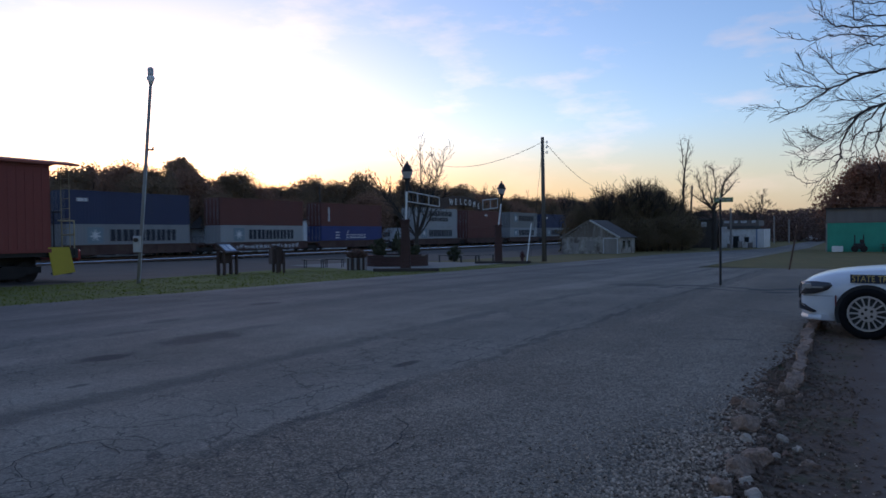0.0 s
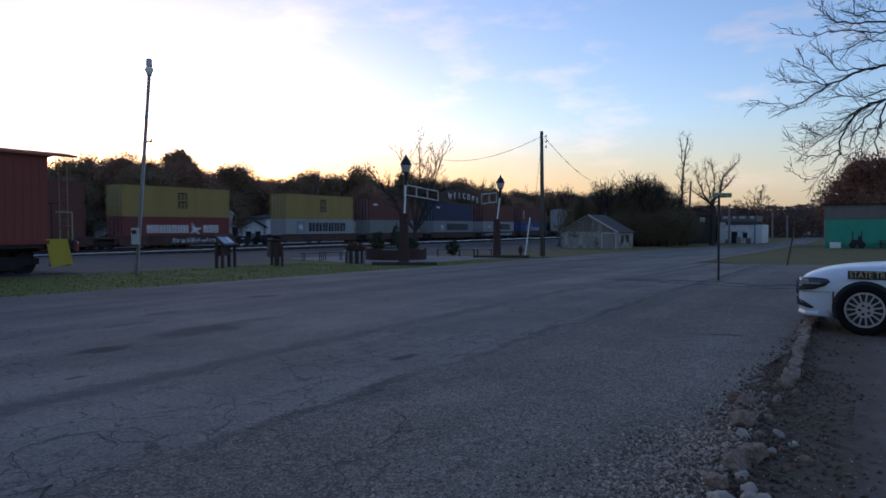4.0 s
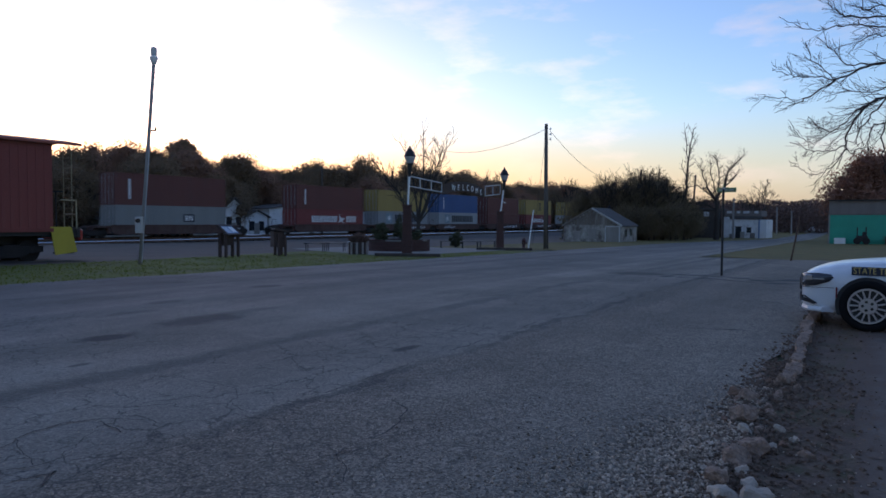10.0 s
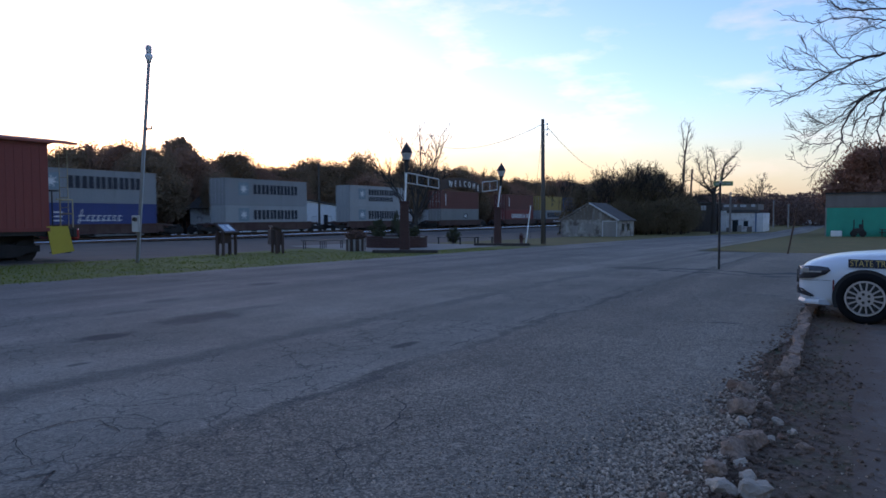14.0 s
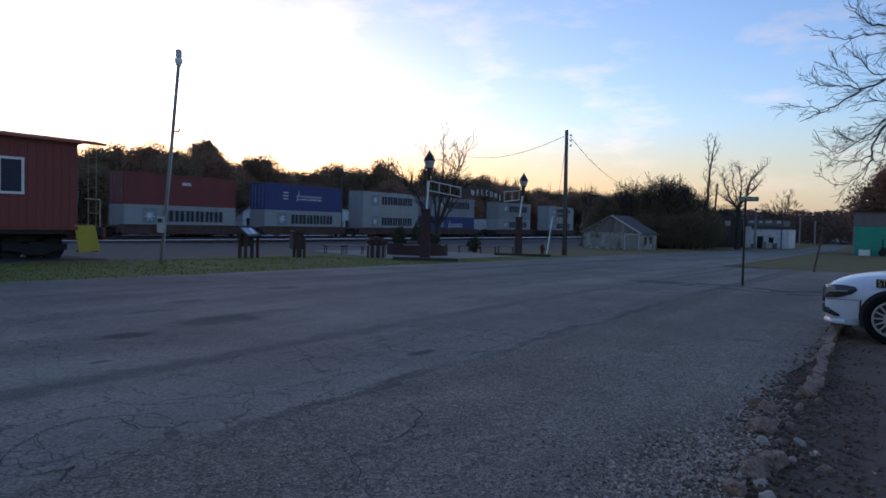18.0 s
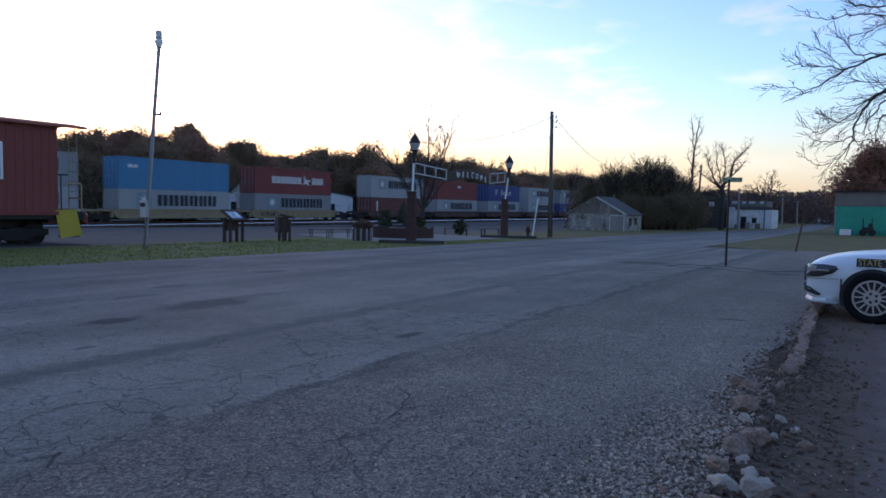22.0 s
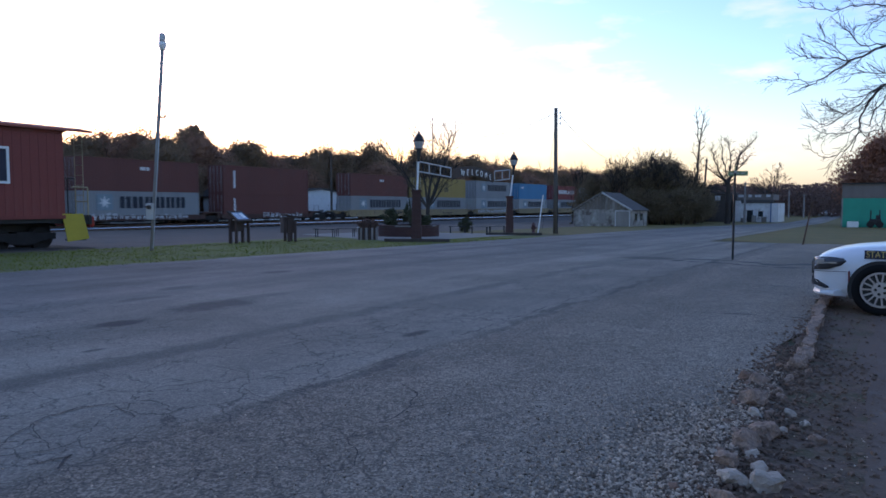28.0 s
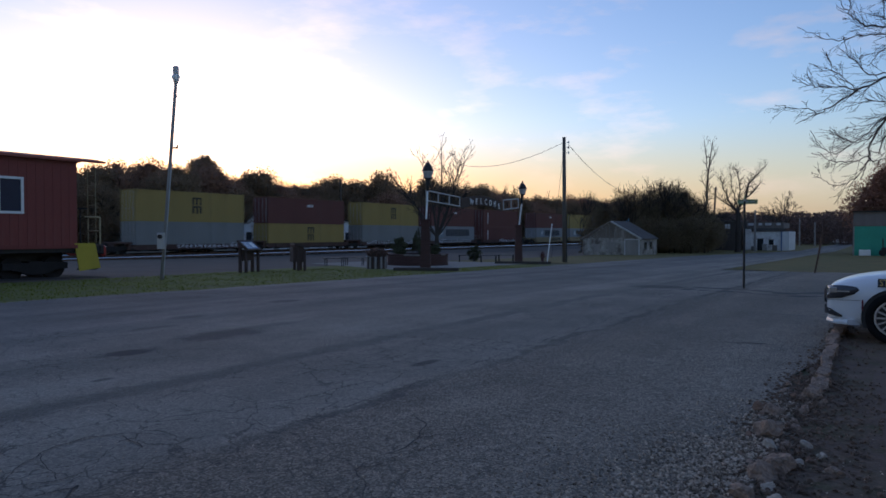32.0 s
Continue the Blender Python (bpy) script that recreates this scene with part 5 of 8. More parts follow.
def planter():
    c = Vector((-2.7, 40.0, 0))
    c.z = lie(c.x, c.y)
    t = thing("brick_planter", Matrix.Translation(c), "round dark brick planter, three coping stones pale as highlights", "planter")
    bm = bmesh.new()
    lathe(bm, [(1.78, 0), (1.78, 0.6), (1.5, 0.6), (1.5, 0.45)], 40)
    wall = part("wall", bm, M_MORTAR, t, "curved brick wall")
    places = []
    n = 46
    for r in range(6):
        for k in range(n):
            a = (k + 0.5 * (r % 2)) * 2 * math.pi / n
            places.append(Matrix.Rotation(a, 4, "Z") @ Matrix.Translation((1.785, 0, 0.05 + r * 0.092)))
    brick_course(wall, 0, (0.05, 0.225, 0.075), places)
    for k in range(24):
        a = k * 2 * math.pi / 24
        bm = bmesh.new()
        box(bm, (1.66, 0, 0.635), (0.34, 0.425, 0.07), Matrix.Rotation(a, 4, "Z"), bevel=0.008)
        # three stones are pale concrete: the highlights on the coping, put into colour
        part("coping_stone", bm, M_BRICK if k not in (17, 18, 22) else M_CONCRETE, t)
    bm = bmesh.new()
    lathe(bm, [(1.5, 0.5), (0.8, 0.56), (0.1, 0.58)], 24)
    part("soil", bm, M_DIRT, t)


planter()

# ---- surfaces beside the street ----
M_GRASS = mat("winter_green_grass", (0.112, 0.128, 0.010), 0.95, vary=0.4, scale=0.8, fine=30, bump=0.6, dirt=(0.105, 0.095, 0.03), dirt_amount=0.35)
M_LAWN = mat("faded_lawn", (0.142, 0.100, 0.016), 0.95, vary=0.5, scale=0.5, fine=9, bump=0.6, dirt=(0.100, 0.092, 0.012), dirt_amount=0.5)
M_LOT = mat("packed_grey_gravel", (0.110, 0.080, 0.060), 0.95, vary=0.35, scale=0.5, fine=10, bump=0.5, dirt=(0.085, 0.075, 0.06), dirt_amount=0.35)
M_BLADE = leaf_mat("grass_blades", (0.13, 0.165, 0.012), (0.155, 0.16, 0.016), 0.6)

bm = bmesh.new()
strip(bm, ladder_list(-30, 37, 0.7, 1.0), lambda s: 24.4 + max(0.0, s - 15.0) * 0.2, lambda s: 16.15, 0.0, 6, ragged=0.5, seed=21)
tagged(part("verge", bm, M_GRASS), "green grass verge between street and gravel", "grass", kind="structure")
bm = bmesh.new()
strip(bm, ladder_list(-30, 160, 1.5, 1.01), lambda s: 51.0, lambda s: 24.0, -0.012, 8, ragged=0.3, seed=5)
tagged(part("pavement", bm, M_LOT), "packed grey gravel beside the railway", "gravel", kind="structure")
bm = bmesh.new()
strip(bm, ladder_list(25.5, 39.5, 0.6, 1.0), lambda s: min(31.0, 19.4 + 2.2 * (s - 25.5)), lambda s: 18.9 + 0.02 * (s - 25), 0.012, 6, ragged=0.12, seed=15)
tagged(part("pavement", bm, M_CONCRETE), "pale concrete paving round the welcome arch", "paving", kind="structure")
bm = bmesh.new()
strip(bm, ladder_list(34.1, 230, 0.8, 1.02), lambda s: 6.95 + 0.008 * (s - 34) if s > 36 else 6.95 - (36 - s) * 1.5, lambda s: -60.0, 0.0, 12, ragged=0.25, seed=25)
tagged(part("lawn", bm, M_LAWN), "faded winter lawn at the street corner", "grass", kind="structure")
bm = bmesh.new()
strip(bm, ladder_list(39.5, 200, 0.9, 1.02), lambda s: 27.0, lambda s: (16.25 + 0.012 * (s - 34) if s < 70 else max(12.4, 16.7 - 0.1 * (s - 70))), 0.0, 8, ragged=0.4, seed=31)
tagged(part("verge", bm, M_LAWN), "faded grass strip along the far side of the street", "grass", kind="structure")


def blades():
    rnd = random.Random(4)
    verts, faces = [], []
    for _ in range(11000):
        s, p = rnd.uniform(0, 33), 0
        p = max(15.95 + abs(rnd.gauss(0, 0.5)), rnd.uniform(16.1, 24.6))
        if s > 25.3 and p > 18.8:
            continue
        if noise.noise(Vector((s * 0.5, p * 0.5, 3))) < -0.45:
            continue
        b = at(s, p)
        a = rnd.uniform(0, 6.283)
        h, w = rnd.uniform(0.02, 0.06), rnd.uniform(0.008, 0.02)
        dx, dy = math.cos(a) * w, math.sin(a) * w
        lx, ly = rnd.uniform(-0.05, 0.05), rnd.uniform(-0.05, 0.05)
        k = len(verts)
        verts += [(b.x - dx, b.y - dy, b.z), (b.x + dx, b.y + dy, b.z), (b.x + lx, b.y + ly, b.z + h)]
        faces.append((k, k + 1, k + 2))
    me = bpy.data.meshes.new("grass_blades")
    me.from_pydata(verts, [], faces)
    me.materials.append(M_BLADE)
    tagged(new("grass_blades", me), "short green grass blades on the verge", "grass", kind="stuff")


blades()


# ---- seams, ruts and patches of the street ----
M_TAR = mat("dark_tar_seam", (0.028, 0.026, 0.024), 0.75, vary=0.3, scale=2, fine=30, bump=0.3)


def seam(points, width, z, material, label):
    bm = bmesh.new()
    pts = []
    for (x0, y0), (x1, y1) in zip(points, points[1:]):
        n = max(2, int(math.hypot(x1 - x0, y1 - y0) / 0.06))
        pts += [(x0 + (x1 - x0) * k / n, y0 + (y1 - y0) * k / n) for k in range(n)]
    pts.append(points[-1])
    prev = None
    for k, (x, y) in enumerate(pts):
        j = min(k + 1, len(pts) - 1)
        i = max(j - 1, 0)
        d = Vector((pts[j][0] - pts[i][0], pts[j][1] - pts[i][1], 0)).normalized()
        nrm = Vector((-d.y, d.x, 0))
        off = 0.09 * noise.noise(Vector((x * 0.9, y * 0.9, 1))) + 0.06 * noise.noise(Vector((x * 3.3, y * 3.3, 2))) + 0.03 * noise.noise(Vector((x * 9, y * 9, 5)))
        w = width * max(0.08, 0.45 + 1.3 * noise.noise(Vector((x * 2.2, y * 2.2, 7))))
        c = Vector((x, y, lie(x, y) + z)) + nrm * off
        cur = (bm.verts.new(c - nrm * w), bm.verts.new(c + nrm * w))
        if prev:
            bm.faces.new((prev[0], cur[0], cur[1], prev[1]))
        prev = cur
    bm.normal_update()
    for f in bm.faces:
        if f.normal.z < 0:
            f.normal_flip()
    tagged(part("road_seam", bm, material), label, "road seam", kind="structure")


def line_of(*sp):
    """Points of the plan from pairs of along and across."""
    return [tuple((DV * s + NV * p).xy) for s, p in sp]


seam(line_of((4.3, 3.93), (6.4, 4.0), (9.0, 4.1), (13.4, 4.26), (19.1, 4.84)), 0.012, 0.0105, M_TAR, "dark open joint along the asphalt")
seam(line_of((19.1, 4.84), (20.26, 4.72), (20.2, 3.5), (19.16, 2.31), (19.79, 1.53), (20.3, 0.9)), 0.32, 0.0105, M_TAR, "dark joint where the side street meets")
seam(line_of((19.2, 4.47), (18.92, 3.27), (18.17, 2.24), (18.6, 1.2)), 0.2, 0.0125, M_TAR, "dark joint where the side street meets")
seam(line_of((13.9, 2.7), (13.85, 2.06), (13.87, 1.48), (13.7, 0.85)), 0.034, 0.0105, M_TAR, "short crack across the parking lane")
seam(line_of((9.83, 2.08), (10.0, 1.35), (10.07, 0.82)), 0.026, 0.0105, M_TAR, "short crack across the parking lane")
CRACKS = "fine branching crack in the worn asphalt"
seam(line_of((1.7, 4.35), (2.1, 4.71), (2.24, 4.83), (2.4, 4.91), (2.6, 4.91), (2.82, 4.73), (2.96, 4.5)), 0.007, 0.0125, M_TAR, CRACKS)
seam(line_of((1.91, 4.31), (2.03, 4.23), (2.23, 4.2), (2.4, 4.16), (2.54, 4.24), (2.74, 4.36), (2.82, 4.73)), 0.008, 0.0135, M_TAR, CRACKS)
seam(line_of((2.03, 4.23), (2.1, 4.46), (2.24, 4.83)), 0.006, 0.0145, M_TAR, CRACKS)
seam(line_of((2.4, 4.16), (2.36, 3.98), (2.5, 3.83)), 0.006, 0.0125, M_TAR, CRACKS)
seam(line_of((1.88, 4.11), (2.02, 4.05), (2.11, 3.99), (1.95, 3.82)), 0.007, 0.0125, M_TAR, CRACKS)
seam(line_of((2.74, 4.36), (2.89, 4.23), (2.78, 3.85)), 0.006, 0.0125, M_TAR, CRACKS)
seam(line_of((3.66, 4.31), (3.57, 3.98), (3.58, 3.68)), 0.006, 0.0135, M_TAR, CRACKS)
seam(line_of((3.88, 5.09), (4.0, 5.09), (4.01, 4.75), (4.23, 3.95)), 0.005, 0.0125, M_TAR, CRACKS)
seam(line_of((2.98, 2.88), (3.19, 2.79), (3.54, 2.84), (3.96, 2.88), (4.18, 2.7), (4.21, 2.38), (4.21, 2.09)), 0.006, 0.0105, M_TAR, CRACKS)
seam(line_of((2.45, 2.4), (2.62, 2.45), (2.87, 2.51), (3.07, 2.61), (3.19, 2.79), (3.34, 2.73), (3.7, 2.72), (3.91, 2.7)), 0.006, 0.0125, M_TAR, CRACKS)
seam(line_of((3.96, 2.88), (4.3, 3.05), (4.55, 3.45)), 0.006, 0.0125, M_TAR, CRACKS)


# ---- kerb, stones, gravel and leaves ----
def lump(bm, c, r, rnd, flat=0.75):
    """A broken stone: a ball cut by a few rough planes, then roughened."""
    q = bmesh.ops.create_icosphere(bm, subdivisions=3, radius=1.0)
    sd = rnd.uniform(0, 50)
    cuts = [(Vector((rnd.gauss(0, 1), rnd.gauss(0, 1), rnd.gauss(0, 0.8))).normalized(), rnd.uniform(0.52, 0.82)) for _ in range(9)]
    for v in q["verts"]:
        for n_, d_ in cuts:
            over = v.co.dot(n_) - d_
            if over > 0:
                v.co -= n_ * over * 0.92
        n = noise.noise(v.co * 1.3 + Vector((sd, 0, 0))) * 0.3 + noise.noise(v.co * 3.7 + Vector((sd, 5, 0))) * 0.16 + noise.noise(v.co * 9.0 + Vector((sd, 9, 0))) * 0.07
        v.co = v.co * (1 + n)
        v.co = Vector((v.co.x * r * 1.3, v.co.y * r * 1.05, v.co.z * r * flat * 1.15)) + Vector(c)
    return q["verts"]


def kerb_stones():
    rnd = random.Random(11)
    # the larger lumps: along, across, half width, then pale, brown-grey or brick-coloured
    near = [(3.82, 0.64, 0.073, 1), (4.03, 0.52, 0.058, 1), (3.85, 0.47, 0.085, 1), (4.06, 0.69, 0.08, 0), (4.28, 0.6, 0.044, 1), (4.49, 0.67, 0.095, 0), (4.69, 0.6, 0.09, 0), (4.69, 0.77, 0.036, 0), (4.86, 0.5, 0.037, 1), (5.13, 0.71, 0.058, 1)]
    far = [(5.31, 0.5, 0.045, 1), (5.14, 0.39, 0.03, 1), (4.82, 0.3, 0.045, 0), (5.45, 0.77, 0.097, 0), (6.11, 0.82, 0.075, 0), (6.19, 0.94, 0.06, 2), (6.38, 0.62, 0.049, 0), (6.91, 0.62, 0.074, 0), (7.35, 0.62, 0.05, 0), (3.45, 0.6, 0.08, 0), (3.2, 0.7, 0.07, 1)]
    lumps = near + far
    for k in range(70):
        a = rnd.uniform(3.0, 7.4)
        lumps.append((a, 0.68 + 0.02 * a - 0.05 + rnd.gauss(0, 0.13), rnd.choice((0.014, 0.018, 0.022, 0.028, 0.036)), rnd.choice((0, 0, 1, 2))))
    for s, p, r, tone in lumps:
        r *= 1.06 if tone != 1 and r > 0.05 else 1.0
        bm = bmesh.new()
        lump(bm, (0, 0, 0), r, rnd, 0.8)
        ob = part("kerb_stone", bm, (M_KERB, M_STONE, M_BROKEN_BRICK)[tone])
        ob.matrix_basis = Matrix.LocRotScale(at(s, p, r * 0.35), Euler((rnd.uniform(-0.3, 0.3), rnd.uniform(-0.3, 0.3), rnd.uniform(0, 6))), None)
        tagged(ob, ("brown-grey lump of broken concrete kerb", "rough pale limestone lump lying along the broken kerb", "rusty brown broken brick lump beside the kerb")[tone], "stone", "loose stones along the kerb")
    s, k = 7.0, 0
    while s < 17.5:
        long = rnd.uniform(0.5, 0.95)
        bm = bmesh.new()
        box(bm, (0, 0, 0.03), (long, 0.12 + rnd.uniform(-0.02, 0.02), 0.17))
        bmesh.ops.subdivide_edges(bm, edges=[e for e in bm.edges if abs(e.verts[0].co.x - e.verts[1].co.x) > 0.2], cuts=7)
        bmesh.ops.subdivide_edges(bm, edges=[e for e in bm.edges if e.calc_length() > 0.085], cuts=2, use_grid_fill=True)
        for v in bm.verts:
            q_ = v.co + Vector((k * 3.1, 0, 0))
            worn = 1 - 0.25 * (abs(v.co.x) / (long / 2)) ** 3
            v.co.y *= worn
            v.co += Vector((noise.noise(q_ * 7 + Vector((3, 0, 0))) * 0.05, noise.noise(q_ * 5) * 0.045 + noise.noise(q_ * 15 + Vector((0, 7, 0))) * 0.03, noise.noise(q_ * 4 + Vector((0, 3, 9))) * 0.05 + noise.noise(q_ * 14) * 0.03))
        ob = part("kerb", bm, M_KERB)
        p = 0.63 + 0.027 * max(0.0, s - 8.0) - 0.0006 * max(0.0, s - 8.0) ** 2
        ob.matrix_basis = Matrix.LocRotScale(at(s + long / 2, p + rnd.gauss(0, 0.012), rnd.uniform(-0.06, -0.03)), Euler((rnd.uniform(-0.12, 0.12), rnd.uniform(-0.02, 0.02), radians(HEAD) + rnd.uniform(-0.04, 0.04))), None)
        tagged(ob, "crumbling brown-grey concrete kerb length", "kerb", "broken kerb lengths")
        s += long - rnd.choice((0.0, 0.02, 0.04))
        k += 1


M_BROKEN_BRICK = mat("weathered_broken_brick", (0.25, 0.15, 0.10), 0.95, vary=0.4, scale=6, fine=45, bump=0.5, dirt=(0.17, 0.13, 0.10), dirt_amount=0.4)
M_KERB = mat("crumbling_kerb_concrete", (0.34, 0.235, 0.17), 0.95, vary=0.5, scale=6, fine=45, bump=0.7, dirt=(0.17, 0.125, 0.095), dirt_amount=0.4)


def clods():
    """Small lumps of soil and broken stone over the dirt strip."""
    rnd_ = random.Random(19)
    shape = [(1, 0, -0.2), (-0.6, 0.8, -0.25), (-0.5, -0.85, -0.2), (0.5, 0.4, 0.5), (-0.4, 0.2, 0.6), (0.1, -0.6, 0.45)]
    tri = [(0, 1, 3), (1, 4, 3), (1, 2, 4), (2, 5, 4), (2, 0, 5), (0, 3, 5), (3, 4, 5)]
    verts, faces = [], []
    for _ in range(5200):
        s = rnd_.uniform(2.2, 8.0) if rnd_.random() < 0.75 else rnd_.uniform(8, 16)
        heap = rnd_.random() < 0.72
        spill = 0.16 if 5.4 < s < 9.0 and rnd_.random() < 0.5 else 0.0
        b = at(s, rnd_.gauss(0.66 + spill, 0.1) if heap else rnd_.gauss(0.42, 0.22), rnd_.uniform(0.0, 0.03) if heap and not spill else 0.008)
        r, a = rnd_.choice((0.007, 0.01, 0.013, 0.018, 0.026)), rnd_.uniform(0, 6.283)
        c, d = math.cos(a) * r, math.sin(a) * r
        k = len(verts)
        verts += [(b.x + x * c - y * d, b.y + x * d + y * c, b.z + z * r) for x, y, z in shape]
        faces += [tuple(k + i for i in q) for q in tri]
    me = bpy.data.meshes.new("soil_clods")
    me.from_pydata(verts, [], faces)
    me.materials.append(leaf_mat("crumbled_soil", (0.22, 0.148, 0.106), (0.125, 0.085, 0.061)))
    tagged(new("soil_clods", me), "crumbled brown soil and stone chips on the dirt strip", "soil", kind="stuff")


clods()
kerb_stones()


def gravel():
    rnd = random.Random(5)
    shape = [(1, 0, -0.2), (-0.6, 0.8, -0.25), (-0.5, -0.85, -0.2), (0.5, 0.4, 0.5), (-0.4, 0.2, 0.6), (0.1, -0.6, 0.45)]
    tri = [(0, 1, 3), (1, 4, 3), (1, 2, 4), (2, 5, 4), (2, 0, 5), (0, 3, 5), (3, 4, 5)]
    verts, faces = [], []
    for _ in range(22000):
        s = rnd.uniform(1.6, 5.2) if rnd.random() < 0.93 else rnd.uniform(5.2, 6.6)
        heap = rnd.random() < 0.55
        wide = max(0.10, 0.42 - 0.07 * max(0.0, s - 3.0))
        p = 0.68 + abs(rnd.gauss(0, wide)) if heap else 0.68 + rnd.expovariate(1.0) * max(0.2, 0.95 - 0.1 * s) if rnd.random() < 0.96 else rnd.uniform(-0.2, 0.8)
        b = at(s, p, 0.008 + (rnd.uniform(0, 0.02) if heap and p < 1.0 else 0))
        r = rnd.choice((0.006, 0.008, 0.010, 0.013, 0.017)) if heap else rnd.choice((0.004, 0.005, 0.006, 0.008, 0.010))
        a = rnd.uniform(0, 6.283)
        c, d = math.cos(a) * r, math.sin(a) * r
        k = len(verts)
        verts += [(b.x + x * c - y * d, b.y + x * d + y * c, b.z + z * r) for x, y, z in shape]
        faces += [tuple(k + i for i in t) for t in tri]
    me = bpy.data.meshes.new("loose_gravel")
    me.from_pydata(verts, [], faces)
    me.materials.append(leaf_mat("mixed_gravel", (0.68, 0.54, 0.41), (0.11, 0.082, 0.06)))
    tagged(new("loose_gravel", me), "loose pale gravel washed up against the kerb", "gravel", kind="stuff")
    verts, faces = [], []
    for _ in range(2400):
        s = rnd.uniform(2, 8) if rnd.random() < 0.7 else rnd.uniform(8, 20)
        p = rnd.gauss(0.38, 0.2) if rnd.random() < 0.6 else rnd.gauss(0.05, 0.25)
        b = at(s, p, rnd.uniform(0.006, 0.014))
        a, r = rnd.uniform(0, 6.283), rnd.uniform(0.006, 0.022)
        c, d = math.cos(a) * r, math.sin(a) * r
        k = len(verts)
        verts += [(b.x + x * c - y * d, b.y + x * d + y * c, b.z + rnd.uniform(0, 0.008)) for x, y in ((1.3, 0), (0, 0.7), (-1.3, 0), (0, -0.7))]
        faces.append((k, k + 1, k + 2, k + 3))
    me = bpy.data.meshes.new("dead_leaves")
    me.from_pydata(verts, [], faces)
    me.materials.append(leaf_mat("dry_brown_leaves", (0.24, 0.155, 0.10), (0.13, 0.088, 0.062)))
    tagged(new("dead_leaves", me), "dry brown leaves scattered on the dirt strip", "leaves", kind="stuff")


gravel()


# ---- trees ----
def grow(bms, a, d, length, r, level, rnd, bend=0.25, droop=0.0, forks=(2, 3), steps=4, shrink=0.66, spread=0.7, last=3, least=0.004):
    """A bough from a along d, with side shoots; bms: the meshes of the levels."""
    bm = bms[min(level, len(bms) - 1)]
    p, d = Vector(a), Vector(d).normalized()
    r1 = r * 0.55
    for k in range(steps):
        d = (d + Vector((rnd.gauss(0, bend), rnd.gauss(0, bend), rnd.gauss(0, bend) - droop)) * 0.5).normalized()
        q = p + d * (length / steps)
        ra, rb = r + (r1 - r) * k / steps, r + (r1 - r) * (k + 1) / steps
        rod(bm, p, q, max(ra, least), max(rb, least), 7 if level == 0 else 5 if level < 2 else 3, caps=False)
        if level < last and k >= (1 if level else 2):
            for _ in range(rnd.randint(*forks) if k == steps - 1 else rnd.randint(0, 2)):
                side = d.cross(Vector((rnd.gauss(0, 1), rnd.gauss(0, 1), rnd.gauss(0, 1)))).normalized()
                grow(bms, q, d + side * spread * rnd.uniform(0.6, 1.3), length * shrink * rnd.uniform(0.7, 1.1), rb * 0.72, level + 1, rnd, bend, droop, forks, max(2, steps - 1), shrink, spread, last, least)
        p = q


def bare_tree(x, y, height, seed, label, radius=0.2, spread=0.6, share_=0.4, last=4, least=0.01, wide=1.0, bend=0.3, shrink=0.7):
    rnd = random.Random(seed)
    z = lie(x, y)
    t = thing("tree", Matrix.Translation((x, y, z)), label, "tree", "bare trees")
    bms = [bmesh.new(), bmesh.new()]
    grow(bms, (0, 0, -0.02), (0, 0, 1), share_, radius / height, 0, rnd, bend * 0.5, -0.04, (3, 4), 5, shrink, spread, last, least / height)
    top = max(v.co.z for b in bms for v in b.verts)
    for name, bm in zip(("trunk", "crown"), bms):
        for v in bm.verts:
            v.co = Vector((v.co.x * wide * height / top, v.co.y * wide * height / top, v.co.z * height / top))
        o = part(name, bm, M_BARK_DARK, t)
        if name == "crown":
            o["kind"] = "stuff"
    return t


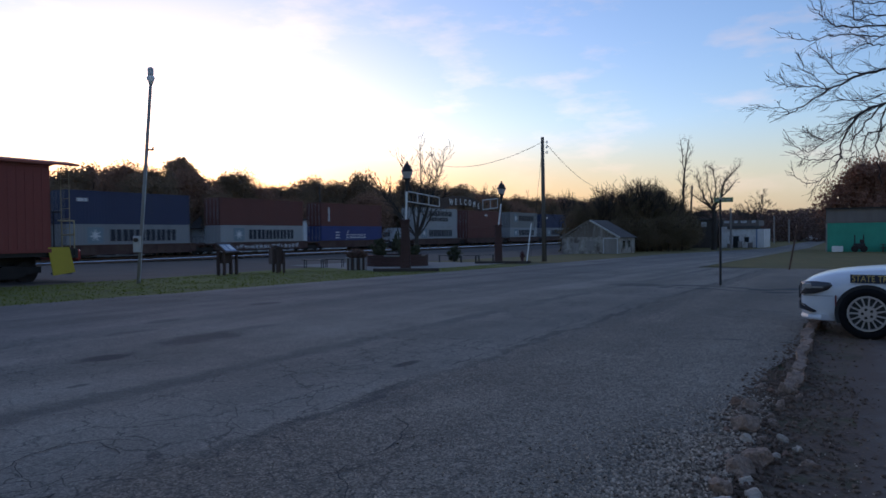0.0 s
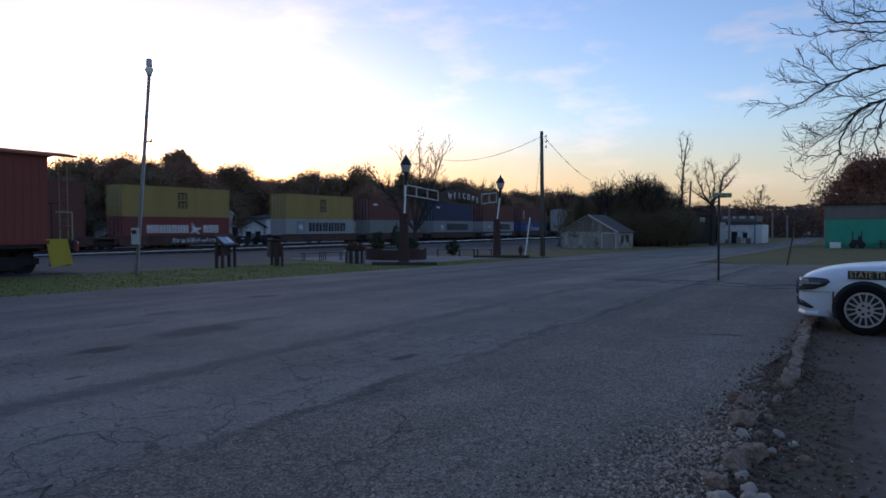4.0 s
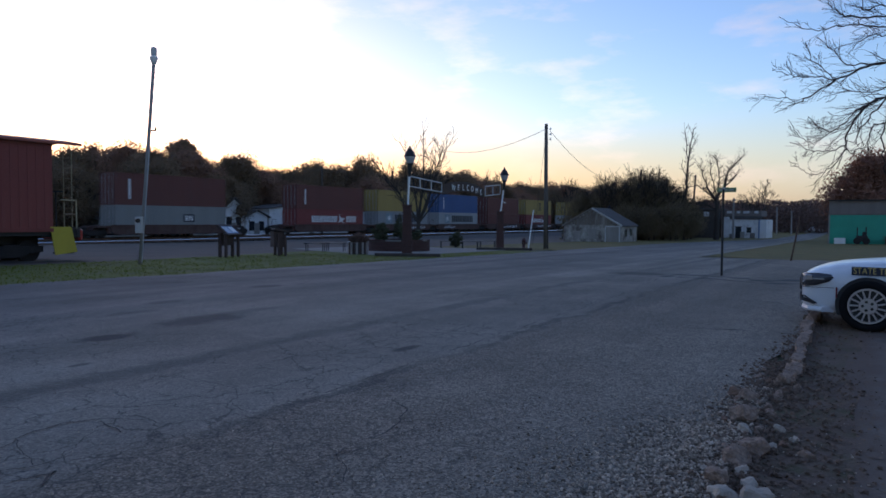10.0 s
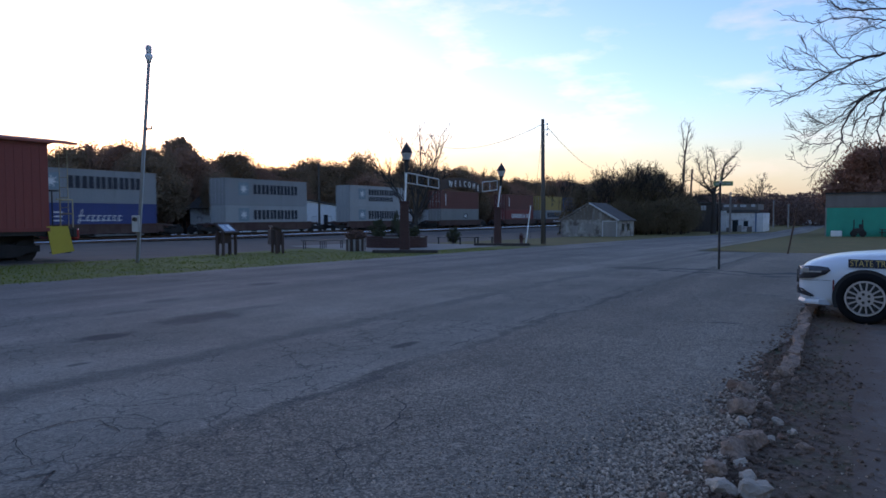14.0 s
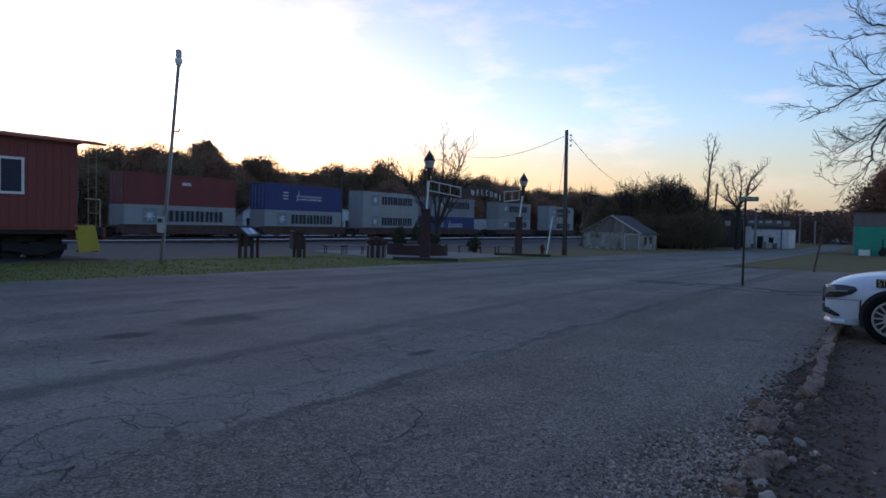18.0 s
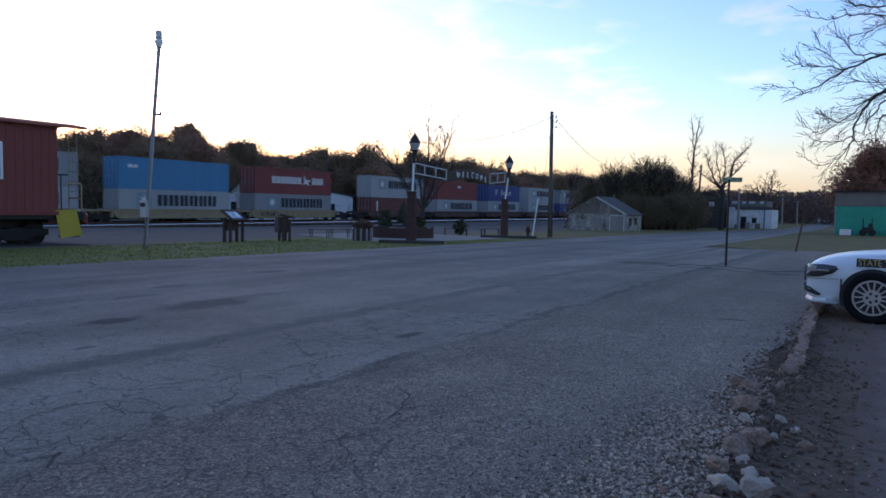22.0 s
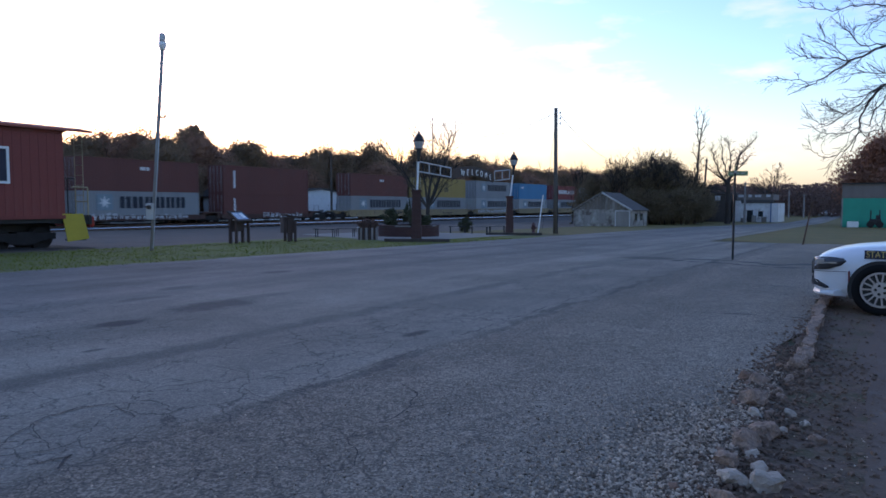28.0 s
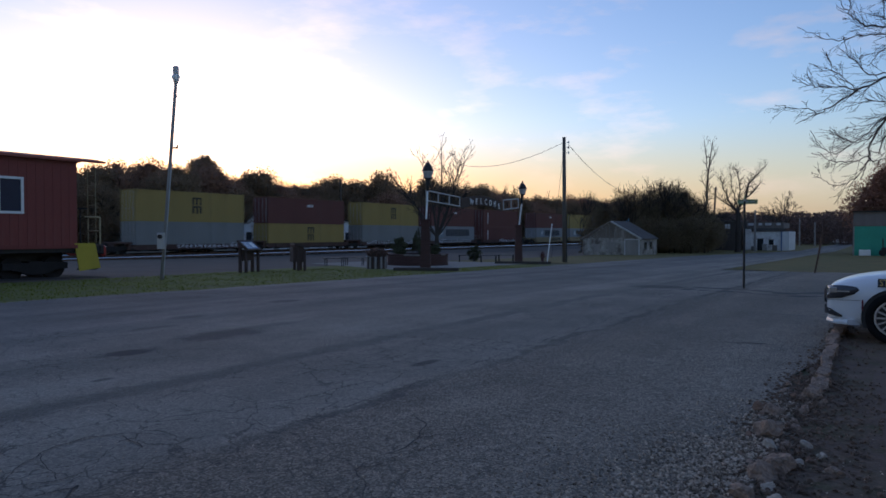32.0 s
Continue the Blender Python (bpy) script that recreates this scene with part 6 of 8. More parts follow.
def leaf_cloud(n, rx, ry, rz, cz, size, rnd, lobes=7, shell=0.45, cores=True):
    """Leaves in uneven clumps through an ellipsoid, with dense hearts: vertices and faces."""
    verts, faces = [], []
    lumps = []
    for k in range(lobes):
        h = -0.95 + 1.9 * (k + rnd.random()) / lobes
        a = k * 2.4 + rnd.uniform(-0.4, 0.4)
        w = math.sqrt(max(0.02, 1 - h * h)) * rnd.uniform(0.25, 0.75)
        lumps.append((Vector((math.cos(a) * w * rx, math.sin(a) * w * ry, cz + h * rz * 0.72)), rnd.uniform(0.28, 0.46)))
    if cores:
        for c, f in lumps + [(Vector((0, 0, cz - rz * 0.2)), 0.62)]:
            b = bmesh.new()
            bmesh.ops.create_icosphere(b, subdivisions=3, radius=1.0)
            k = len(verts)
            for v in b.verts:
                d = v.co * (0.46 + 0.3 * noise.noise(v.co * 2.3 + c * 9) + 0.25 * noise.noise(v.co * 6.0 + c * 5))
                verts.append(c + Vector((d.x * rx * f, d.y * ry * f, d.z * rz * f)))
            faces += [tuple(k + v.index for v in g.verts) for g in b.faces]
            b.free()
    for _ in range(n):
        c, f = rnd.choice(lumps)
        d = Vector((rnd.gauss(0, 1), rnd.gauss(0, 1), rnd.gauss(0, 1))).normalized() * (rnd.uniform(shell, 1.15) ** 0.8)
        p = c + Vector((d.x * rx * f, d.y * ry * f, d.z * rz * f))
        s = size * rnd.uniform(0.5, 1.3)
        u = Vector((rnd.gauss(0, 1), rnd.gauss(0, 1), rnd.gauss(0, 1))).normalized()
        v = u.cross(Vector((rnd.gauss(0, 1), rnd.gauss(0, 1), rnd.gauss(0, 1)))).normalized()
        k = len(verts)
        verts += [p + u * s, p + v * s * 0.6, p - u * s, p - v * s * 0.6]
        faces.append((k, k + 1, k + 2, k + 3))
    top = max(v.z for v in verts)
    for v in verts:
        v.z *= (cz + rz) / top
    return verts, faces


KINDS = {}


def wood_tree(x, y, h, w, kind, seed, label, low=0.3, lean=0):
    """A leafy tree h high and w wide, of one of a few shapes."""
    key = (kind, seed % 4, low)
    if key not in KINDS:
        rnd = random.Random(seed % 4 + 17 * len(kind))
        bms = [bmesh.new(), bmesh.new()]
        grow(bms, (0, 0, -0.01), (0, 0, 1), 0.5, 0.018, 0, rnd, 0.25, -0.05, (3, 4), 4, 0.66, 0.7, 3, 0.0028)
        me = []
        for name, b in zip(("trunk", "branching"), bms):
            m = bpy.data.meshes.new(name)
            b.to_mesh(m)
            b.free()
            m.materials.append(M_BARK_DARK)
            me.append((name, m))
        dense = {"dark": 26000, "brown": 24000, "rust": 22000, "pine": 9000, "bush": 1700, "thicket": 15000}[kind]
        verts, faces = leaf_cloud(dense, 0.5, 0.5, 0.5 * (1 - low), low + 0.5 * (1 - low), {"dark": 0.0115, "brown": 0.0105, "pine": 0.016, "thicket": 0.014}.get(kind, 0.0115), rnd, lobes={"dark": 18, "brown": 22, "rust": 20, "bush": 10, "pine": 17, "thicket": 30}[kind], shell=0.45 if kind not in ("pine", "thicket") else 0.1, cores=kind not in ("pine", "thicket"))
        m = bpy.data.meshes.new("crown")
        m.from_pydata([tuple(v) for v in verts], [], faces)
        m.materials.append({"dark": M_LEAF_DARK, "brown": M_LEAF_BROWN, "rust": M_LEAF_RUST, "pine": M_LEAF_DARK, "bush": M_LEAF_BUSH, "thicket": M_LEAF_THICKET}[kind])
        me.append(("crown", m))
        KINDS[key] = me
    t = thing("tree", Matrix.LocRotScale(Vector((x, y, lie(x, y) - 0.05)), Euler((0, radians(lean), seed * 2.4)), None), label, "tree", "trees behind the railway")
    for name, m in KINDS[key]:
        o = new(name, m)
        o.parent = t
        o.scale = (w * 0.8, w * 0.8, h * 0.82) if name == "branching" else (w, w, h)
        if name != "trunk":
            o["kind"] = "stuff"
    return t


# heights of the wood behind the railway, by bearing in degrees
SKYLINE = [(-34, 8.8), (-28.5, 9.6), (-26.5, 10.9), (-25.5, 11.2), (-23, 11.0), (-21.2, 11.2), (-19.2, 11.2), (-17.6, 10.9), (-15.5, 11.0), (-13, 10.5), (-11, 10.7), (-9, 10.9), (-7, 11.8), (-5.2, 10.4),
           (-3, 11.9), (0, 12.0), (2, 11.8), (4, 11.8), (6, 11.2), (8.5, 11.3), (11, 12.4), (16, 13.0)]


def skyline(b):
    for (a0, h0), (a1, h1) in zip(SKYLINE, SKYLINE[1:]):
        if a0 <= b <= a1:
            return h0 + (h1 - h0) * (b - a0) / (a1 - a0)
    return SKYLINE[0][1] if b < SKYLINE[0][0] else SKYLINE[-1][1]


rnd = random.Random(31)
for row, (p0, step, drop) in enumerate(((80, 5.0, 0.0), (88, 6.0, 0.2), (96, 8.0, 0.6), (74, 11, -3.2))):
    s = 12.0 + row
    while s < 300:
        p = p0 + rnd.uniform(-2.5, 2.5)
        q = at(s, p)
        b = math.degrees(math.atan2(q.x, q.y))
        h = (skyline(b) + 1.0 + drop) * 1.09 * rnd.uniform(0.88, 1.08)
        wood_tree(q.x, q.y, h, h * rnd.uniform(0.75, 1.05), rnd.choice(("dark", "brown", "brown", "dark", "dark")), rnd.randint(0, 40), rnd.choice(("dark evergreen tree in the wood behind the railway", "brown late-autumn tree in the wood behind the railway")), 0.12)
        s += step * rnd.uniform(0.8, 1.25) * (1 + s / 400)
for k, (s, p, h) in enumerate(((58, 83, 11.5), (66, 86, 11.0), (84, 84, 12.5), (92, 86, 13.0), (104, 85, 13.2), (116, 87, 14.6), (124, 84, 14.2), (138, 86, 15.0), (150, 85, 15.6), (165, 88, 16.2), (186, 86, 16.0), (205, 88, 16.5))):
    q = at(s, p)
    bare_tree(q.x, q.y, h, 200 + k, "bare tree standing up out of the wood behind the railway", 0.2, 0.55, share_=0.36, last=3, least=0.045, wide=0.8)
for b_, p_, h_, w_, sd_ in ((-6.8, 79, 15.2, 9.0, 1), (-3.1, 78, 15.6, 7.5, 2), (1.6, 79, 14.6, 9.0, 3), (4.4, 80, 13.4, 7.0, 0), (-12.6, 80, 11.6, 7.0, 2)):
    r_ = p_ / math.sin(radians(TURN - b_))
    wood_tree(math.sin(radians(b_)) * r_, math.cos(radians(b_)) * r_, h_, w_, "pine", sd_, "ragged dark pine at the edge of the wood", 0.3)
wood_tree(-38.2, 98.5, 14.6, 6.4, "pine", 3, "taller round-headed pine standing above the wood", 0.62)
wood_tree(-44.5, 96.0, 12.6, 4.0, "pine", 2, "thin-crowned pine standing above the wood", 0.6)


def brush(name, spots, n, size, seed, material, label, kind="stuff"):
    """Low scrub: many small leaves and twigs over a stretch, thinning upward."""
    rnd_ = random.Random(seed)
    verts, faces = [], []
    for _ in range(n):
        x, y, top = spots(rnd_)
        z = lie(x, y) + top * (rnd_.random() ** 0.9)
        s = size * rnd_.uniform(0.5, 1.4)
        u = Vector((rnd_.gauss(0, 1), rnd_.gauss(0, 1), rnd_.gauss(0, 1.3))).normalized()
        v = u.cross(Vector((rnd_.gauss(0, 1), rnd_.gauss(0, 1), rnd_.gauss(0, 1)))).normalized()
        k = len(verts)
        p_ = Vector((x, y, z))
        verts += [tuple(p_ + u * s), tuple(p_ + v * s * 0.5), tuple(p_ - u * s), tuple(p_ - v * s * 0.5)]
        faces.append((k, k + 1, k + 2, k + 3))
    me = bpy.data.meshes.new(name)
    me.from_pydata(verts, [], faces)
    me.materials.append(material)
    tagged(new(name, me), label, "scrub", kind=kind)


def behind(rnd_):
    s, p = rnd_.uniform(5, 330), rnd_.uniform(84, 112)
    q_ = at(s, p)
    return q_.x, q_.y, 8.3 + 2 * noise.noise(Vector((s * 0.06, p * 0.06, 0)))


brush("scrub", behind, 45000, 0.5, 8, M_LEAF_BROWN, "dense brown undergrowth of the wood")


def ridge(name, spots, label):
    """A long low wooded rise that closes the view behind the trees."""
    bm = bmesh.new()
    rows = []
    for k, (x, y, h) in enumerate(spots):
        out_ = Vector((x, y, 0)).normalized() * 40
        n = noise.noise(Vector((k * 0.37, 0, 0))) * 1.1 + noise.noise(Vector((k * 1.3, 3, 0))) * 0.7
        rows.append([bm.verts.new((x, y, lie(x, y) - 0.5)), bm.verts.new((x, y, h * 0.7 + n)), bm.verts.new((x + out_.x * 0.2, y + out_.y * 0.2, h + n)), bm.verts.new((x + out_.x, y + out_.y, h + n)), bm.verts.new((x + out_.x * 1.2, y + out_.y * 1.2, -2))])
    for lo, hi in zip(rows, rows[1:]):
        for k in range(4):
            bm.faces.new((lo[k], hi[k], hi[k + 1], lo[k + 1]))
    bmesh.ops.recalc_face_normals(bm, faces=bm.faces)
    tagged(part(name, bm, M_RIDGE), label, "wooded rise", kind="structure")


M_RIDGE = mat("distant_brown_wood", (0.20, 0.125, 0.085), 1.0, vary=0.3, scale=0.8, fine=6, bump=0.2)
ridge("backdrop", [((DV * s + NV * 118).x, (DV * s + NV * 118).y, 6.5) for s in range(-60, 420, 4)], "low brown wooded rise beyond the railway")
ridge("backdrop", [(math.sin(radians(a)) * 250, math.cos(radians(a)) * 250, 7.6) for a in np.arange(14, 100, 1.0)], "low brown wooded rise beyond the street")


def far_right(rnd_):
    a, r_ = radians(rnd_.uniform(16, 60)), rnd_.uniform(185, 235)
    return math.sin(a) * r_, math.cos(a) * r_, 8.2 + 1.5 * noise.noise(Vector((a * 25, r_ * 0.05, 2)))


brush("far_wood", far_right, 75000, 0.36, 9, M_TWIG, "far band of bare reddish woods beyond the street")


def near_right(rnd_):
    s = rnd_.uniform(86, 128)
    p = rnd_.uniform(24.5, 36)
    q_ = at(s, p)
    return q_.x, q_.y, 3.2 + 1.8 * noise.noise(Vector((s * 0.2, p * 0.2, 5)))


brush("scrub", near_right, 26000, 0.22, 10, M_LEAF_THICKET, "dark tangled scrub beyond the shed")
for x, y, h, w, sd in ((18.6, 91, 7.0, 5, 1), (21.3, 90, 8.6, 6, 2), (24.0, 88, 9.0, 6, 3), (26.6, 89, 9.8, 6.5, 0), (29.2, 90, 9.4, 6.0, 1), (31.8, 92, 7.6, 5.5, 2), (22.8, 85, 5.0, 5.0, 3), (25.5, 84, 4.6, 5.0, 1), (28.5, 85, 5.2, 5.5, 0), (31.3, 88, 5.2, 5.0, 3), (34.2, 95, 6.0, 5.0, 2), (36.2, 99, 5.6, 5.0, 1)):
    wood_tree(x, y, h, w, "thicket", sd, "tangled dull green thicket tree beside the shed", 0.02)
for k, (x, y, h) in enumerate(((20.3, 89, 8.6), (22.2, 87, 9.2), (23.6, 88, 8.8), (25.0, 86.5, 9.6), (26.2, 88, 10.2), (27.4, 88, 9.8), (28.6, 89, 9.9), (29.8, 87, 9.3), (31.2, 91, 8.8), (18.2, 92, 8.2), (16.6, 95, 8.8))):
    bare_tree(x, y, h, 60 + k, "bare scrub tree rising from the thicket", 0.09, 0.45, last=3, least=0.02)


def limb_tree(x, y, seed, label, limbs, twig, shoots, least):
    """A bare tree from its main limbs: lists of (across, height, radius)."""
    rnd_ = random.Random(seed)
    turn = math.atan2(-x, y)
    t = thing("tree", Matrix.LocRotScale(Vector((x, y, lie(x, y) - 0.05)), Euler((0, 0, turn)), None), label, "tree", "bare trees")
    bms = [bmesh.new(), bmesh.new()]
    for n_, pts in enumerate(limbs):
        depth = rnd_.uniform(-0.35, 0.35) if n_ else 0.0
        spots = [Vector((u, depth * max(0.0, v - pts[0][1]), v)) for u, v, r in pts]
        for k in range(len(pts) - 1):
            p_ = spots[k]
            for j_ in range(3):
                f0, f1 = j_ / 3, (j_ + 1) / 3
                q_ = spots[k].lerp(spots[k + 1], f1) + (Vector((rnd_.gauss(0, 0.07), rnd_.gauss(0, 0.07), 0)) if j_ < 2 else Vector())
                r0, r1 = pts[k][2] + (pts[k + 1][2] - pts[k][2]) * f0, pts[k][2] + (pts[k + 1][2] - pts[k][2]) * f1
                rod(bms[0 if n_ == 0 else 1], p_, q_, r0, r1, 8 if n_ == 0 else 5, False)
                if q_.z > 4.0:
                    for _ in range(shoots):
                        side = Vector((rnd_.gauss(0, 1), rnd_.gauss(0, 0.7), rnd_.uniform(0.1, 1.2))).normalized()
                        grow(bms, q_, (q_ - p_).normalized() * 0.5 + side, twig * rnd_.uniform(0.4, 1.0), max(least, r1 * 0.45), 1, rnd_, 0.25, -0.04, (1, 2), 3, 0.62, 0.6, 3, least)
                p_ = q_
    for name, bm_ in zip(("trunk", "crown"), bms):
        o = part(name, bm_, M_BARK_DARK, t)
        if name == "crown":
            o["kind"] = "stuff"


limb_tree(33.6, 94.5, 6, "tall thin bare tree beyond the street", [[(0, 0, 0.24), (0.05, 6, 0.18), (0.3, 10, 0.13), (0.6, 13, 0.07), (0.95, 15.4, 0.04)], [(0.3, 10.4, 0.08), (0.15, 13, 0.06), (-0.15, 15.2, 0.035)],
                                                              [(0.2, 8.5, 0.05), (-0.5, 10.5, 0.035)], [(0.5, 12, 0.05), (1.2, 13.8, 0.03)], [(0.2, 7.6, 0.04), (0.7, 9.0, 0.025)]], 0.8, 3, 0.0105)
limb_tree(37.5, 93, 8, "spreading bare tree with a thick trunk beyond the street", [[(0, 0, 0.42), (0, 3, 0.34), (0, 5.7, 0.27)], [(0, 5.7, 0.2), (1.0, 7.4, 0.15), (1.3, 9.4, 0.11), (2.1, 10.4, 0.07), (3.3, 11.6, 0.03)], [(1.0, 7.4, 0.1), (2.4, 9.0, 0.07)],
                                                                              [(0.1, 5.7, 0.13), (0.3, 8.5, 0.08), (0.0, 10.4, 0.05), (-0.2, 11.2, 0.035)], [(-0.1, 5.8, 0.14), (-1.3, 7.4, 0.09), (-1.9, 9.3, 0.06), (-2.2, 10.2, 0.035)],
                                                                              [(0, 5.5, 0.12), (-1.3, 6.6, 0.08), (-2.7, 7.8, 0.045)], [(-0.15, 4.3, 0.1), (-1.5, 4.9, 0.07), (-2.9, 4.9, 0.04)], [(0, 6.2, 0.1), (-0.8, 8.8, 0.06), (-1.0, 11.0, 0.03)]], 1.0, 5, 0.0095)
bare_tree(62, 130, 11.0, 12, "bare tree far down the street", 0.2, 0.6, share_=0.36, least=0.018)
bare_tree(57, 150, 9.0, 14, "bare tree far down the street", 0.16, 0.6, share_=0.36, least=0.018)
wood_tree(52.2, 82, 12.2, 13.0, "rust", 2, "oak with rust-brown leaves behind the green building", 0.12)
wood_tree(59.5, 80, 11.6, 13, "rust", 1, "oak with rust-brown leaves behind the green building", 0.12)


def young_tree():
    rnd_ = random.Random(12)
    t = thing("tree", Matrix.Translation((-1.7, 42.5, lie(0, 42.5))), "young bare tree with rising stems beside the welcome arch", "tree", "bare trees")
    bms = [bmesh.new(), bmesh.new()]
    rod(bms[0], (0, 0, -0.05), (0.05, 0, 1.9), 0.15, 0.12, 9, False)
    for dx, dy, length, r in ((0.2, 0.1, 5.2, 0.09), (0.34, 0.0, 5.0, 0.08), (-0.2, 0.05, 4.9, 0.08), (0.5, -0.1, 4.8, 0.07), (-0.62, 0.1, 4.2, 0.065), (0.05, 0.4, 4.6, 0.06), (0.95, 0.1, 3.4, 0.06), (-1.15, -0.1, 3.4, 0.06)):
        p_, d_ = Vector((0.05, 0, 1.7)), Vector((dx, dy, 1)).normalized()
        n_ = 11
        for k in range(n_):
            d_ = (d_ + Vector((rnd_.gauss(0, 0.07) + dx * 0.02, rnd_.gauss(0, 0.07), 0.05))).normalized()
            q_ = p_ + d_ * length / n_
            r0, r1 = r * (1 - 0.85 * k / n_), r * (1 - 0.85 * (k + 1) / n_)
            rod(bms[1], p_, q_, max(r0, 0.030), max(r1, 0.025), 5, False)
            if k > 1:
                for _ in range(2):
                    side = Vector((rnd_.gauss(0, 1), rnd_.gauss(0, 1), 0.7)).normalized()
                    grow(bms, q_, d_ * 0.8 + side * 0.8, length * rnd_.uniform(0.12, 0.28) * (1.2 - 0.5 * k / n_), max(0.015, r1 * 0.45), 1, rnd_, 0.2, -0.03, (1, 2), 3, 0.6, 0.6, 3, 0.011)
            p_ = q_
    for name, bm_ in zip(("trunk", "crown"), bms):
        o = part(name, bm_, M_BARK_DARK, t)
        if name == "crown":
            o["kind"] = "stuff"


young_tree()


def shrub(x, y, w, h, seed, z=0.0, cone=False):
    rnd_ = random.Random(seed)
    t = thing("shrub", Matrix.Translation((x, y, lie(x, y) + z)), "clipped round dark green shrub", "shrub", "shrubs by the arch")
    verts, faces = leaf_cloud(900, w / 2, w / 2, h / 2, h / 2, 0.06, rnd_, 9, 0.3)
    if cone:
        verts = [Vector((v.x * (1.15 - v.z / h), v.y * (1.15 - v.z / h), v.z)) for v in verts]
    me = bpy.data.meshes.new("foliage")
    me.from_pydata([tuple(v) for v in verts], [], faces)
    me.materials.append(M_LEAF_BUSH)
    o = new("foliage", me)
    o.parent = t
    bm = bmesh.new()
    for k in range(5):
        a = k * 1.3
        rod(bm, (0, 0, -0.05), (math.cos(a) * w * 0.2, math.sin(a) * w * 0.2, h * 0.6), 0.02, 0.008, 5)
    part("stem", bm, M_BARK_DARK, t)["kind"] = "stuff"


shrub(-3.85, 40.3, 1.25, 1.25, 1, 0.5)
shrub(-2.75, 40.6, 1.4, 1.8, 2, 0.5, True)
shrub(-1.7, 40.3, 0.95, 0.8, 3, 0.5)
shrub(-3.6, 39.1, 0.75, 0.5, 6, 0.55)
shrub(0.78, 46.6, 1.2, 1.25, 4)


def overhanging_tree():
    rnd_ = random.Random(77)
    x, y = 12.6, 13.9
    t = thing("tree", Matrix.Translation((x, y, 0)), "large bare tree whose drooping boughs hang over the kerb", "tree", "bare trees")
    bms = [bmesh.new(), bmesh.new(), bmesh.new()]
    rod(bms[0], (0, 0, -0.1), (0.1, 0, 1.2), 0.34, 0.27, 12, False)
    rod(bms[0], (0.1, 0, 1.2), (0, 0.1, 4.0), 0.27, 0.2, 12, False)
    rod(bms[0], (0, 0.1, 4.0), (0.3, 0.2, 8.5), 0.2, 0.08, 10, False)

    def limb(r, tip, twigs, *pts):
        """A bough of radius r through pts, thinning to tip, with side twigs."""
        p_ = Vector(pts[0])
        n = len(pts) - 1
        for k in range(n):
            a, b = Vector(pts[k]), Vector(pts[k + 1])
            before = a - (Vector(pts[k - 1]) if k else a - (b - a))
            after = (Vector(pts[k + 2]) if k + 2 <= n else b + (b - a)) - b
            for j in range(5):
                u = (j + 1) / 5
                # a smooth bend through the points, with small kinks at the buds
                q_ = a.lerp(b, u) + (before - (b - a)) * (u * (1 - u) * (1 - u) * 0.5) - (after - (b - a)) * (u * u * (1 - u) * 0.5)
                q_ += Vector((rnd_.gauss(0, 0.012), rnd_.gauss(0, 0.03), rnd_.gauss(0, 0.012)))
                f = (k + u) / n
                r0, r1 = r + (tip - r) * (k + j / 5) / n, r + (tip - r) * f
                rod(bms[1], p_, q_, r0, r1, 6, False)
                d = (q_ - p_).normalized()
                for _ in range(rnd_.choice((0, 1, 1, 2, 2)) if f < 0.82 and rnd_.random() < twigs + 0.2 else 0):
                    side = Vector((rnd_.gauss(0, 0.35), rnd_.gauss(0, 0.5), rnd_.gauss(0.1, 0.6)))
                    grow(bms, q_, d * 1.1 + side * 0.8, rnd_.uniform(0.16, 0.5) * (1.2 - 0.85 * f), max(0.0042, r1 * 0.35), 2, rnd_, 0.16, -0.035, (1, 2), 5, 0.6, 0.5, 3, 0.0028)
                p_ = q_
    limb(0.062, 0.026, 0.2, (0, 0, 4.3), (-1.6, -0.5, 4.85), (-3.2, -1.0, 4.75), (-4.28, -1.3, 4.51))
    limb(0.026, 0.005, 0.75, (-4.28, -1.3, 4.51), (-4.78, -1.3, 4.39), (-5.36, -1.3, 4.14), (-5.83, -1.3, 3.86), (-6.06, -1.3, 3.71), (-6.51, -1.3, 3.54))
    limb(0.011, 0.0045, 0.7, (-5.36, -1.3, 4.14), (-5.68, -1.3, 4.2), (-6.05, -1.3, 4.19), (-6.37, -1.3, 4.28), (-6.55, -1.3, 4.31))
    limb(0.008, 0.004, 0.4, (-6.06, -1.3, 3.71), (-6.31, -1.3, 3.8), (-6.63, -1.3, 3.81), (-6.86, -1.3, 3.87))
    limb(0.014, 0.0045, 0.8, (-4.35, -1.1, 4.49), (-5.04, -1.1, 4.48), (-5.31, -1.1, 4.72), (-5.63, -1.1, 4.95))
    limb(0.009, 0.0042, 0.6, (-5.36, -1.3, 4.14), (-5.68, -1.4, 4.34), (-5.9, -1.4, 4.54), (-5.93, -1.4, 4.88))
    limb(0.055, 0.02, 0.2, (0, 0.1, 5.2), (-1.5, -0.2, 5.75), (-3.0, -0.5, 5.6), (-3.9, -0.7, 5.49))
    limb(0.02, 0.005, 0.8, (-3.9, -0.7, 5.49), (-4.54, -0.7, 5.48), (-4.93, -0.7, 5.52), (-5.21, -0.7, 5.73), (-5.43, -0.7, 6.0))
    limb(0.017, 0.004, 0.8, (-3.5, -0.6, 5.55), (-4.0, -0.7, 5.27), (-4.54, -0.7, 5.32), (-4.98, -0.7, 5.3), (-5.42, -0.7, 5.22), (-5.86, -0.7, 5.32), (-6.18, -0.7, 5.48))
    limb(0.05, 0.016, 0.3, (0.1, 0.1, 5.9), (-1.8, -0.2, 6.3), (-3.0, -0.4, 6.0), (-3.77, -0.5, 5.76))
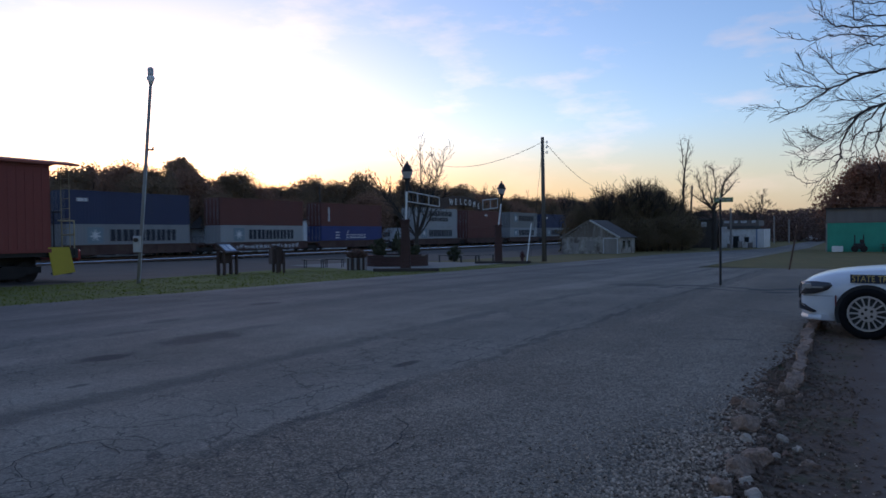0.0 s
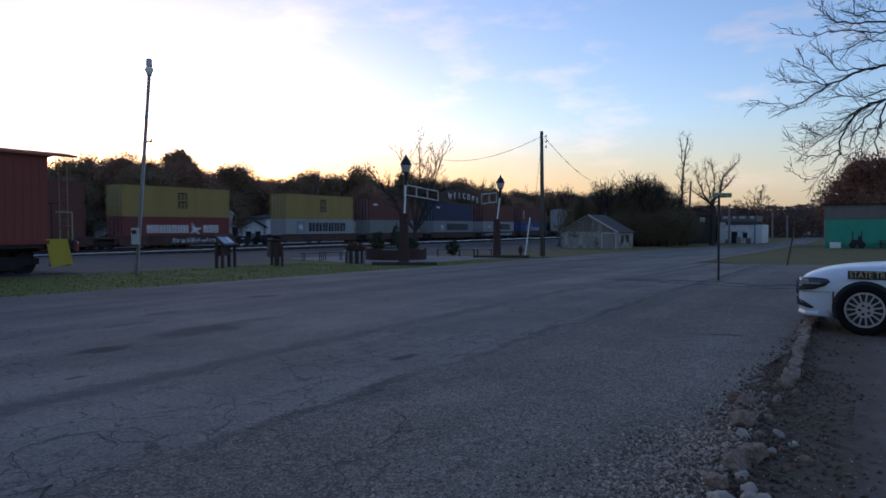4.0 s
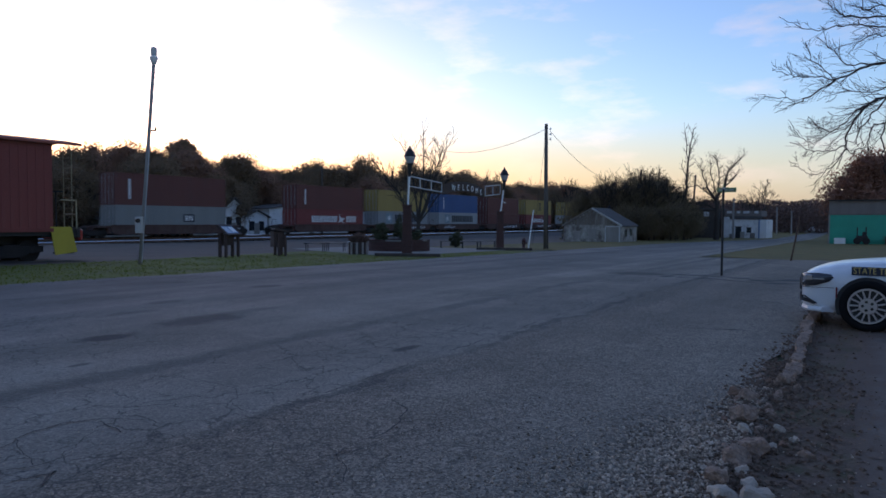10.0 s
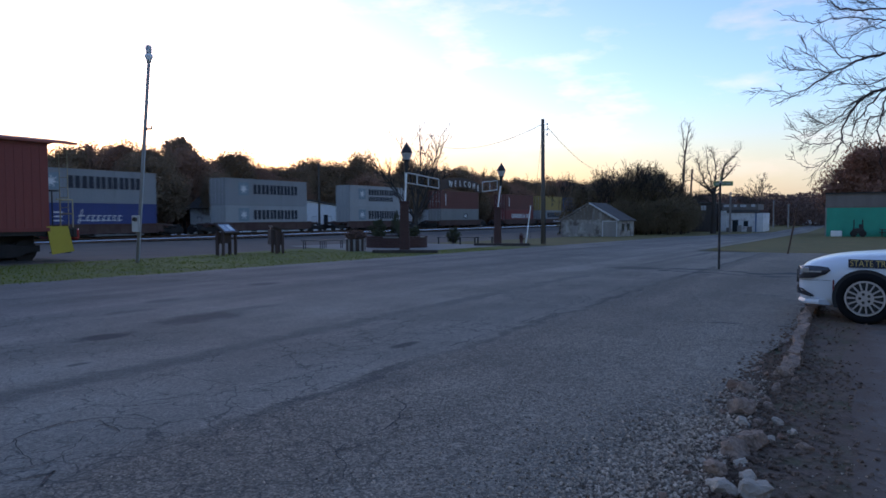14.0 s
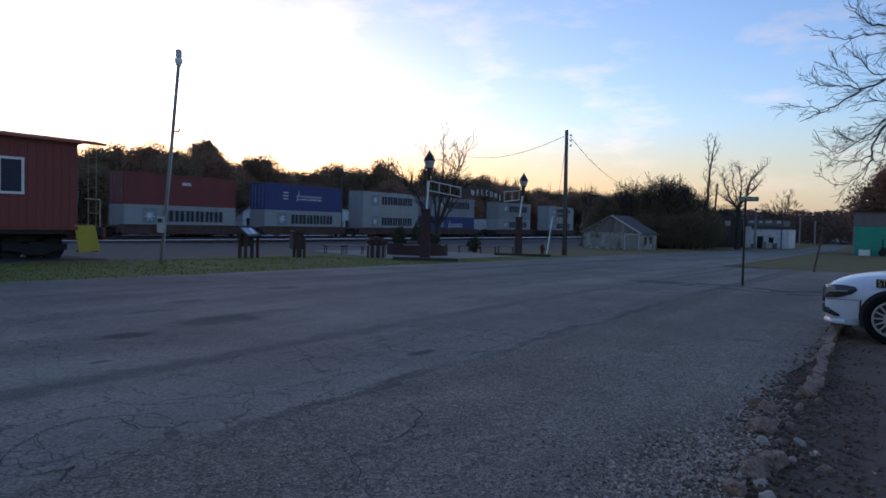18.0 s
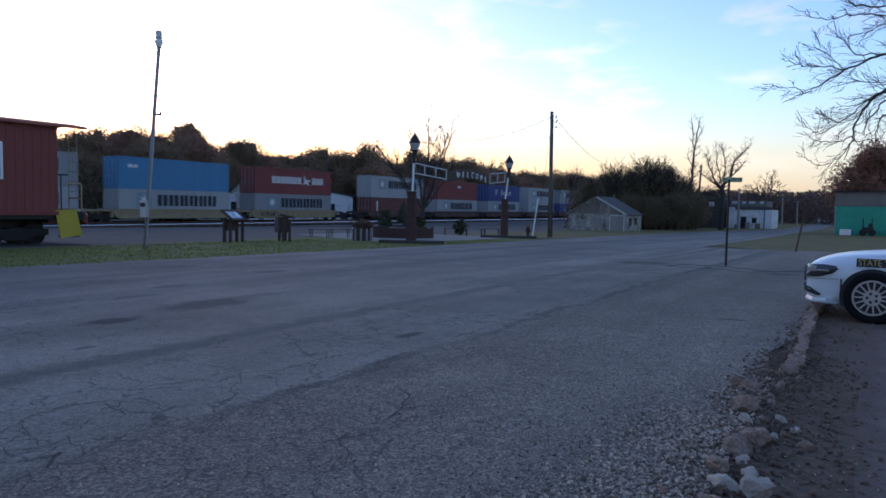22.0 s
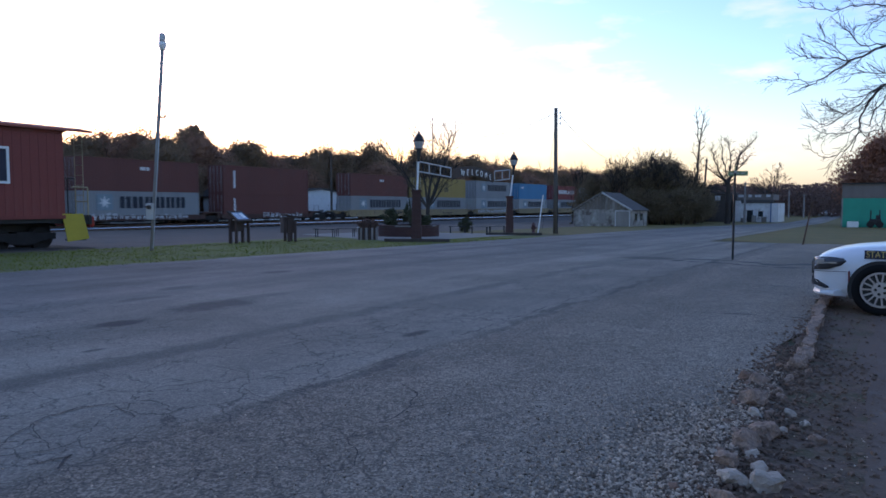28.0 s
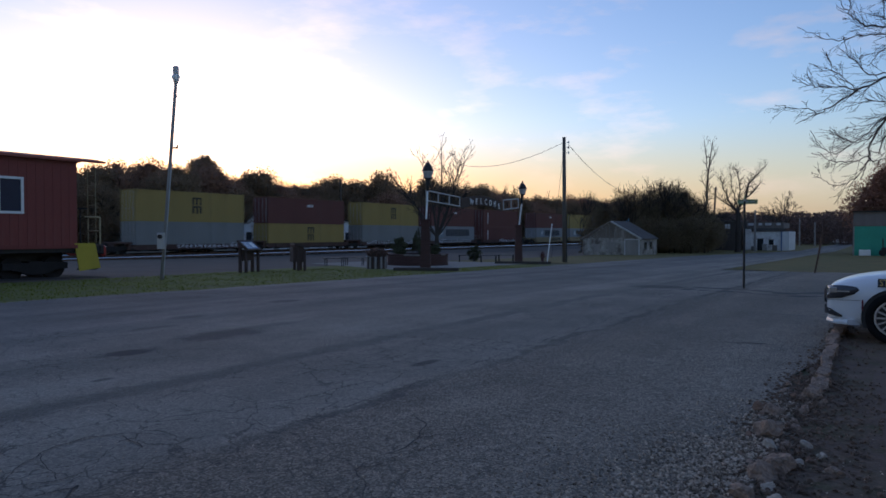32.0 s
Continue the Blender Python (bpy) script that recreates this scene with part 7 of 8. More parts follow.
    limb(0.016, 0.005, 0.8, (-3.77, -0.5, 5.76), (-4.09, -0.5, 5.77), (-4.42, -0.5, 5.66), (-4.45, -0.5, 5.98), (-4.6, -0.5, 6.23))
    limb(0.014, 0.005, 0.8, (-3.3, -0.6, 5.55), (-4.02, -0.9, 5.07), (-4.38, -0.9, 5.09), (-4.71, -0.9, 4.96), (-4.97, -0.9, 4.64))
    limb(0.018, 0.006, 0.8, (-3.0, -0.4, 6.0), (-4.04, -0.9, 5.88), (-4.56, -0.9, 5.88), (-5.11, -0.9, 6.06))
    limb(0.06, 0.028, 0.15, (0, 0, 3.8), (-1.8, -0.7, 4.3), (-3.4, -1.4, 4.15), (-4.53, -1.7, 3.81))
    limb(0.026, 0.006, 0.7, (-4.53, -1.7, 3.81), (-5.02, -1.7, 3.63), (-5.37, -1.7, 3.12), (-5.4, -1.7, 2.82), (-5.51, -1.7, 2.49))
    limb(0.019, 0.006, 0.7, (-4.5, -1.7, 3.82), (-4.89, -1.9, 3.6), (-5.19, -1.9, 3.25), (-5.33, -1.9, 2.9))
    limb(0.017, 0.006, 0.6, (-4.5, -1.7, 3.82), (-4.88, -2.0, 3.23), (-4.91, -2.0, 2.69), (-4.82, -2.0, 2.34))
    limb(0.013, 0.004, 0.7, (-4.77, -1.7, 3.74), (-5.17, -1.7, 3.55), (-5.47, -1.7, 3.25), (-5.98, -1.7, 2.94), (-6.24, -1.7, 3.07), (-6.42, -1.7, 3.33))
    limb(0.011, 0.0045, 0.7, (-5.37, -1.7, 2.9), (-5.72, -1.7, 2.78), (-6.03, -1.7, 2.8), (-6.32, -1.7, 2.97))
    limb(0.009, 0.004, 0.6, (-5.28, -1.8, 3.29), (-5.63, -1.8, 3.11), (-5.89, -1.8, 3.18), (-6.15, -1.8, 3.36))
    limb(0.009, 0.004, 0.6, (-4.89, -1.5, 3.62), (-5.31, -1.5, 3.46), (-5.62, -1.5, 3.51))
    limb(0.016, 0.0045, 0.7, (-3.3, -1.3, 4.2), (-4.14, -1.1, 4.11), (-4.54, -1.1, 3.95), (-5.08, -1.1, 3.97), (-5.56, -1.1, 3.84))
    limb(0.016, 0.006, 0.7, (-3.8, -1.6, 4.05), (-4.79, -2.0, 3.32), (-5.16, -2.1, 3.17), (-5.24, -2.1, 2.87), (-5.5, -2.1, 2.73))
    limb(0.009, 0.004, 0.4, (-5.4, -1.7, 2.82), (-5.67, -1.8, 2.48), (-5.98, -1.8, 2.35), (-6.23, -1.8, 2.45), (-6.44, -1.8, 2.6))
    for pts in (((0.1, 0.1, 7.0), (-1.4, 0.2, 7.7), (-3.0, 0.0, 7.6), (-4.6, 0.1, 7.2)), ((0.1, 0.1, 5.0), (1.6, 0.4, 6.0), (3.2, 0.8, 6.2)), ((0.1, 0.1, 5.6), (0.4, 1.8, 6.6), (0.6, 3.4, 6.5)), ((0.1, 0.1, 5.2), (0.8, -1.8, 6.2), (1.2, -3.2, 6.0))):
        limb(0.05, 0.006, 0.8, *pts)
    for name, bm in zip(("trunk", "branching", "crown"), bms):
        o = part(name, bm, M_BARK_DARK, t)
        if name != "trunk":
            o["kind"] = "stuff"


overhanging_tree()

# ---- poles, wires, signs ----
M_POLE = mat("aged_brown_pole_wood", (0.12, 0.105, 0.09), 0.9, vary=0.3, scale=2, fine=30, bump=0.3, streak=True)


def utility_pole():
    b = Vector((6.9, 45.88, lie(6.9, 45.88)))
    t = thing("utility_pole", Matrix.Translation(b), "dark wooden utility pole with slack service wires", "utility pole")
    bm = bmesh.new()
    rod(bm, (0, 0, -0.3), (-0.06, 0, 8.46), 0.16, 0.11, 12)
    part("pole", bm, M_POLE, t, smooth=True)
    bm = bmesh.new()
    for z in (8.1, 7.75, 7.4):
        rod(bm, (0.1, -0.05, z), (0.24, -0.05, z), 0.02, seg=6)
        rod(bm, (0.24, -0.05, z - 0.06), (0.24, -0.05, z + 0.1), 0.045, seg=8)
    part("insulator", bm, M_WHITE, t)
    bm = bmesh.new()
    rod(bm, (0.13, -0.1, 0.0), (0.1, -0.1, 3.2), 0.03, seg=8)
    part("conduit", bm, M_BLACK, t)

    def wire(name, a, c, sag, r=0.012):
        bm_ = bmesh.new()
        prev = None
        for k in range(17):
            f = k / 16
            q_ = Vector(a).lerp(Vector(c), f) - Vector((0, 0, sag * 4 * f * (1 - f)))
            cur = [bm_.verts.new(q_ + Vector((math.cos(j * 2.0944) * r, 0, math.sin(j * 2.0944) * r))) for j in range(3)]
            if prev:
                for j in range(3):
                    bm_.faces.new((prev[j], prev[(j + 1) % 3], cur[(j + 1) % 3], cur[j]))
            prev = cur
        part(name, bm_, M_BLACK, t)
    wire("wire", (0, 0, 8.15), Vector((-0.8, 70, 8.9)) - b, 0.9, 0.02)
    wire("wire", (0.2, 0, 8.0), Vector((22.0, 88, 7.2)) - b, 1.0, 0.02)
    wire("guy_wire", (-0.08, 0, 7.7), Vector((5.75, 43.9, 0.0)) - b, 0.0, 0.012)


utility_pole()
bm = bmesh.new()
rod(bm, (0, 0, -0.1), (0.35, 0.1, 2.55), 0.045, seg=8)
ob = part("guy_guard", bm, M_WHITE)
ob.location = (5.42, 43.7, lie(0, 43.7))
tagged(ob, "leaning white plastic guard on a guy wire", "guy guard")


def hydrant(x, y):
    t = thing("fire_hydrant", Matrix.Translation((x, y, lie(x, y))), "small dark red fire hydrant in the grass", "hydrant")
    bm = bmesh.new()
    lathe(bm, [(0.16, 0), (0.16, 0.05), (0.11, 0.06), (0.11, 0.52), (0.15, 0.54), (0.15, 0.58), (0.12, 0.66), (0.05, 0.73), (0.04, 0.78)], 14)
    part("barrel", bm, M_HYDRANT, t, smooth=True)
    for a in (0, 120, 240):
        bm = bmesh.new()
        q_ = Vector((math.cos(radians(a)), math.sin(radians(a)), 0))
        rod(bm, q_ * 0.08 + Vector((0, 0, 0.42)), q_ * 0.2 + Vector((0, 0, 0.42)), 0.06, seg=10)
        part("nozzle_cap", bm, M_HYDRANT, t)


M_HYDRANT = mat("dull_red_hydrant_paint", (0.065, 0.02, 0.017), 0.6, vary=0.2, bump=0.05)
hydrant(5.15, 43.7)


def street_sign():
    t = thing("street_sign", Matrix.Translation((8.03, 19.46, lie(0, 19.46))), "dark steel post with a green street name blade", "street sign")
    bm = bmesh.new()
    box(bm, (0, 0, 1.2), (0.055, 0.035, 2.6))
    part("post", bm, M_BLACK, t)
    M_BLADE_GREEN = mat("green_sign_sheeting", (0.15, 0.25, 0.12), 0.4, vary=0.1, bump=0)
    bm = bmesh.new()
    box(bm, (0.08, 0, 2.48), (0.52, 0.02, 0.13), Matrix.Rotation(radians(-20), 4, "Z"))
    bl = part("name_blade", bm, M_BLADE_GREEN, t)
    bm = bmesh.new()
    for k, w in enumerate((0.1, 0.08, 0.12)):
        box(bm, (-0.07 + 0.14 * k, -0.013, 2.48), (w, 0.004, 0.05), Matrix.Rotation(radians(-20), 4, "Z"))
    part("lettering", bm, mat("faded_sign_lettering", (0.36, 0.40, 0.32), 0.5, vary=0.1, bump=0), bl, "plain faded white bars")
    bm = bmesh.new()
    box(bm, (0, 0.0, 2.6), (0.02, 0.5, 0.12), Matrix.Rotation(radians(-20), 4, "Z"))
    part("name_blade", bm, M_BLADE_GREEN, t)
    bm = bmesh.new()
    box(bm, (0, 0, 2.53), (0.07, 0.06, 0.06))
    part("bracket", bm, M_GALV, t)


street_sign()


def leaning_post():
    b = Vector((14.98, 29.12, lie(0, 29.12)))
    t = thing("sign_post", Matrix.Translation(b), "leaning rusty sign post at the corner of the lawn", "sign post")
    bm = bmesh.new()
    rod(bm, (0, 0, -0.1), (0.42, 0.1, 1.85), 0.035, seg=8)
    part("post", bm, M_RUST, t)
    bm = bmesh.new()
    box(bm, (0.4, 0.1, 1.78), (0.3, 0.02, 0.28), Matrix.Translation((0.4, 0.1, 0)) @ Matrix.Rotation(radians(68), 4, "Z") @ Matrix.Translation((-0.4, -0.1, 0)))
    part("sign_plate", bm, M_RUST, t, "rusty sign plate seen on edge")


leaning_post()
for k, (x, y, h) in enumerate(((73.9, 150, 6.0), (77.2, 150, 5.2), (-17.5, 96, 10.2), (36.6, 100, 9.5), (42.83, 100, 6.1))):
    t = thing("utility_pole", Matrix.Translation((x, y, lie(x, y))), "weathered wooden utility pole in the distance", "utility pole", "distant poles")
    bm = bmesh.new()
    rod(bm, (0, 0, -0.2), (0.5 if k == 3 else 0, 0, h), 0.18, 0.13, 8)
    part("pole", bm, M_BARK if k in (2, 3) else M_WOOD_GREY, t)
    bm = bmesh.new()
    box(bm, (0.5 if k == 3 else 0, 0, h - 0.3), (0.5, 0.1, 0.12))
    part("bracket", bm, M_WOOD_GREY, t)


# ---- buildings ----
M_LIME = mat("peeling_whitewash", (0.38, 0.36, 0.32), 0.9, vary=0.35, scale=1.2, fine=20, bump=0.3, dirt=(0.13, 0.11, 0.095), dirt_amount=0.62)
M_BARE_BOARD = mat("bare_weathered_gable_boards", (0.17, 0.145, 0.12), 0.9, vary=0.4, scale=1.5, fine=20, bump=0.3, dirt=(0.33, 0.31, 0.28), dirt_amount=0.3, streak=True)
M_SHINGLE = mat("grey_shingles", (0.085, 0.076, 0.07), 0.9, vary=0.35, scale=2, fine=12, bump=0.4)
M_GREEN = mat("teal_green_siding_paint", (0.025, 0.30, 0.20), 0.6, vary=0.15, scale=0.8, fine=15, bump=0.08)
M_DOOR = mat("weathered_door_boards", (0.25, 0.235, 0.215), 0.85, vary=0.3, scale=2, fine=25, bump=0.2, streak=True)
M_SIDING = mat("white_house_siding", (0.50, 0.50, 0.49), 0.7, vary=0.15, scale=1, fine=12, bump=0.1, dirt=(0.28, 0.27, 0.25), dirt_amount=0.3)


def grid_pose(x, y, lift=0.0):
    """A pose on the street grid: x across to the street's right, y along the street."""
    return Matrix.LocRotScale(Vector((x, y, lie(x, y) + lift)), Euler((0, 0, radians(-TURN))), None)


def gable(bm, w, d, wall, ridge, over=0.25, thick=0.1):
    """Two roof planes, the ridge along y, over a w by d plan whose corner is the origin and which runs to -x."""
    for side in (-1, 1):
        x0, x1 = -w / 2, -w / 2 + side * (w / 2 + over)
        z1 = wall - (ridge - wall) * over / (w / 2)
        vs = [(x0, -over, ridge), (x1, -over, z1), (x1, d + over, z1), (x0, d + over, ridge)]
        a = [bm.verts.new((x, y, z)) for x, y, z in vs]
        b = [bm.verts.new((x, y, z + thick)) for x, y, z in vs]
        bm.faces.new(a)
        bm.faces.new(b[::-1])
        for k in range(4):
            bm.faces.new((a[k], a[(k + 1) % 4], b[(k + 1) % 4], b[k]))
    bmesh.ops.recalc_face_normals(bm, faces=bm.faces)


def gable_body(bm, w, d, wall, ridge):
    f = [(0, 0, 0), (0, 0, wall), (-w / 2, 0, ridge), (-w, 0, wall), (-w, 0, 0)]
    a = [bm.verts.new(p_) for p_ in f]
    b = [bm.verts.new((x, d, z)) for x, y, z in f]
    bm.faces.new(a)
    bm.faces.new(b[::-1])
    for k in range(5):
        bm.faces.new((a[k], a[(k + 1) % 5], b[(k + 1) % 5], b[k]))
    bmesh.ops.recalc_face_normals(bm, faces=bm.faces)


def shed():
    t = thing("shed", grid_pose(18.8, 71.6, -0.05), "small whitewashed shed with a grey gable roof and peeling walls", "shed")
    bm = bmesh.new()
    gable_body(bm, 6.5, 5.6, 1.75, 3.6)
    part("wall", bm, M_LIME, t)
    bm = bmesh.new()
    gable(bm, 6.5, 5.6, 1.8, 3.65, 0.18, 0.09)
    part("roof", bm, M_SHINGLE, t)
    bm = bmesh.new()
    box(bm, (-0.95, -0.02, 0.82), (1.44, 0.03, 1.64))
    dr = part("door", bm, M_DOOR, t, "weathered plank garage door")
    for k in range(6):
        bm = bmesh.new()
        box(bm, (-1.55 + 0.24 * k, -0.045, 0.82), (0.225, 0.02, 1.62))
        part("plank", bm, M_DOOR, dr)
    bm = bmesh.new()
    box(bm, (-0.95, -0.05, 1.7), (1.65, 0.06, 0.1))
    box(bm, (-1.74, -0.05, 0.83), (0.1, 0.06, 1.66))
    box(bm, (-0.2, -0.05, 0.83), (0.1, 0.06, 1.66))
    part("door_frame", bm, M_SIDING, t, "white door trim")
    for side in (-1, 1):
        bm = bmesh.new()
        box(bm, (0, 0, 0), (3.85, 0.05, 0.16), Matrix.Translation((-3.25 + side * 1.7, -0.2, 2.72)) @ Matrix.Rotation(side * math.atan2(1.85, 3.25), 4, "Y"))
        part("rake_board", bm, M_SIDING if side > 0 else M_BARE_BOARD, t, "weathered board along the gable edge")
    for k in range(15):
        x = -0.75 - k * 0.36
        top = 1.75 + 1.85 * (1 - abs(x + 3.25) / 3.25) - 0.12
        low_ = 1.86 + 0.12 * noise.noise(Vector((k * 0.9, 0, 0)))
        if top - low_ > 0.12:
            bm = bmesh.new()
            box(bm, (x, -0.03, (top + low_) / 2), (0.33, 0.03, top - low_))
            part("gable_board", bm, M_BARE_BOARD, t)
    for y in (1.5, 3.4):
        bm = bmesh.new()
        box(bm, (0.02, y, 1.05), (0.05, 0.75, 0.85))
        wd = part("window", bm, M_GLASS, t, "small dark window")
        bm = bmesh.new()
        box(bm, (0.03, y, 1.46), (0.07, 0.9, 0.08))
        box(bm, (0.03, y, 0.64), (0.07, 0.9, 0.08))
        part("frame", bm, M_LIME, wd)
    for x, z, w, h in ((-4.9, 0.75, 0.8, 0.9), (-3.2, 0.9, 0.9, 1.1)):
        bm = bmesh.new()
        box(bm, (x, -0.015, z), (w, 0.03, h))
        part("boarded_opening", bm, M_DOOR, t, "boarded weathered opening")
    for k in range(12):
        bm = bmesh.new()
        x = -0.35 - k * 0.52
        h = 1.75 + 1.85 * (1 - abs(x + 3.25) / 3.25)
        box(bm, (x, -0.012, h * 0.5), (0.03, 0.02, h))
        part("batten", bm, M_LIME, t)
    return t


shed()


M_PARAPET = mat("weathered_grey_boards", (0.165, 0.142, 0.125), 0.9, vary=0.25, scale=1.5, fine=25, bump=0.2, streak=True)


def green_building():
    t = thing("building", grid_pose(39.9, 69.9, -0.03), "low teal-green building with a grey boarded parapet", "building")
    w, d = 16.0, 11.0
    bm = bmesh.new()
    box(bm, (w / 2, d / 2, 1.5), (w, d, 3.0))
    part("wall", bm, M_GREEN, t, "teal-green painted wall")
    for k in range(20):
        bm = bmesh.new()
        box(bm, (0.4 + k * 0.8, -0.012, 1.5), (0.78, 0.03, 2.96))
        part("panel", bm, M_GREEN, t)
    bm = bmesh.new()
    pts = [(-0.06, -0.06, 3.0), (w + 0.06, -0.06, 3.0), (w + 0.06, 0.12, 4.4), (-0.06, 0.12, 4.4)]
    a = [bm.verts.new(p_) for p_ in pts]
    b = [bm.verts.new((x, y, z + 0.12)) for x, y, z in pts]
    bm.faces.new(a[::-1])
    bm.faces.new(b)
    for k in range(4):
        bm.faces.new((a[k], a[(k + 1) % 4], b[(k + 1) % 4], b[k]))
    box(bm, (w / 2, 5.65, 4.3), (w + 0.1, 10.7, 0.16))
    box(bm, (0.02, 5.6, 3.65), (0.1, 10.7, 1.3))
    bmesh.ops.recalc_face_normals(bm, faces=bm.faces)
    part("parapet", bm, M_PARAPET, t, "weathered grey boarded parapet")
    bm = bmesh.new()
    box(bm, (w / 2, 0.1, 4.5), (w + 0.3, 0.4, 0.12))
    part("ridge_cap", bm, M_BLACK, t)
    bm = bmesh.new()
    box(bm, (-0.02, -0.02, 1.5), (0.14, 0.14, 3.0))
    part("corner_board", bm, M_DOOR, t)
    # things along the wall
    q_ = grid_pose(39.9, 69.9) @ Vector((1.0, -0.9, 0))
    bm = bmesh.new()
    box(bm, (0, 0, 0.3), (1.0, 0.35, 0.6), bevel=0.03)
    ob_ = part("cool_box", bm, M_WHITE)
    ob_.matrix_basis = grid_pose(q_.x, q_.y)
    tagged(ob_, "low white box standing against the green wall", "box")
    q_ = grid_pose(39.9, 69.9) @ Vector((2.9, -1.3, 0))
    m_ = thing("garden_tractor", grid_pose(q_.x, q_.y) @ Matrix.Scale(0.78, 4), "dark old garden tractor parked by the green wall", "tractor")
    bm = bmesh.new()
    box(bm, (0, 0, 0.75), (1.3, 0.8, 0.7), bevel=0.06)
    part("body", bm, M_BLACK, m_)
    bm = bmesh.new()
    box(bm, (0.3, 0, 1.35), (0.5, 0.6, 0.5), bevel=0.05)
    part("seat", bm, M_BLACK, m_)
    for x in (-0.5, 0.45):
        bm = bmesh.new()
        rod(bm, (x, 0.1, 1.0), (x, 0.1, 2.2), 0.07, seg=8)
        part("stack", bm, M_BLACK, m_)
    for x in (-0.5, 0.5):
        for y in (-0.45, 0.45):
            bm = bmesh.new()
            rod(bm, (x, y - 0.12, 0.42), (x, y + 0.12, 0.42), 0.42, seg=18)
            part("tyre", bm, M_TRUCK, m_)
    q_ = grid_pose(39.9, 69.9) @ Vector((5.6, -1.0, 0))
    m_ = thing("picnic_table", grid_pose(q_.x, q_.y), "dark wooden picnic table by the green wall", "table")
    bm = bmesh.new()
    box(bm, (0, 0, 0.75), (1.9, 0.8, 0.06))
    part("tabletop", bm, M_TIE, m_)
    for y in (-0.7, 0.7):
        bm = bmesh.new()
        box(bm, (0, y, 0.45), (1.9, 0.28, 0.05))
        part("bench", bm, M_TIE, m_)
    for x in (-0.7, 0.7):
        bm = bmesh.new()
        rod(bm, (x, -0.7, 0), (x, -0.2, 0.74), 0.05, seg=6)
        rod(bm, (x, 0.7, 0), (x, 0.2, 0.74), 0.05, seg=6)
        box(bm, (x, 0, 0.42), (0.08, 1.5, 0.1))
        part("leg", bm, M_TIE, m_)


green_building()


M_BLUE_PIPE = mat("faded_blue_pipe_paint", (0.08, 0.16, 0.30), 0.6, vary=0.2, scale=3, fine=20, bump=0.05)


M_WORN_WHITE = mat("worn_white_paint", (0.68, 0.67, 0.65), 0.75, vary=0.2, scale=0.8, fine=6, bump=0.1, dirt=(0.38, 0.35, 0.32), dirt_amount=0.3)


def white_building():
    t = thing("building", grid_pose(46.2, 112, -0.05), "white single-storey building with a dark roof overhang", "building")
    bm = bmesh.new()
    box(bm, (3.3, 4.2, 1.55), (6.6, 8.4, 3.1))
    part("wall", bm, M_WORN_WHITE, t, "white painted wall with grey stains")
    bm = bmesh.new()
    box(bm, (0.55, -0.12, 1.75), (1.1, 0.22, 3.5))
    part("corner_pier", bm, M_WORN_WHITE, t)
    bm = bmesh.new()
    box(bm, (3.1, 0.1, 3.4), (5.6, 0.6, 0.5), bevel=0.03)
    part("roof_overhang", bm, M_SHINGLE, t, "dark roof overhang")
    bm = bmesh.new()
    box(bm, (3.0, 4.3, 4.1), (5.5, 7.0, 0.9))
    part("parapet", bm, M_PARAPET, t, "weathered grey parapet set back above the roof")
    for x, w in ((0.9, 0.8), (2.3, 0.5), (3.5, 0.9), (5.0, 0.6)):
        bm = bmesh.new()
        box(bm, (x, 0.76, 4.3), (w, 0.06, 0.4))
        part("parapet_panel", bm, M_SIDING, t)
    for name, x, ww, z, h in (("door", 2.45, 0.9, 0.95, 1.9), ("window", 4.05, 0.7, 1.35, 0.8), ("window", 1.6, 0.3, 1.5, 0.7)):
        bm = bmesh.new()
        box(bm, (x, -0.02, z), (ww, 0.06, h))
        wd = part(name, bm, M_GLASS, t, "dark opening")
        bm = bmesh.new()
        box(bm, (x, -0.05, z + h / 2 + 0.05), (ww + 0.2, 0.08, 0.1))
        part("frame", bm, M_DOOR, wd)
    bm = bmesh.new()
    rod(bm, (5.55, -0.12, 0.0), (5.55, -0.12, 3.1), 0.09, seg=8)
    part("downpipe", bm, M_BLUE_PIPE, t, "faded blue downpipe")
    for x, w, h, m_, label in ((3.2, 0.6, 1.0, M_DOOR, "grey weathered cabinet standing by the white wall"), (4.7, 0.7, 0.8, M_PARAPET, "dark bin standing by the white wall"), (1.5, 0.5, 0.6, M_PARAPET, "dark crate standing by the white wall")):
        q_ = grid_pose(46.2, 112) @ Vector((x, -0.9, 0))
        bm = bmesh.new()
        box(bm, (0, 0, h / 2), (w, 0.55, h), bevel=0.03)
        box(bm, (0, 0, h + 0.03), (w + 0.08, 0.62, 0.06), bevel=0.01)
        ob_ = part("bin", bm, m_)
        ob_.matrix_basis = grid_pose(q_.x, q_.y)
        tagged(ob_, label, "bin", "clutter by the white building")
    t = thing("building", grid_pose(38.6, 113.5), "dark weathered two-storey shed with small pale windows", "building")
    bm = bmesh.new()
    box(bm, (3.4, 4, 2.3), (6.8, 8, 4.6))
    part("wall", bm, M_TIE, t, "dark weathered boarded wall")
    bm = bmesh.new()
    box(bm, (3.4, 4, 4.75), (7.3, 8.5, 0.22), bevel=0.02)
    part("roof", bm, M_SHINGLE, t)
    for x, w in ((1.6, 0.7), (4.0, 0.5), (5.2, 0.8)):
        bm = bmesh.new()
        box(bm, (x, -0.02, 3.9), (w, 0.06, 0.75))
        wd = part("window", bm, M_SIDING, t, "small pale boarded window")
        bm = bmesh.new()
        box(bm, (x, -0.05, 3.9), (0.06, 0.04, 0.75))
        part("bar", bm, M_TIE, wd)


white_building()


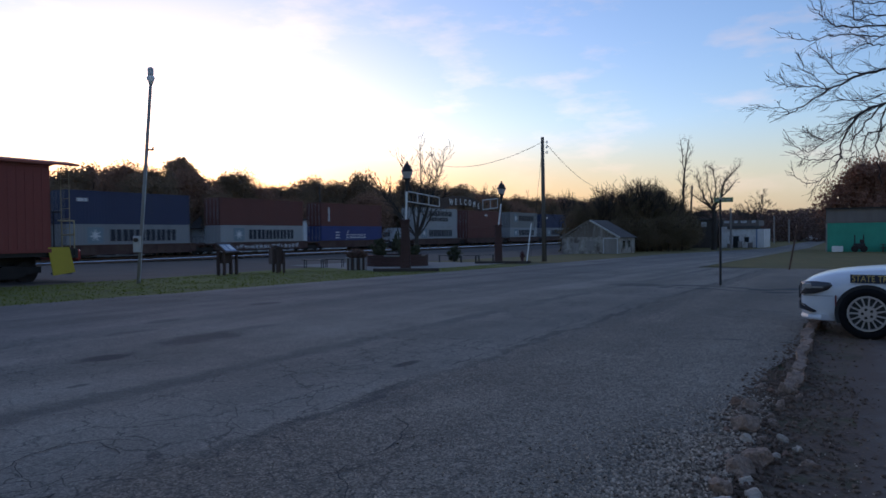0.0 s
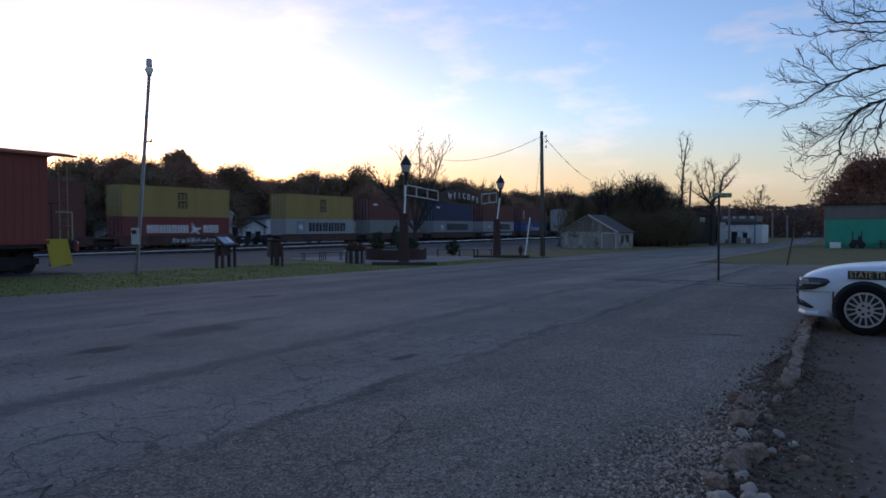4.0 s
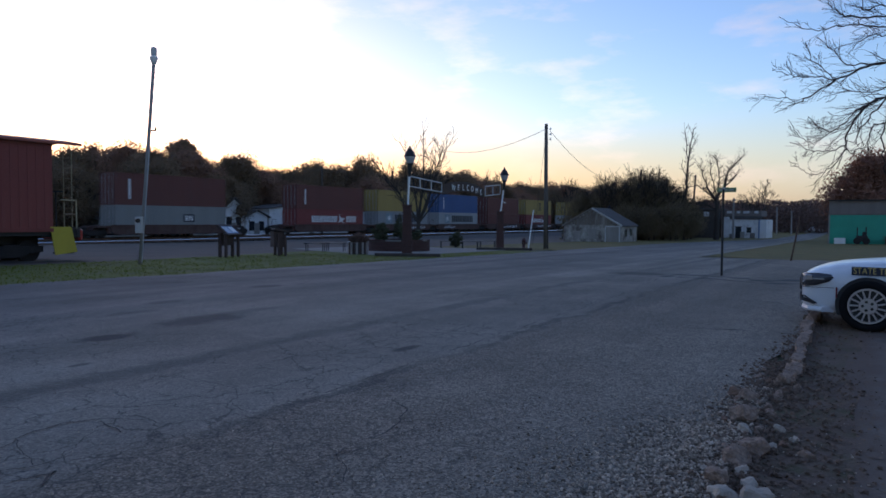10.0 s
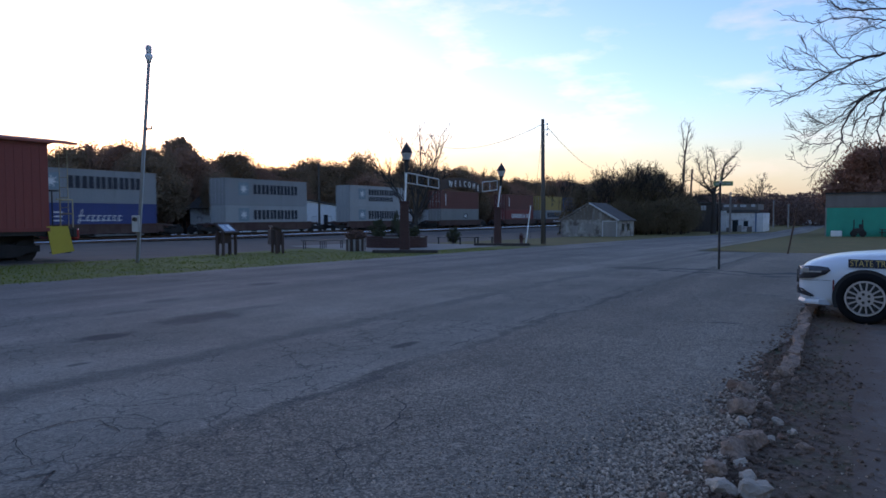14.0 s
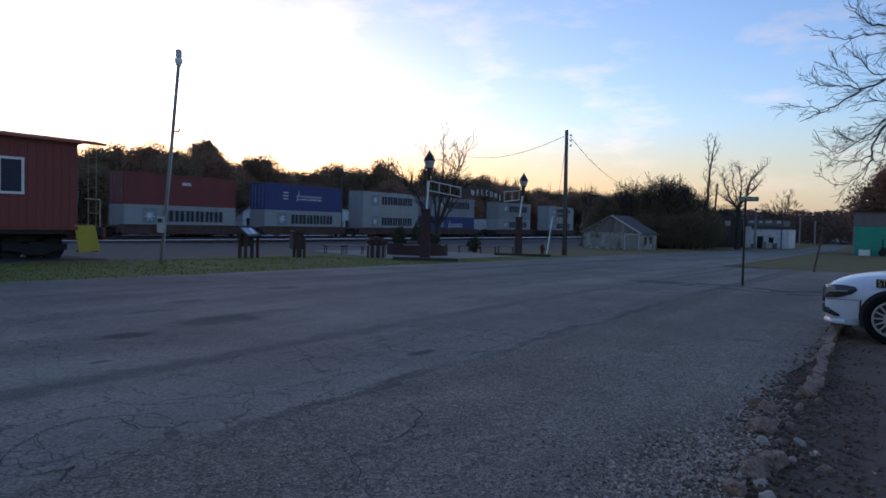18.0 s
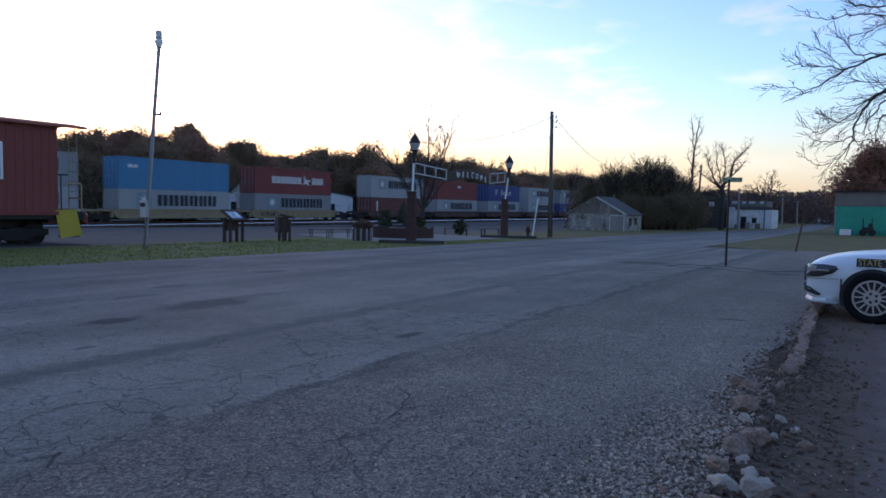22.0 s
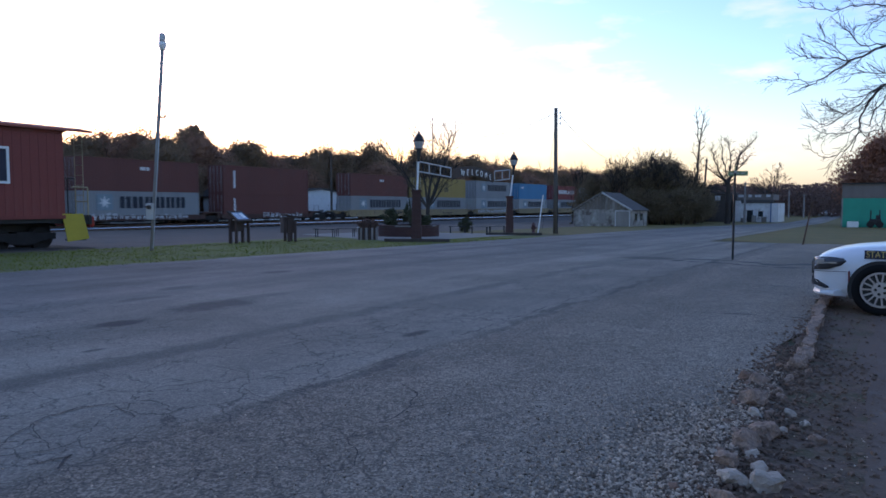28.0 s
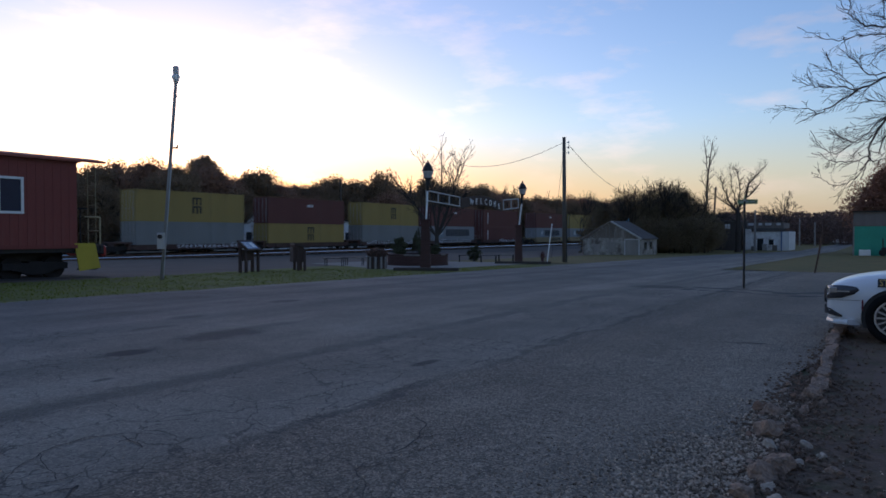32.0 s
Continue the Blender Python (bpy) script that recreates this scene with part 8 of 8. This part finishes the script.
def far_car(x, y, turn):
    """A small parked car far down the street."""
    t = thing("parked_car", Matrix.LocRotScale(Vector((x, y, lie(x, y))), Euler((0, 0, radians(turn))), None), "white saloon car parked far down the street", "car")
    bm = bmesh.new()
    side = ((-2.2, 0.35), (-2.2, 0.85), (-1.5, 0.95), (-0.9, 1.42), (0.7, 1.42), (1.3, 0.98), (2.15, 0.85), (2.25, 0.35))
    a = [bm.verts.new((u, -0.85, v)) for u, v in side]
    b = [bm.verts.new((u, 0.85, v)) for u, v in side]
    bm.faces.new(a)
    bm.faces.new(b[::-1])
    for k in range(len(side)):
        bm.faces.new((a[k], a[(k + 1) % 8], b[(k + 1) % 8], b[k]))
    bmesh.ops.recalc_face_normals(bm, faces=bm.faces)
    part("body", bm, M_WHITE, t)
    for u in (-0.6, 0.5):
        bm = bmesh.new()
        box(bm, (u, 0, 1.18), (0.9, 1.74, 0.3))
        part("side_window", bm, M_GLASS, t)
    for u in (-1.4, 1.4):
        for v in (-0.8, 0.8):
            bm = bmesh.new()
            rod(bm, (u, v - 0.1, 0.32), (u, v + 0.1, 0.32), 0.32, seg=16)
            part("wheel", bm, M_BLACK, t)


far_car(98.0, 178.0, 35)


def house(x, y, w, d, wall, ridge, m, label, turn=0):
    t = thing("house", grid_pose(x, y) @ pose(0, 0, 0, 0, 0, turn), label, "house", "houses beyond the railway")
    bm = bmesh.new()
    gable_body(bm, w, d, wall, ridge)
    part("wall", bm, m, t)
    bm = bmesh.new()
    gable(bm, w, d, wall, ridge + 0.05, 0.4, 0.12)
    part("roof", bm, M_SHINGLE, t)
    for k in range(2):
        bm = bmesh.new()
        box(bm, (-w * (0.28 + 0.44 * k), -0.02, wall * 0.55), (0.9, 0.06, 1.3))
        wd = part("window", bm, M_GLASS, t)
        bm = bmesh.new()
        box(bm, (-w * (0.28 + 0.44 * k), -0.04, wall * 0.55 + 0.7), (1.1, 0.08, 0.1))
        part("frame", bm, M_WHITE, wd)
    bm = bmesh.new()
    box(bm, (-w * 0.5, -0.03, 1.0), (0.95, 0.06, 2.0))
    part("door", bm, M_DOOR, t)


for s, p, w, d, wall, ridge, label in ((62.5, 71.5, 3.6, 6.0, 3.9, 5.2, "small white gabled house seen between the wagons"), (66.6, 71.5, 3.9, 6.0, 2.9, 3.7, "low white outbuilding beyond the railway"),
                                       (84.0, 71.5, 17.0, 6.0, 4.2, 5.1, "long white building beyond the railway"), (49, 73, 6.0, 6.0, 2.3, 3.2, "grey shed beyond the railway")):
    q = at(s, p)
    house(q.x, q.y, w, d, wall, ridge, M_WHITE if "white" in label else M_DOOR, label, 90)


def trailer(s, p, length, label):
    q_ = at(s, p)
    t = thing("semi_trailer", Matrix.LocRotScale(q_, Euler((0, 0, radians(HEAD))), None), label, "trailer", "trailers beyond the railway")
    bm = bmesh.new()
    box(bm, (0, 0, 2.55), (length, 2.5, 2.7), bevel=0.04)
    part("box_body", bm, M_SIDING, t)
    bm = bmesh.new()
    bars(bm, -length * 0.25, 2.8, [0.7, 0.5, 0.6, 0.5, 0.7], 0.7, 0.15, -1.26)
    part("lettering", bm, M_LOGO_NAVY, t, "plain dark bars of lettering")
    bm = bmesh.new()
    box(bm, (0, 0, 1.05), (length - 0.5, 1.0, 0.25))
    part("chassis", bm, M_BLACK, t)
    for x in (-length / 2 + 1.2, -length / 2 + 2.5):
        for y in (-1.05, 1.05):
            bm = bmesh.new()
            rod(bm, (x, y - 0.15, 0.5), (x, y + 0.15, 0.5), 0.5, seg=18)
            part("tyre", bm, M_BLACK, t)


trailer(92, 70.0, 14.0, "long white semi-trailer parked beyond the railway")
trailer(112, 70.5, 14.0, "second white semi-trailer parked beyond the railway")


# unseen buildings added behind the camera to cut low sky light and be reflected
def unseen_building(s, w, h, colour, label):
    q_ = at(s, -10.0)
    t = thing("added_building", Matrix.LocRotScale(q_, Euler((0, 0, radians(HEAD))), None), label, "building", "shop fronts across the pavement")
    bm = bmesh.new()
    box(bm, (0, -5, h / 2), (w - 0.1, 10, h))
    part("wall", bm, colour, t)
    bm = bmesh.new()
    box(bm, (0, 0.12, h - 0.25), (w - 0.1, 0.3, 0.5))
    part("cornice", bm, M_CONCRETE, t)
    for k in range(3):
        bm = bmesh.new()
        box(bm, ((k - 1) * w / 3.3, 0.03, h * 0.68), (1.1, 0.08, 1.7))
        part("window", bm, M_GLASS, t)
    bm = bmesh.new()
    box(bm, (-w * 0.18, 0.03, 1.5), (w * 0.5, 0.08, 2.0))
    part("shop_window", bm, M_GLASS, t)
    bm = bmesh.new()
    box(bm, (w * 0.3, 0.03, 1.1), (1.1, 0.08, 2.2))
    part("door", bm, M_DOOR, t)


for k, (s, w, h) in enumerate(((-34, 12, 8.2), (-22, 12, 8.8), (-11, 10, 7.6), (-1, 10, 8.4))):
    unseen_building(s, w, h, (M_BRICK, M_LIME, M_BRICK, M_DOOR)[k], ("dark brick", "pale rendered", "dark brick", "grey boarded")[k] + " two-storey building added out of view behind the pavement")


# ---- the state police car ----
M_CAR = mat("white_car_paint", (0.74, 0.76, 0.78), 0.22, vary=0.03, bump=0.0, spec=0.6)
M_TYRE = mat("black_tyre_rubber", (0.012, 0.012, 0.013), 0.85, vary=0.2, scale=6, bump=0.1, spec=0.15)
M_RIM = mat("bright_silver_wheel", (0.5, 0.5, 0.52), 0.35, 0.7, vary=0.08, bump=0)
M_LENS = glass_mat("smoked_headlight_lens", (0.05, 0.05, 0.055), 0.08)
M_CLEAR = mat("bright_headlight_reflector", (0.6, 0.6, 0.58), 0.15, 0.7, vary=0.05, bump=0)
M_PLASTIC = mat("black_trim_plastic", (0.016, 0.016, 0.017), 0.6, vary=0.15, bump=0)
M_NAVY = mat("navy_decal_strip", (0.012, 0.016, 0.04), 0.4, vary=0.05, bump=0)
M_GOLD = mat("gold_decal_lettering", (0.62, 0.48, 0.16), 0.5, vary=0.05, bump=0)
M_RED_LENS = mat("red_side_marker", (0.17, 0.02, 0.03), 0.3, vary=0.05, bump=0)


def car():
    # x forward from the nose at 0 to the tail at -5.05, y to the car's left, z up
    t = thing("police_car", Matrix.LocRotScale(Vector((5.79, 9.29, 0)), Euler((0, 0, radians(144))), None) @ Matrix.Translation((0.80, -0.86, 0)), "white state police sedan parked nose-in at the kerb", "car")
    # x, half width at sill, half width at shoulder, sill z, shoulder z, top edge half width, top z
    st = [(0.0, 0.62, 0.66, 0.33, 0.62, 0.60, 0.80), (-0.06, 0.74, 0.78, 0.27, 0.66, 0.70, 0.86), (-0.2, 0.84, 0.88, 0.24, 0.72, 0.76, 0.93), (-0.45, 0.90, 0.935, 0.22, 0.80, 0.80, 1.00), (-0.875, 0.92, 0.95, 0.2, 0.86, 0.82, 1.045),
          (-1.35, 0.92, 0.95, 0.2, 0.90, 0.82, 1.08), (-1.75, 0.92, 0.95, 0.2, 0.93, 0.80, 1.10), (-2.6, 0.92, 0.955, 0.2, 0.95, 0.82, 1.02), (-3.6, 0.92, 0.955, 0.2, 0.97, 0.82, 1.04), (-4.3, 0.91, 0.94, 0.22, 0.98, 0.78, 1.10), (-4.85, 0.86, 0.88, 0.26, 0.95, 0.72, 1.08), (-5.05, 0.78, 0.80, 0.35, 0.85, 0.62, 1.00)]
    bm = bmesh.new()
    rings = []
    for x, ws, wh, zs, zh, wt, zt in st:
        zh, zt = zh - 0.06, zt - 0.075
        half = [(ws * 0.8, zs - 0.03), (ws, zs + 0.03), (wh * 0.985, zs + (zh - zs) * 0.45), (wh, zh - 0.1), (wh * 0.985, zh), (wt + (wh - wt) * 0.4, zh + (zt - zh) * 0.62), (wt * 0.75, zt - 0.012), (wt * 0.35, zt + 0.01)]
        loop = [(-y, z) for y, z in half] + [(y, z) for y, z in half[::-1]]
        rings.append([bm.verts.new((x, y, z)) for y, z in loop])
    n = len(rings[0])
    for a, b in zip(rings, rings[1:]):
        for k in range(n):
            bm.faces.new((a[k], a[(k + 1) % n], b[(k + 1) % n], b[k]))
    bm.faces.new(rings[0])
    bm.faces.new(rings[-1][::-1])
    bmesh.ops.recalc_face_normals(bm, faces=bm.faces)
    body = part("body", bm, M_CAR, t, smooth=True)
    sub = body.modifiers.new("smooth", "SUBSURF")
    sub.levels = sub.render_levels = 1
    # cabin
    bm = bmesh.new()
    prof = [(-1.7, 1.06, 0.76), (-2.35, 1.44, 0.60), (-3.3, 1.48, 0.60), (-4.15, 1.12, 0.70)]
    lo = [bm.verts.new((x, sy * 0.80, 0.99)) for x in (-1.62, -4.3) for sy in (-1, 1)]
    up = [[bm.verts.new((x, sy * w, z)) for sy in (-1, 1)] for x, z, w in prof]
    for a, b in zip(up, up[1:]):
        bm.faces.new((a[0], a[1], b[1], b[0]))
    bm.faces.new((lo[0], lo[1], up[0][1], up[0][0]))
    bm.faces.new((lo[2], lo[3], up[3][1], up[3][0]))
    for j in (0, 1):
        bm.faces.new((lo[j], up[0][j], up[1][j], up[2][j], up[3][j], lo[2 + j]))
    bmesh.ops.recalc_face_normals(bm, faces=bm.faces)
    part("cabin", bm, M_GLASS, t, "dark glazed cabin")
    bm = bmesh.new()
    box(bm, (-2.85, 0, 1.475), (1.05, 1.2, 0.05), bevel=0.02)
    for sy in (-1, 1):
        rod(bm, (-1.66, sy * 0.78, 1.05), (-2.36, sy * 0.6, 1.45), 0.035, seg=6)
        rod(bm, (-4.2, sy * 0.72, 1.1), (-3.3, sy * 0.6, 1.48), 0.05, seg=6)
        box(bm, (-2.95, sy * 0.71, 1.24), (0.09, 0.05, 0.45))
    part("roof", bm, M_CAR, t)
    bm = bmesh.new()
    box(bm, (-2.8, 0, 1.55), (0.3, 1.15, 0.1), bevel=0.03)
    part("light_bar", bm, M_PLASTIC, t)
    # wheels
    for x in (-0.875, -3.93):
        for sy in (-1, 1):
            w = thing_part(t, "wheel", (x, sy * 0.80, 0.358))
            bm = bmesh.new()
            ring = [(0.235, -0.1), (0.30, -0.115), (0.345, -0.10), (0.358, -0.06), (0.358, 0.06), (0.345, 0.10), (0.30, 0.115), (0.235, 0.1)]
            rr = [[bm.verts.new((math.cos(k * math.pi / 20) * r, y, math.sin(k * math.pi / 20) * r)) for k in range(40)] for r, y in ring]
            for a, b in zip(rr, rr[1:] + rr[:1]):
                for k in range(40):
                    bm.faces.new((a[k], a[(k + 1) % 40], b[(k + 1) % 40], b[k]))
            bmesh.ops.recalc_face_normals(bm, faces=bm.faces)
            part("tyre", bm, M_TYRE, w, smooth=True)
            bm = bmesh.new()
            rr = [[bm.verts.new((math.cos(k * math.pi / 20) * r, sy * y, math.sin(k * math.pi / 20) * r)) for k in range(40)] for r, y in ((0.243, 0.106), (0.243, 0.118), (0.222, 0.118), (0.215, 0.09))]
            for a, b in zip(rr, rr[1:]):
                for k in range(40):
                    bm.faces.new((a[k], a[(k + 1) % 40], b[(k + 1) % 40], b[k]))
            for k in range(15):
                a = k * 2 * math.pi / 15
                m_ = Matrix.Rotation(a, 4, "Y")
                box(bm, (0.168, sy * 0.098, 0), (0.11, 0.03, 0.021), m_)
            rod(bm, (0, sy * 0.06, 0), (0, sy * 0.108, 0), 0.118, 0.108, 24)
            bmesh.ops.recalc_face_normals(bm, faces=bm.faces)
            part("rim", bm, M_RIM, w, "silver wheel cover with thin spokes")
            bm = bmesh.new()
            rod(bm, (0, sy * 0.03, 0), (0, sy * 0.075, 0), 0.225, seg=28)
            part("brake_disc", bm, M_PLASTIC, w)
            for k in range(5):
                bm = bmesh.new()
                a = k * 2 * math.pi / 5
                rod(bm, (math.cos(a) * 0.06, sy * 0.1, math.sin(a) * 0.06), (math.cos(a) * 0.06, sy * 0.116, math.sin(a) * 0.06), 0.02, seg=8)
                part("wheel_nut", bm, M_PLASTIC, w)
            # arch
            bm = bmesh.new()
            inner, outer = [], []
            for k in range(25):
                a = radians(-22) + k * radians(224) / 24
                inner.append((math.cos(a) * 0.372, math.sin(a) * 0.372))
                outer.append((math.cos(a) * 0.395, math.sin(a) * 0.395))
            ys = sy * 0.955
            ctr = [bm.verts.new((x + u, ys, 0.358 + v)) for u, v in outer]
            bm.faces.new(ctr)
            back = [bm.verts.new((x + u, sy * 0.5, 0.358 + v)) for u, v in outer]
            for k in range(24):
                bm.faces.new((ctr[k], ctr[k + 1], back[k + 1], back[k]))
            part("wheel_arch", bm, M_PLASTIC, t, "dark wheel arch opening")
            w.location.y = sy * 0.862
    # front end
    for sy in (-1, 1):
        bm = bmesh.new()
        pts = [(0.015, 0.50, 0.60), (0.015, 0.50, 0.73), (-0.04, 0.76, 0.77), (-0.2, 0.895, 0.78), (-0.36, 0.945, 0.765), (-0.41, 0.957, 0.725), (-0.36, 0.948, 0.665), (-0.2, 0.915, 0.605), (-0.035, 0.785, 0.585)]
        a = [bm.verts.new((x, sy * y, z)) for x, y, z in pts]
        c = bm.verts.new((-0.12, sy * 0.885, 0.70))
        for k in range(9):
            bm.faces.new((a[k], a[(k + 1) % 9], c))
        b = [bm.verts.new((x - 0.06, sy * (y - 0.07), z)) for x, y, z in pts]
        for k in range(9):
            bm.faces.new((a[k], a[(k + 1) % 9], b[(k + 1) % 9], b[k]))
        bmesh.ops.recalc_face_normals(bm, faces=bm.faces)
        hl = part("headlight", bm, M_LENS, t, "smoked wraparound headlight", True)
        bm = bmesh.new()
        rod(bm, (-0.12, sy * 0.78, 0.69), (-0.075, sy * 0.815, 0.69), 0.045, seg=14)
        part("reflector", bm, M_CLEAR, hl)
        bm = bmesh.new()
        box(bm, (-0.14, sy * 0.905, 0.715), (0.09, 0.03, 0.08), bevel=0.01)
        part("side_reflector", bm, M_CLEAR, hl)
        bm = bmesh.new()
        box(bm, (-0.26, sy * 0.94, 0.70), (0.16, 0.012, 0.02))
        part("light_strip", bm, M_CLEAR, hl)
        bm = bmesh.new()
        a = [bm.verts.new((x, sy * y, z)) for x, y, z in ((0.0, 0.66, 0.36), (-0.05, 0.80, 0.37), (-0.20, 0.90, 0.335), (-0.20, 0.90, 0.36), (-0.06, 0.82, 0.44), (0.0, 0.66, 0.45))]
        b = [bm.verts.new(v.co + Vector((-0.08, -sy * 0.1, 0))) for v in a]
        bm.faces.new(a)
        for k in range(6):
            bm.faces.new((a[k], a[(k + 1) % 6], b[(k + 1) % 6], b[k]))
        bmesh.ops.recalc_face_normals(bm, faces=bm.faces)
        part("fog_lamp_recess", bm, M_PLASTIC, t, "black angular fog lamp recess")
        bm = bmesh.new()
        for (x0, y0, z0), (x1, y1, z1) in (((0.012, 0.55, 0.565), (-0.06, 0.80, 0.57)), ((-0.06, 0.80, 0.57), (-0.22, 0.905, 0.575)), ((-0.22, 0.905, 0.575), (-0.46, 0.945, 0.585))):
            rod(bm, (x0, sy * y0, z0), (x1, sy * y1, z1), 0.003, seg=5)
        part("bumper_gap", bm, M_PLASTIC, t)
        bm = bmesh.new()
        box(bm, (-0.495, sy * 0.947, 0.52), (0.02, 0.025, 0.15), bevel=0.006)
        part("side_marker", bm, M_RED_LENS, t)
    bm = bmesh.new()
    box(bm, (0.0, 0, 0.64), (0.05, 1.0, 0.13), bevel=0.03)
    box(bm, (0.0, 0, 0.42), (0.05, 1.05, 0.14), bevel=0.03)
    part("grille", bm, M_PLASTIC, t)
    bm = bmesh.new()
    rim_ = [(-0.32, -0.925), (-0.14, -0.85), (-0.03, -0.64), (0.0, 0.0), (-0.03, 0.64), (-0.14, 0.85), (-0.32, 0.925)]
    rows_ = []
    for x_, y_ in rim_:
        rows_.append([bm.verts.new(v) for v in ((x_, y_, 0.235), (x_ + 0.012, y_ * 1.01, 0.262), (x_, y_, 0.30), (x_ - 0.14, y_ * 0.9, 0.31), (x_ - 0.14, y_ * 0.9, 0.225))])
    for lo_, hi_ in zip(rows_, rows_[1:]):
        for k in range(5):
            bm.faces.new((lo_[k], lo_[(k + 1) % 5], hi_[(k + 1) % 5], hi_[k]))
    bm.faces.new(rows_[0])
    bm.faces.new(rows_[-1][::-1])
    bmesh.ops.recalc_face_normals(bm, faces=bm.faces)
    part("bumper_lip", bm, M_CAR, t)
    bm = bmesh.new()
    box(bm, (0.05, 0.05, 0.58), (0.04, 0.34, 0.2), bevel=0.01)
    part("front_plate_bracket", bm, M_PLASTIC, t, "dark front plate bracket with plain bars")
    # fender decal
    bm = bmesh.new()
    box(bm, (-1.22, 0.957, 0.835), (1.10, 0.004, 0.115), Matrix.Rotation(0.0, 4, "X"))
    dec = part("decal_strip", bm, M_NAVY, t, "navy strip with gold lettering")
    cu = bpy.data.curves.new("decal_lettering", "FONT")
    cu.body, cu.size, cu.extrude, cu.align_x, cu.align_y = "STATE TROOPER", 0.118, 0.002, "LEFT", "CENTER"
    tmp = new("decal_lettering", cu)
    me = bpy.data.meshes.new_from_object(tmp)
    bpy.data.objects.remove(tmp)
    me.materials.append(M_GOLD)
    o = new("decal_lettering", me)
    o.parent = dec
    o.matrix_basis = pose(-0.69, 0.963, 0.835, 90, 0, 180) @ Matrix.Diagonal((0.82, 1.05, 1, 1))
    # door lines, mirror, handles
    for sy in (-1, 1):
        bm = bmesh.new()
        for x in (-1.9, -2.95, -3.9):
            box(bm, (x, sy * 0.955, 0.62), (0.008, 0.006, 0.66))
        part("door_gap", bm, M_PLASTIC, t)
        bm = bmesh.new()
        box(bm, (-1.95, sy * 1.02, 1.08), (0.12, 0.2, 0.14), bevel=0.03)
        part("mirror", bm, M_PLASTIC, t)
        for x in (-2.75, -3.75):
            bm = bmesh.new()
            box(bm, (x, sy * 0.965, 0.84), (0.2, 0.03, 0.035), bevel=0.008)
            part("door_handle", bm, M_CAR, t)


def thing_part(parent, name, loc):
    e = new(name)
    e.parent = parent
    e.location = loc
    e.empty_display_size = 0.1
    return e


car()


# ---- what moves ----
def motions():
    turn = Euler((0, 0, radians(HEAD)))
    for ob, u, z in MOVERS:
        walk(ob, [(t, Matrix.LocRotScale(DV * (u + S0(t)) + NV * TRACK_P + Vector((0, 0, z)), turn, None)) for t in TIMES])


motions()
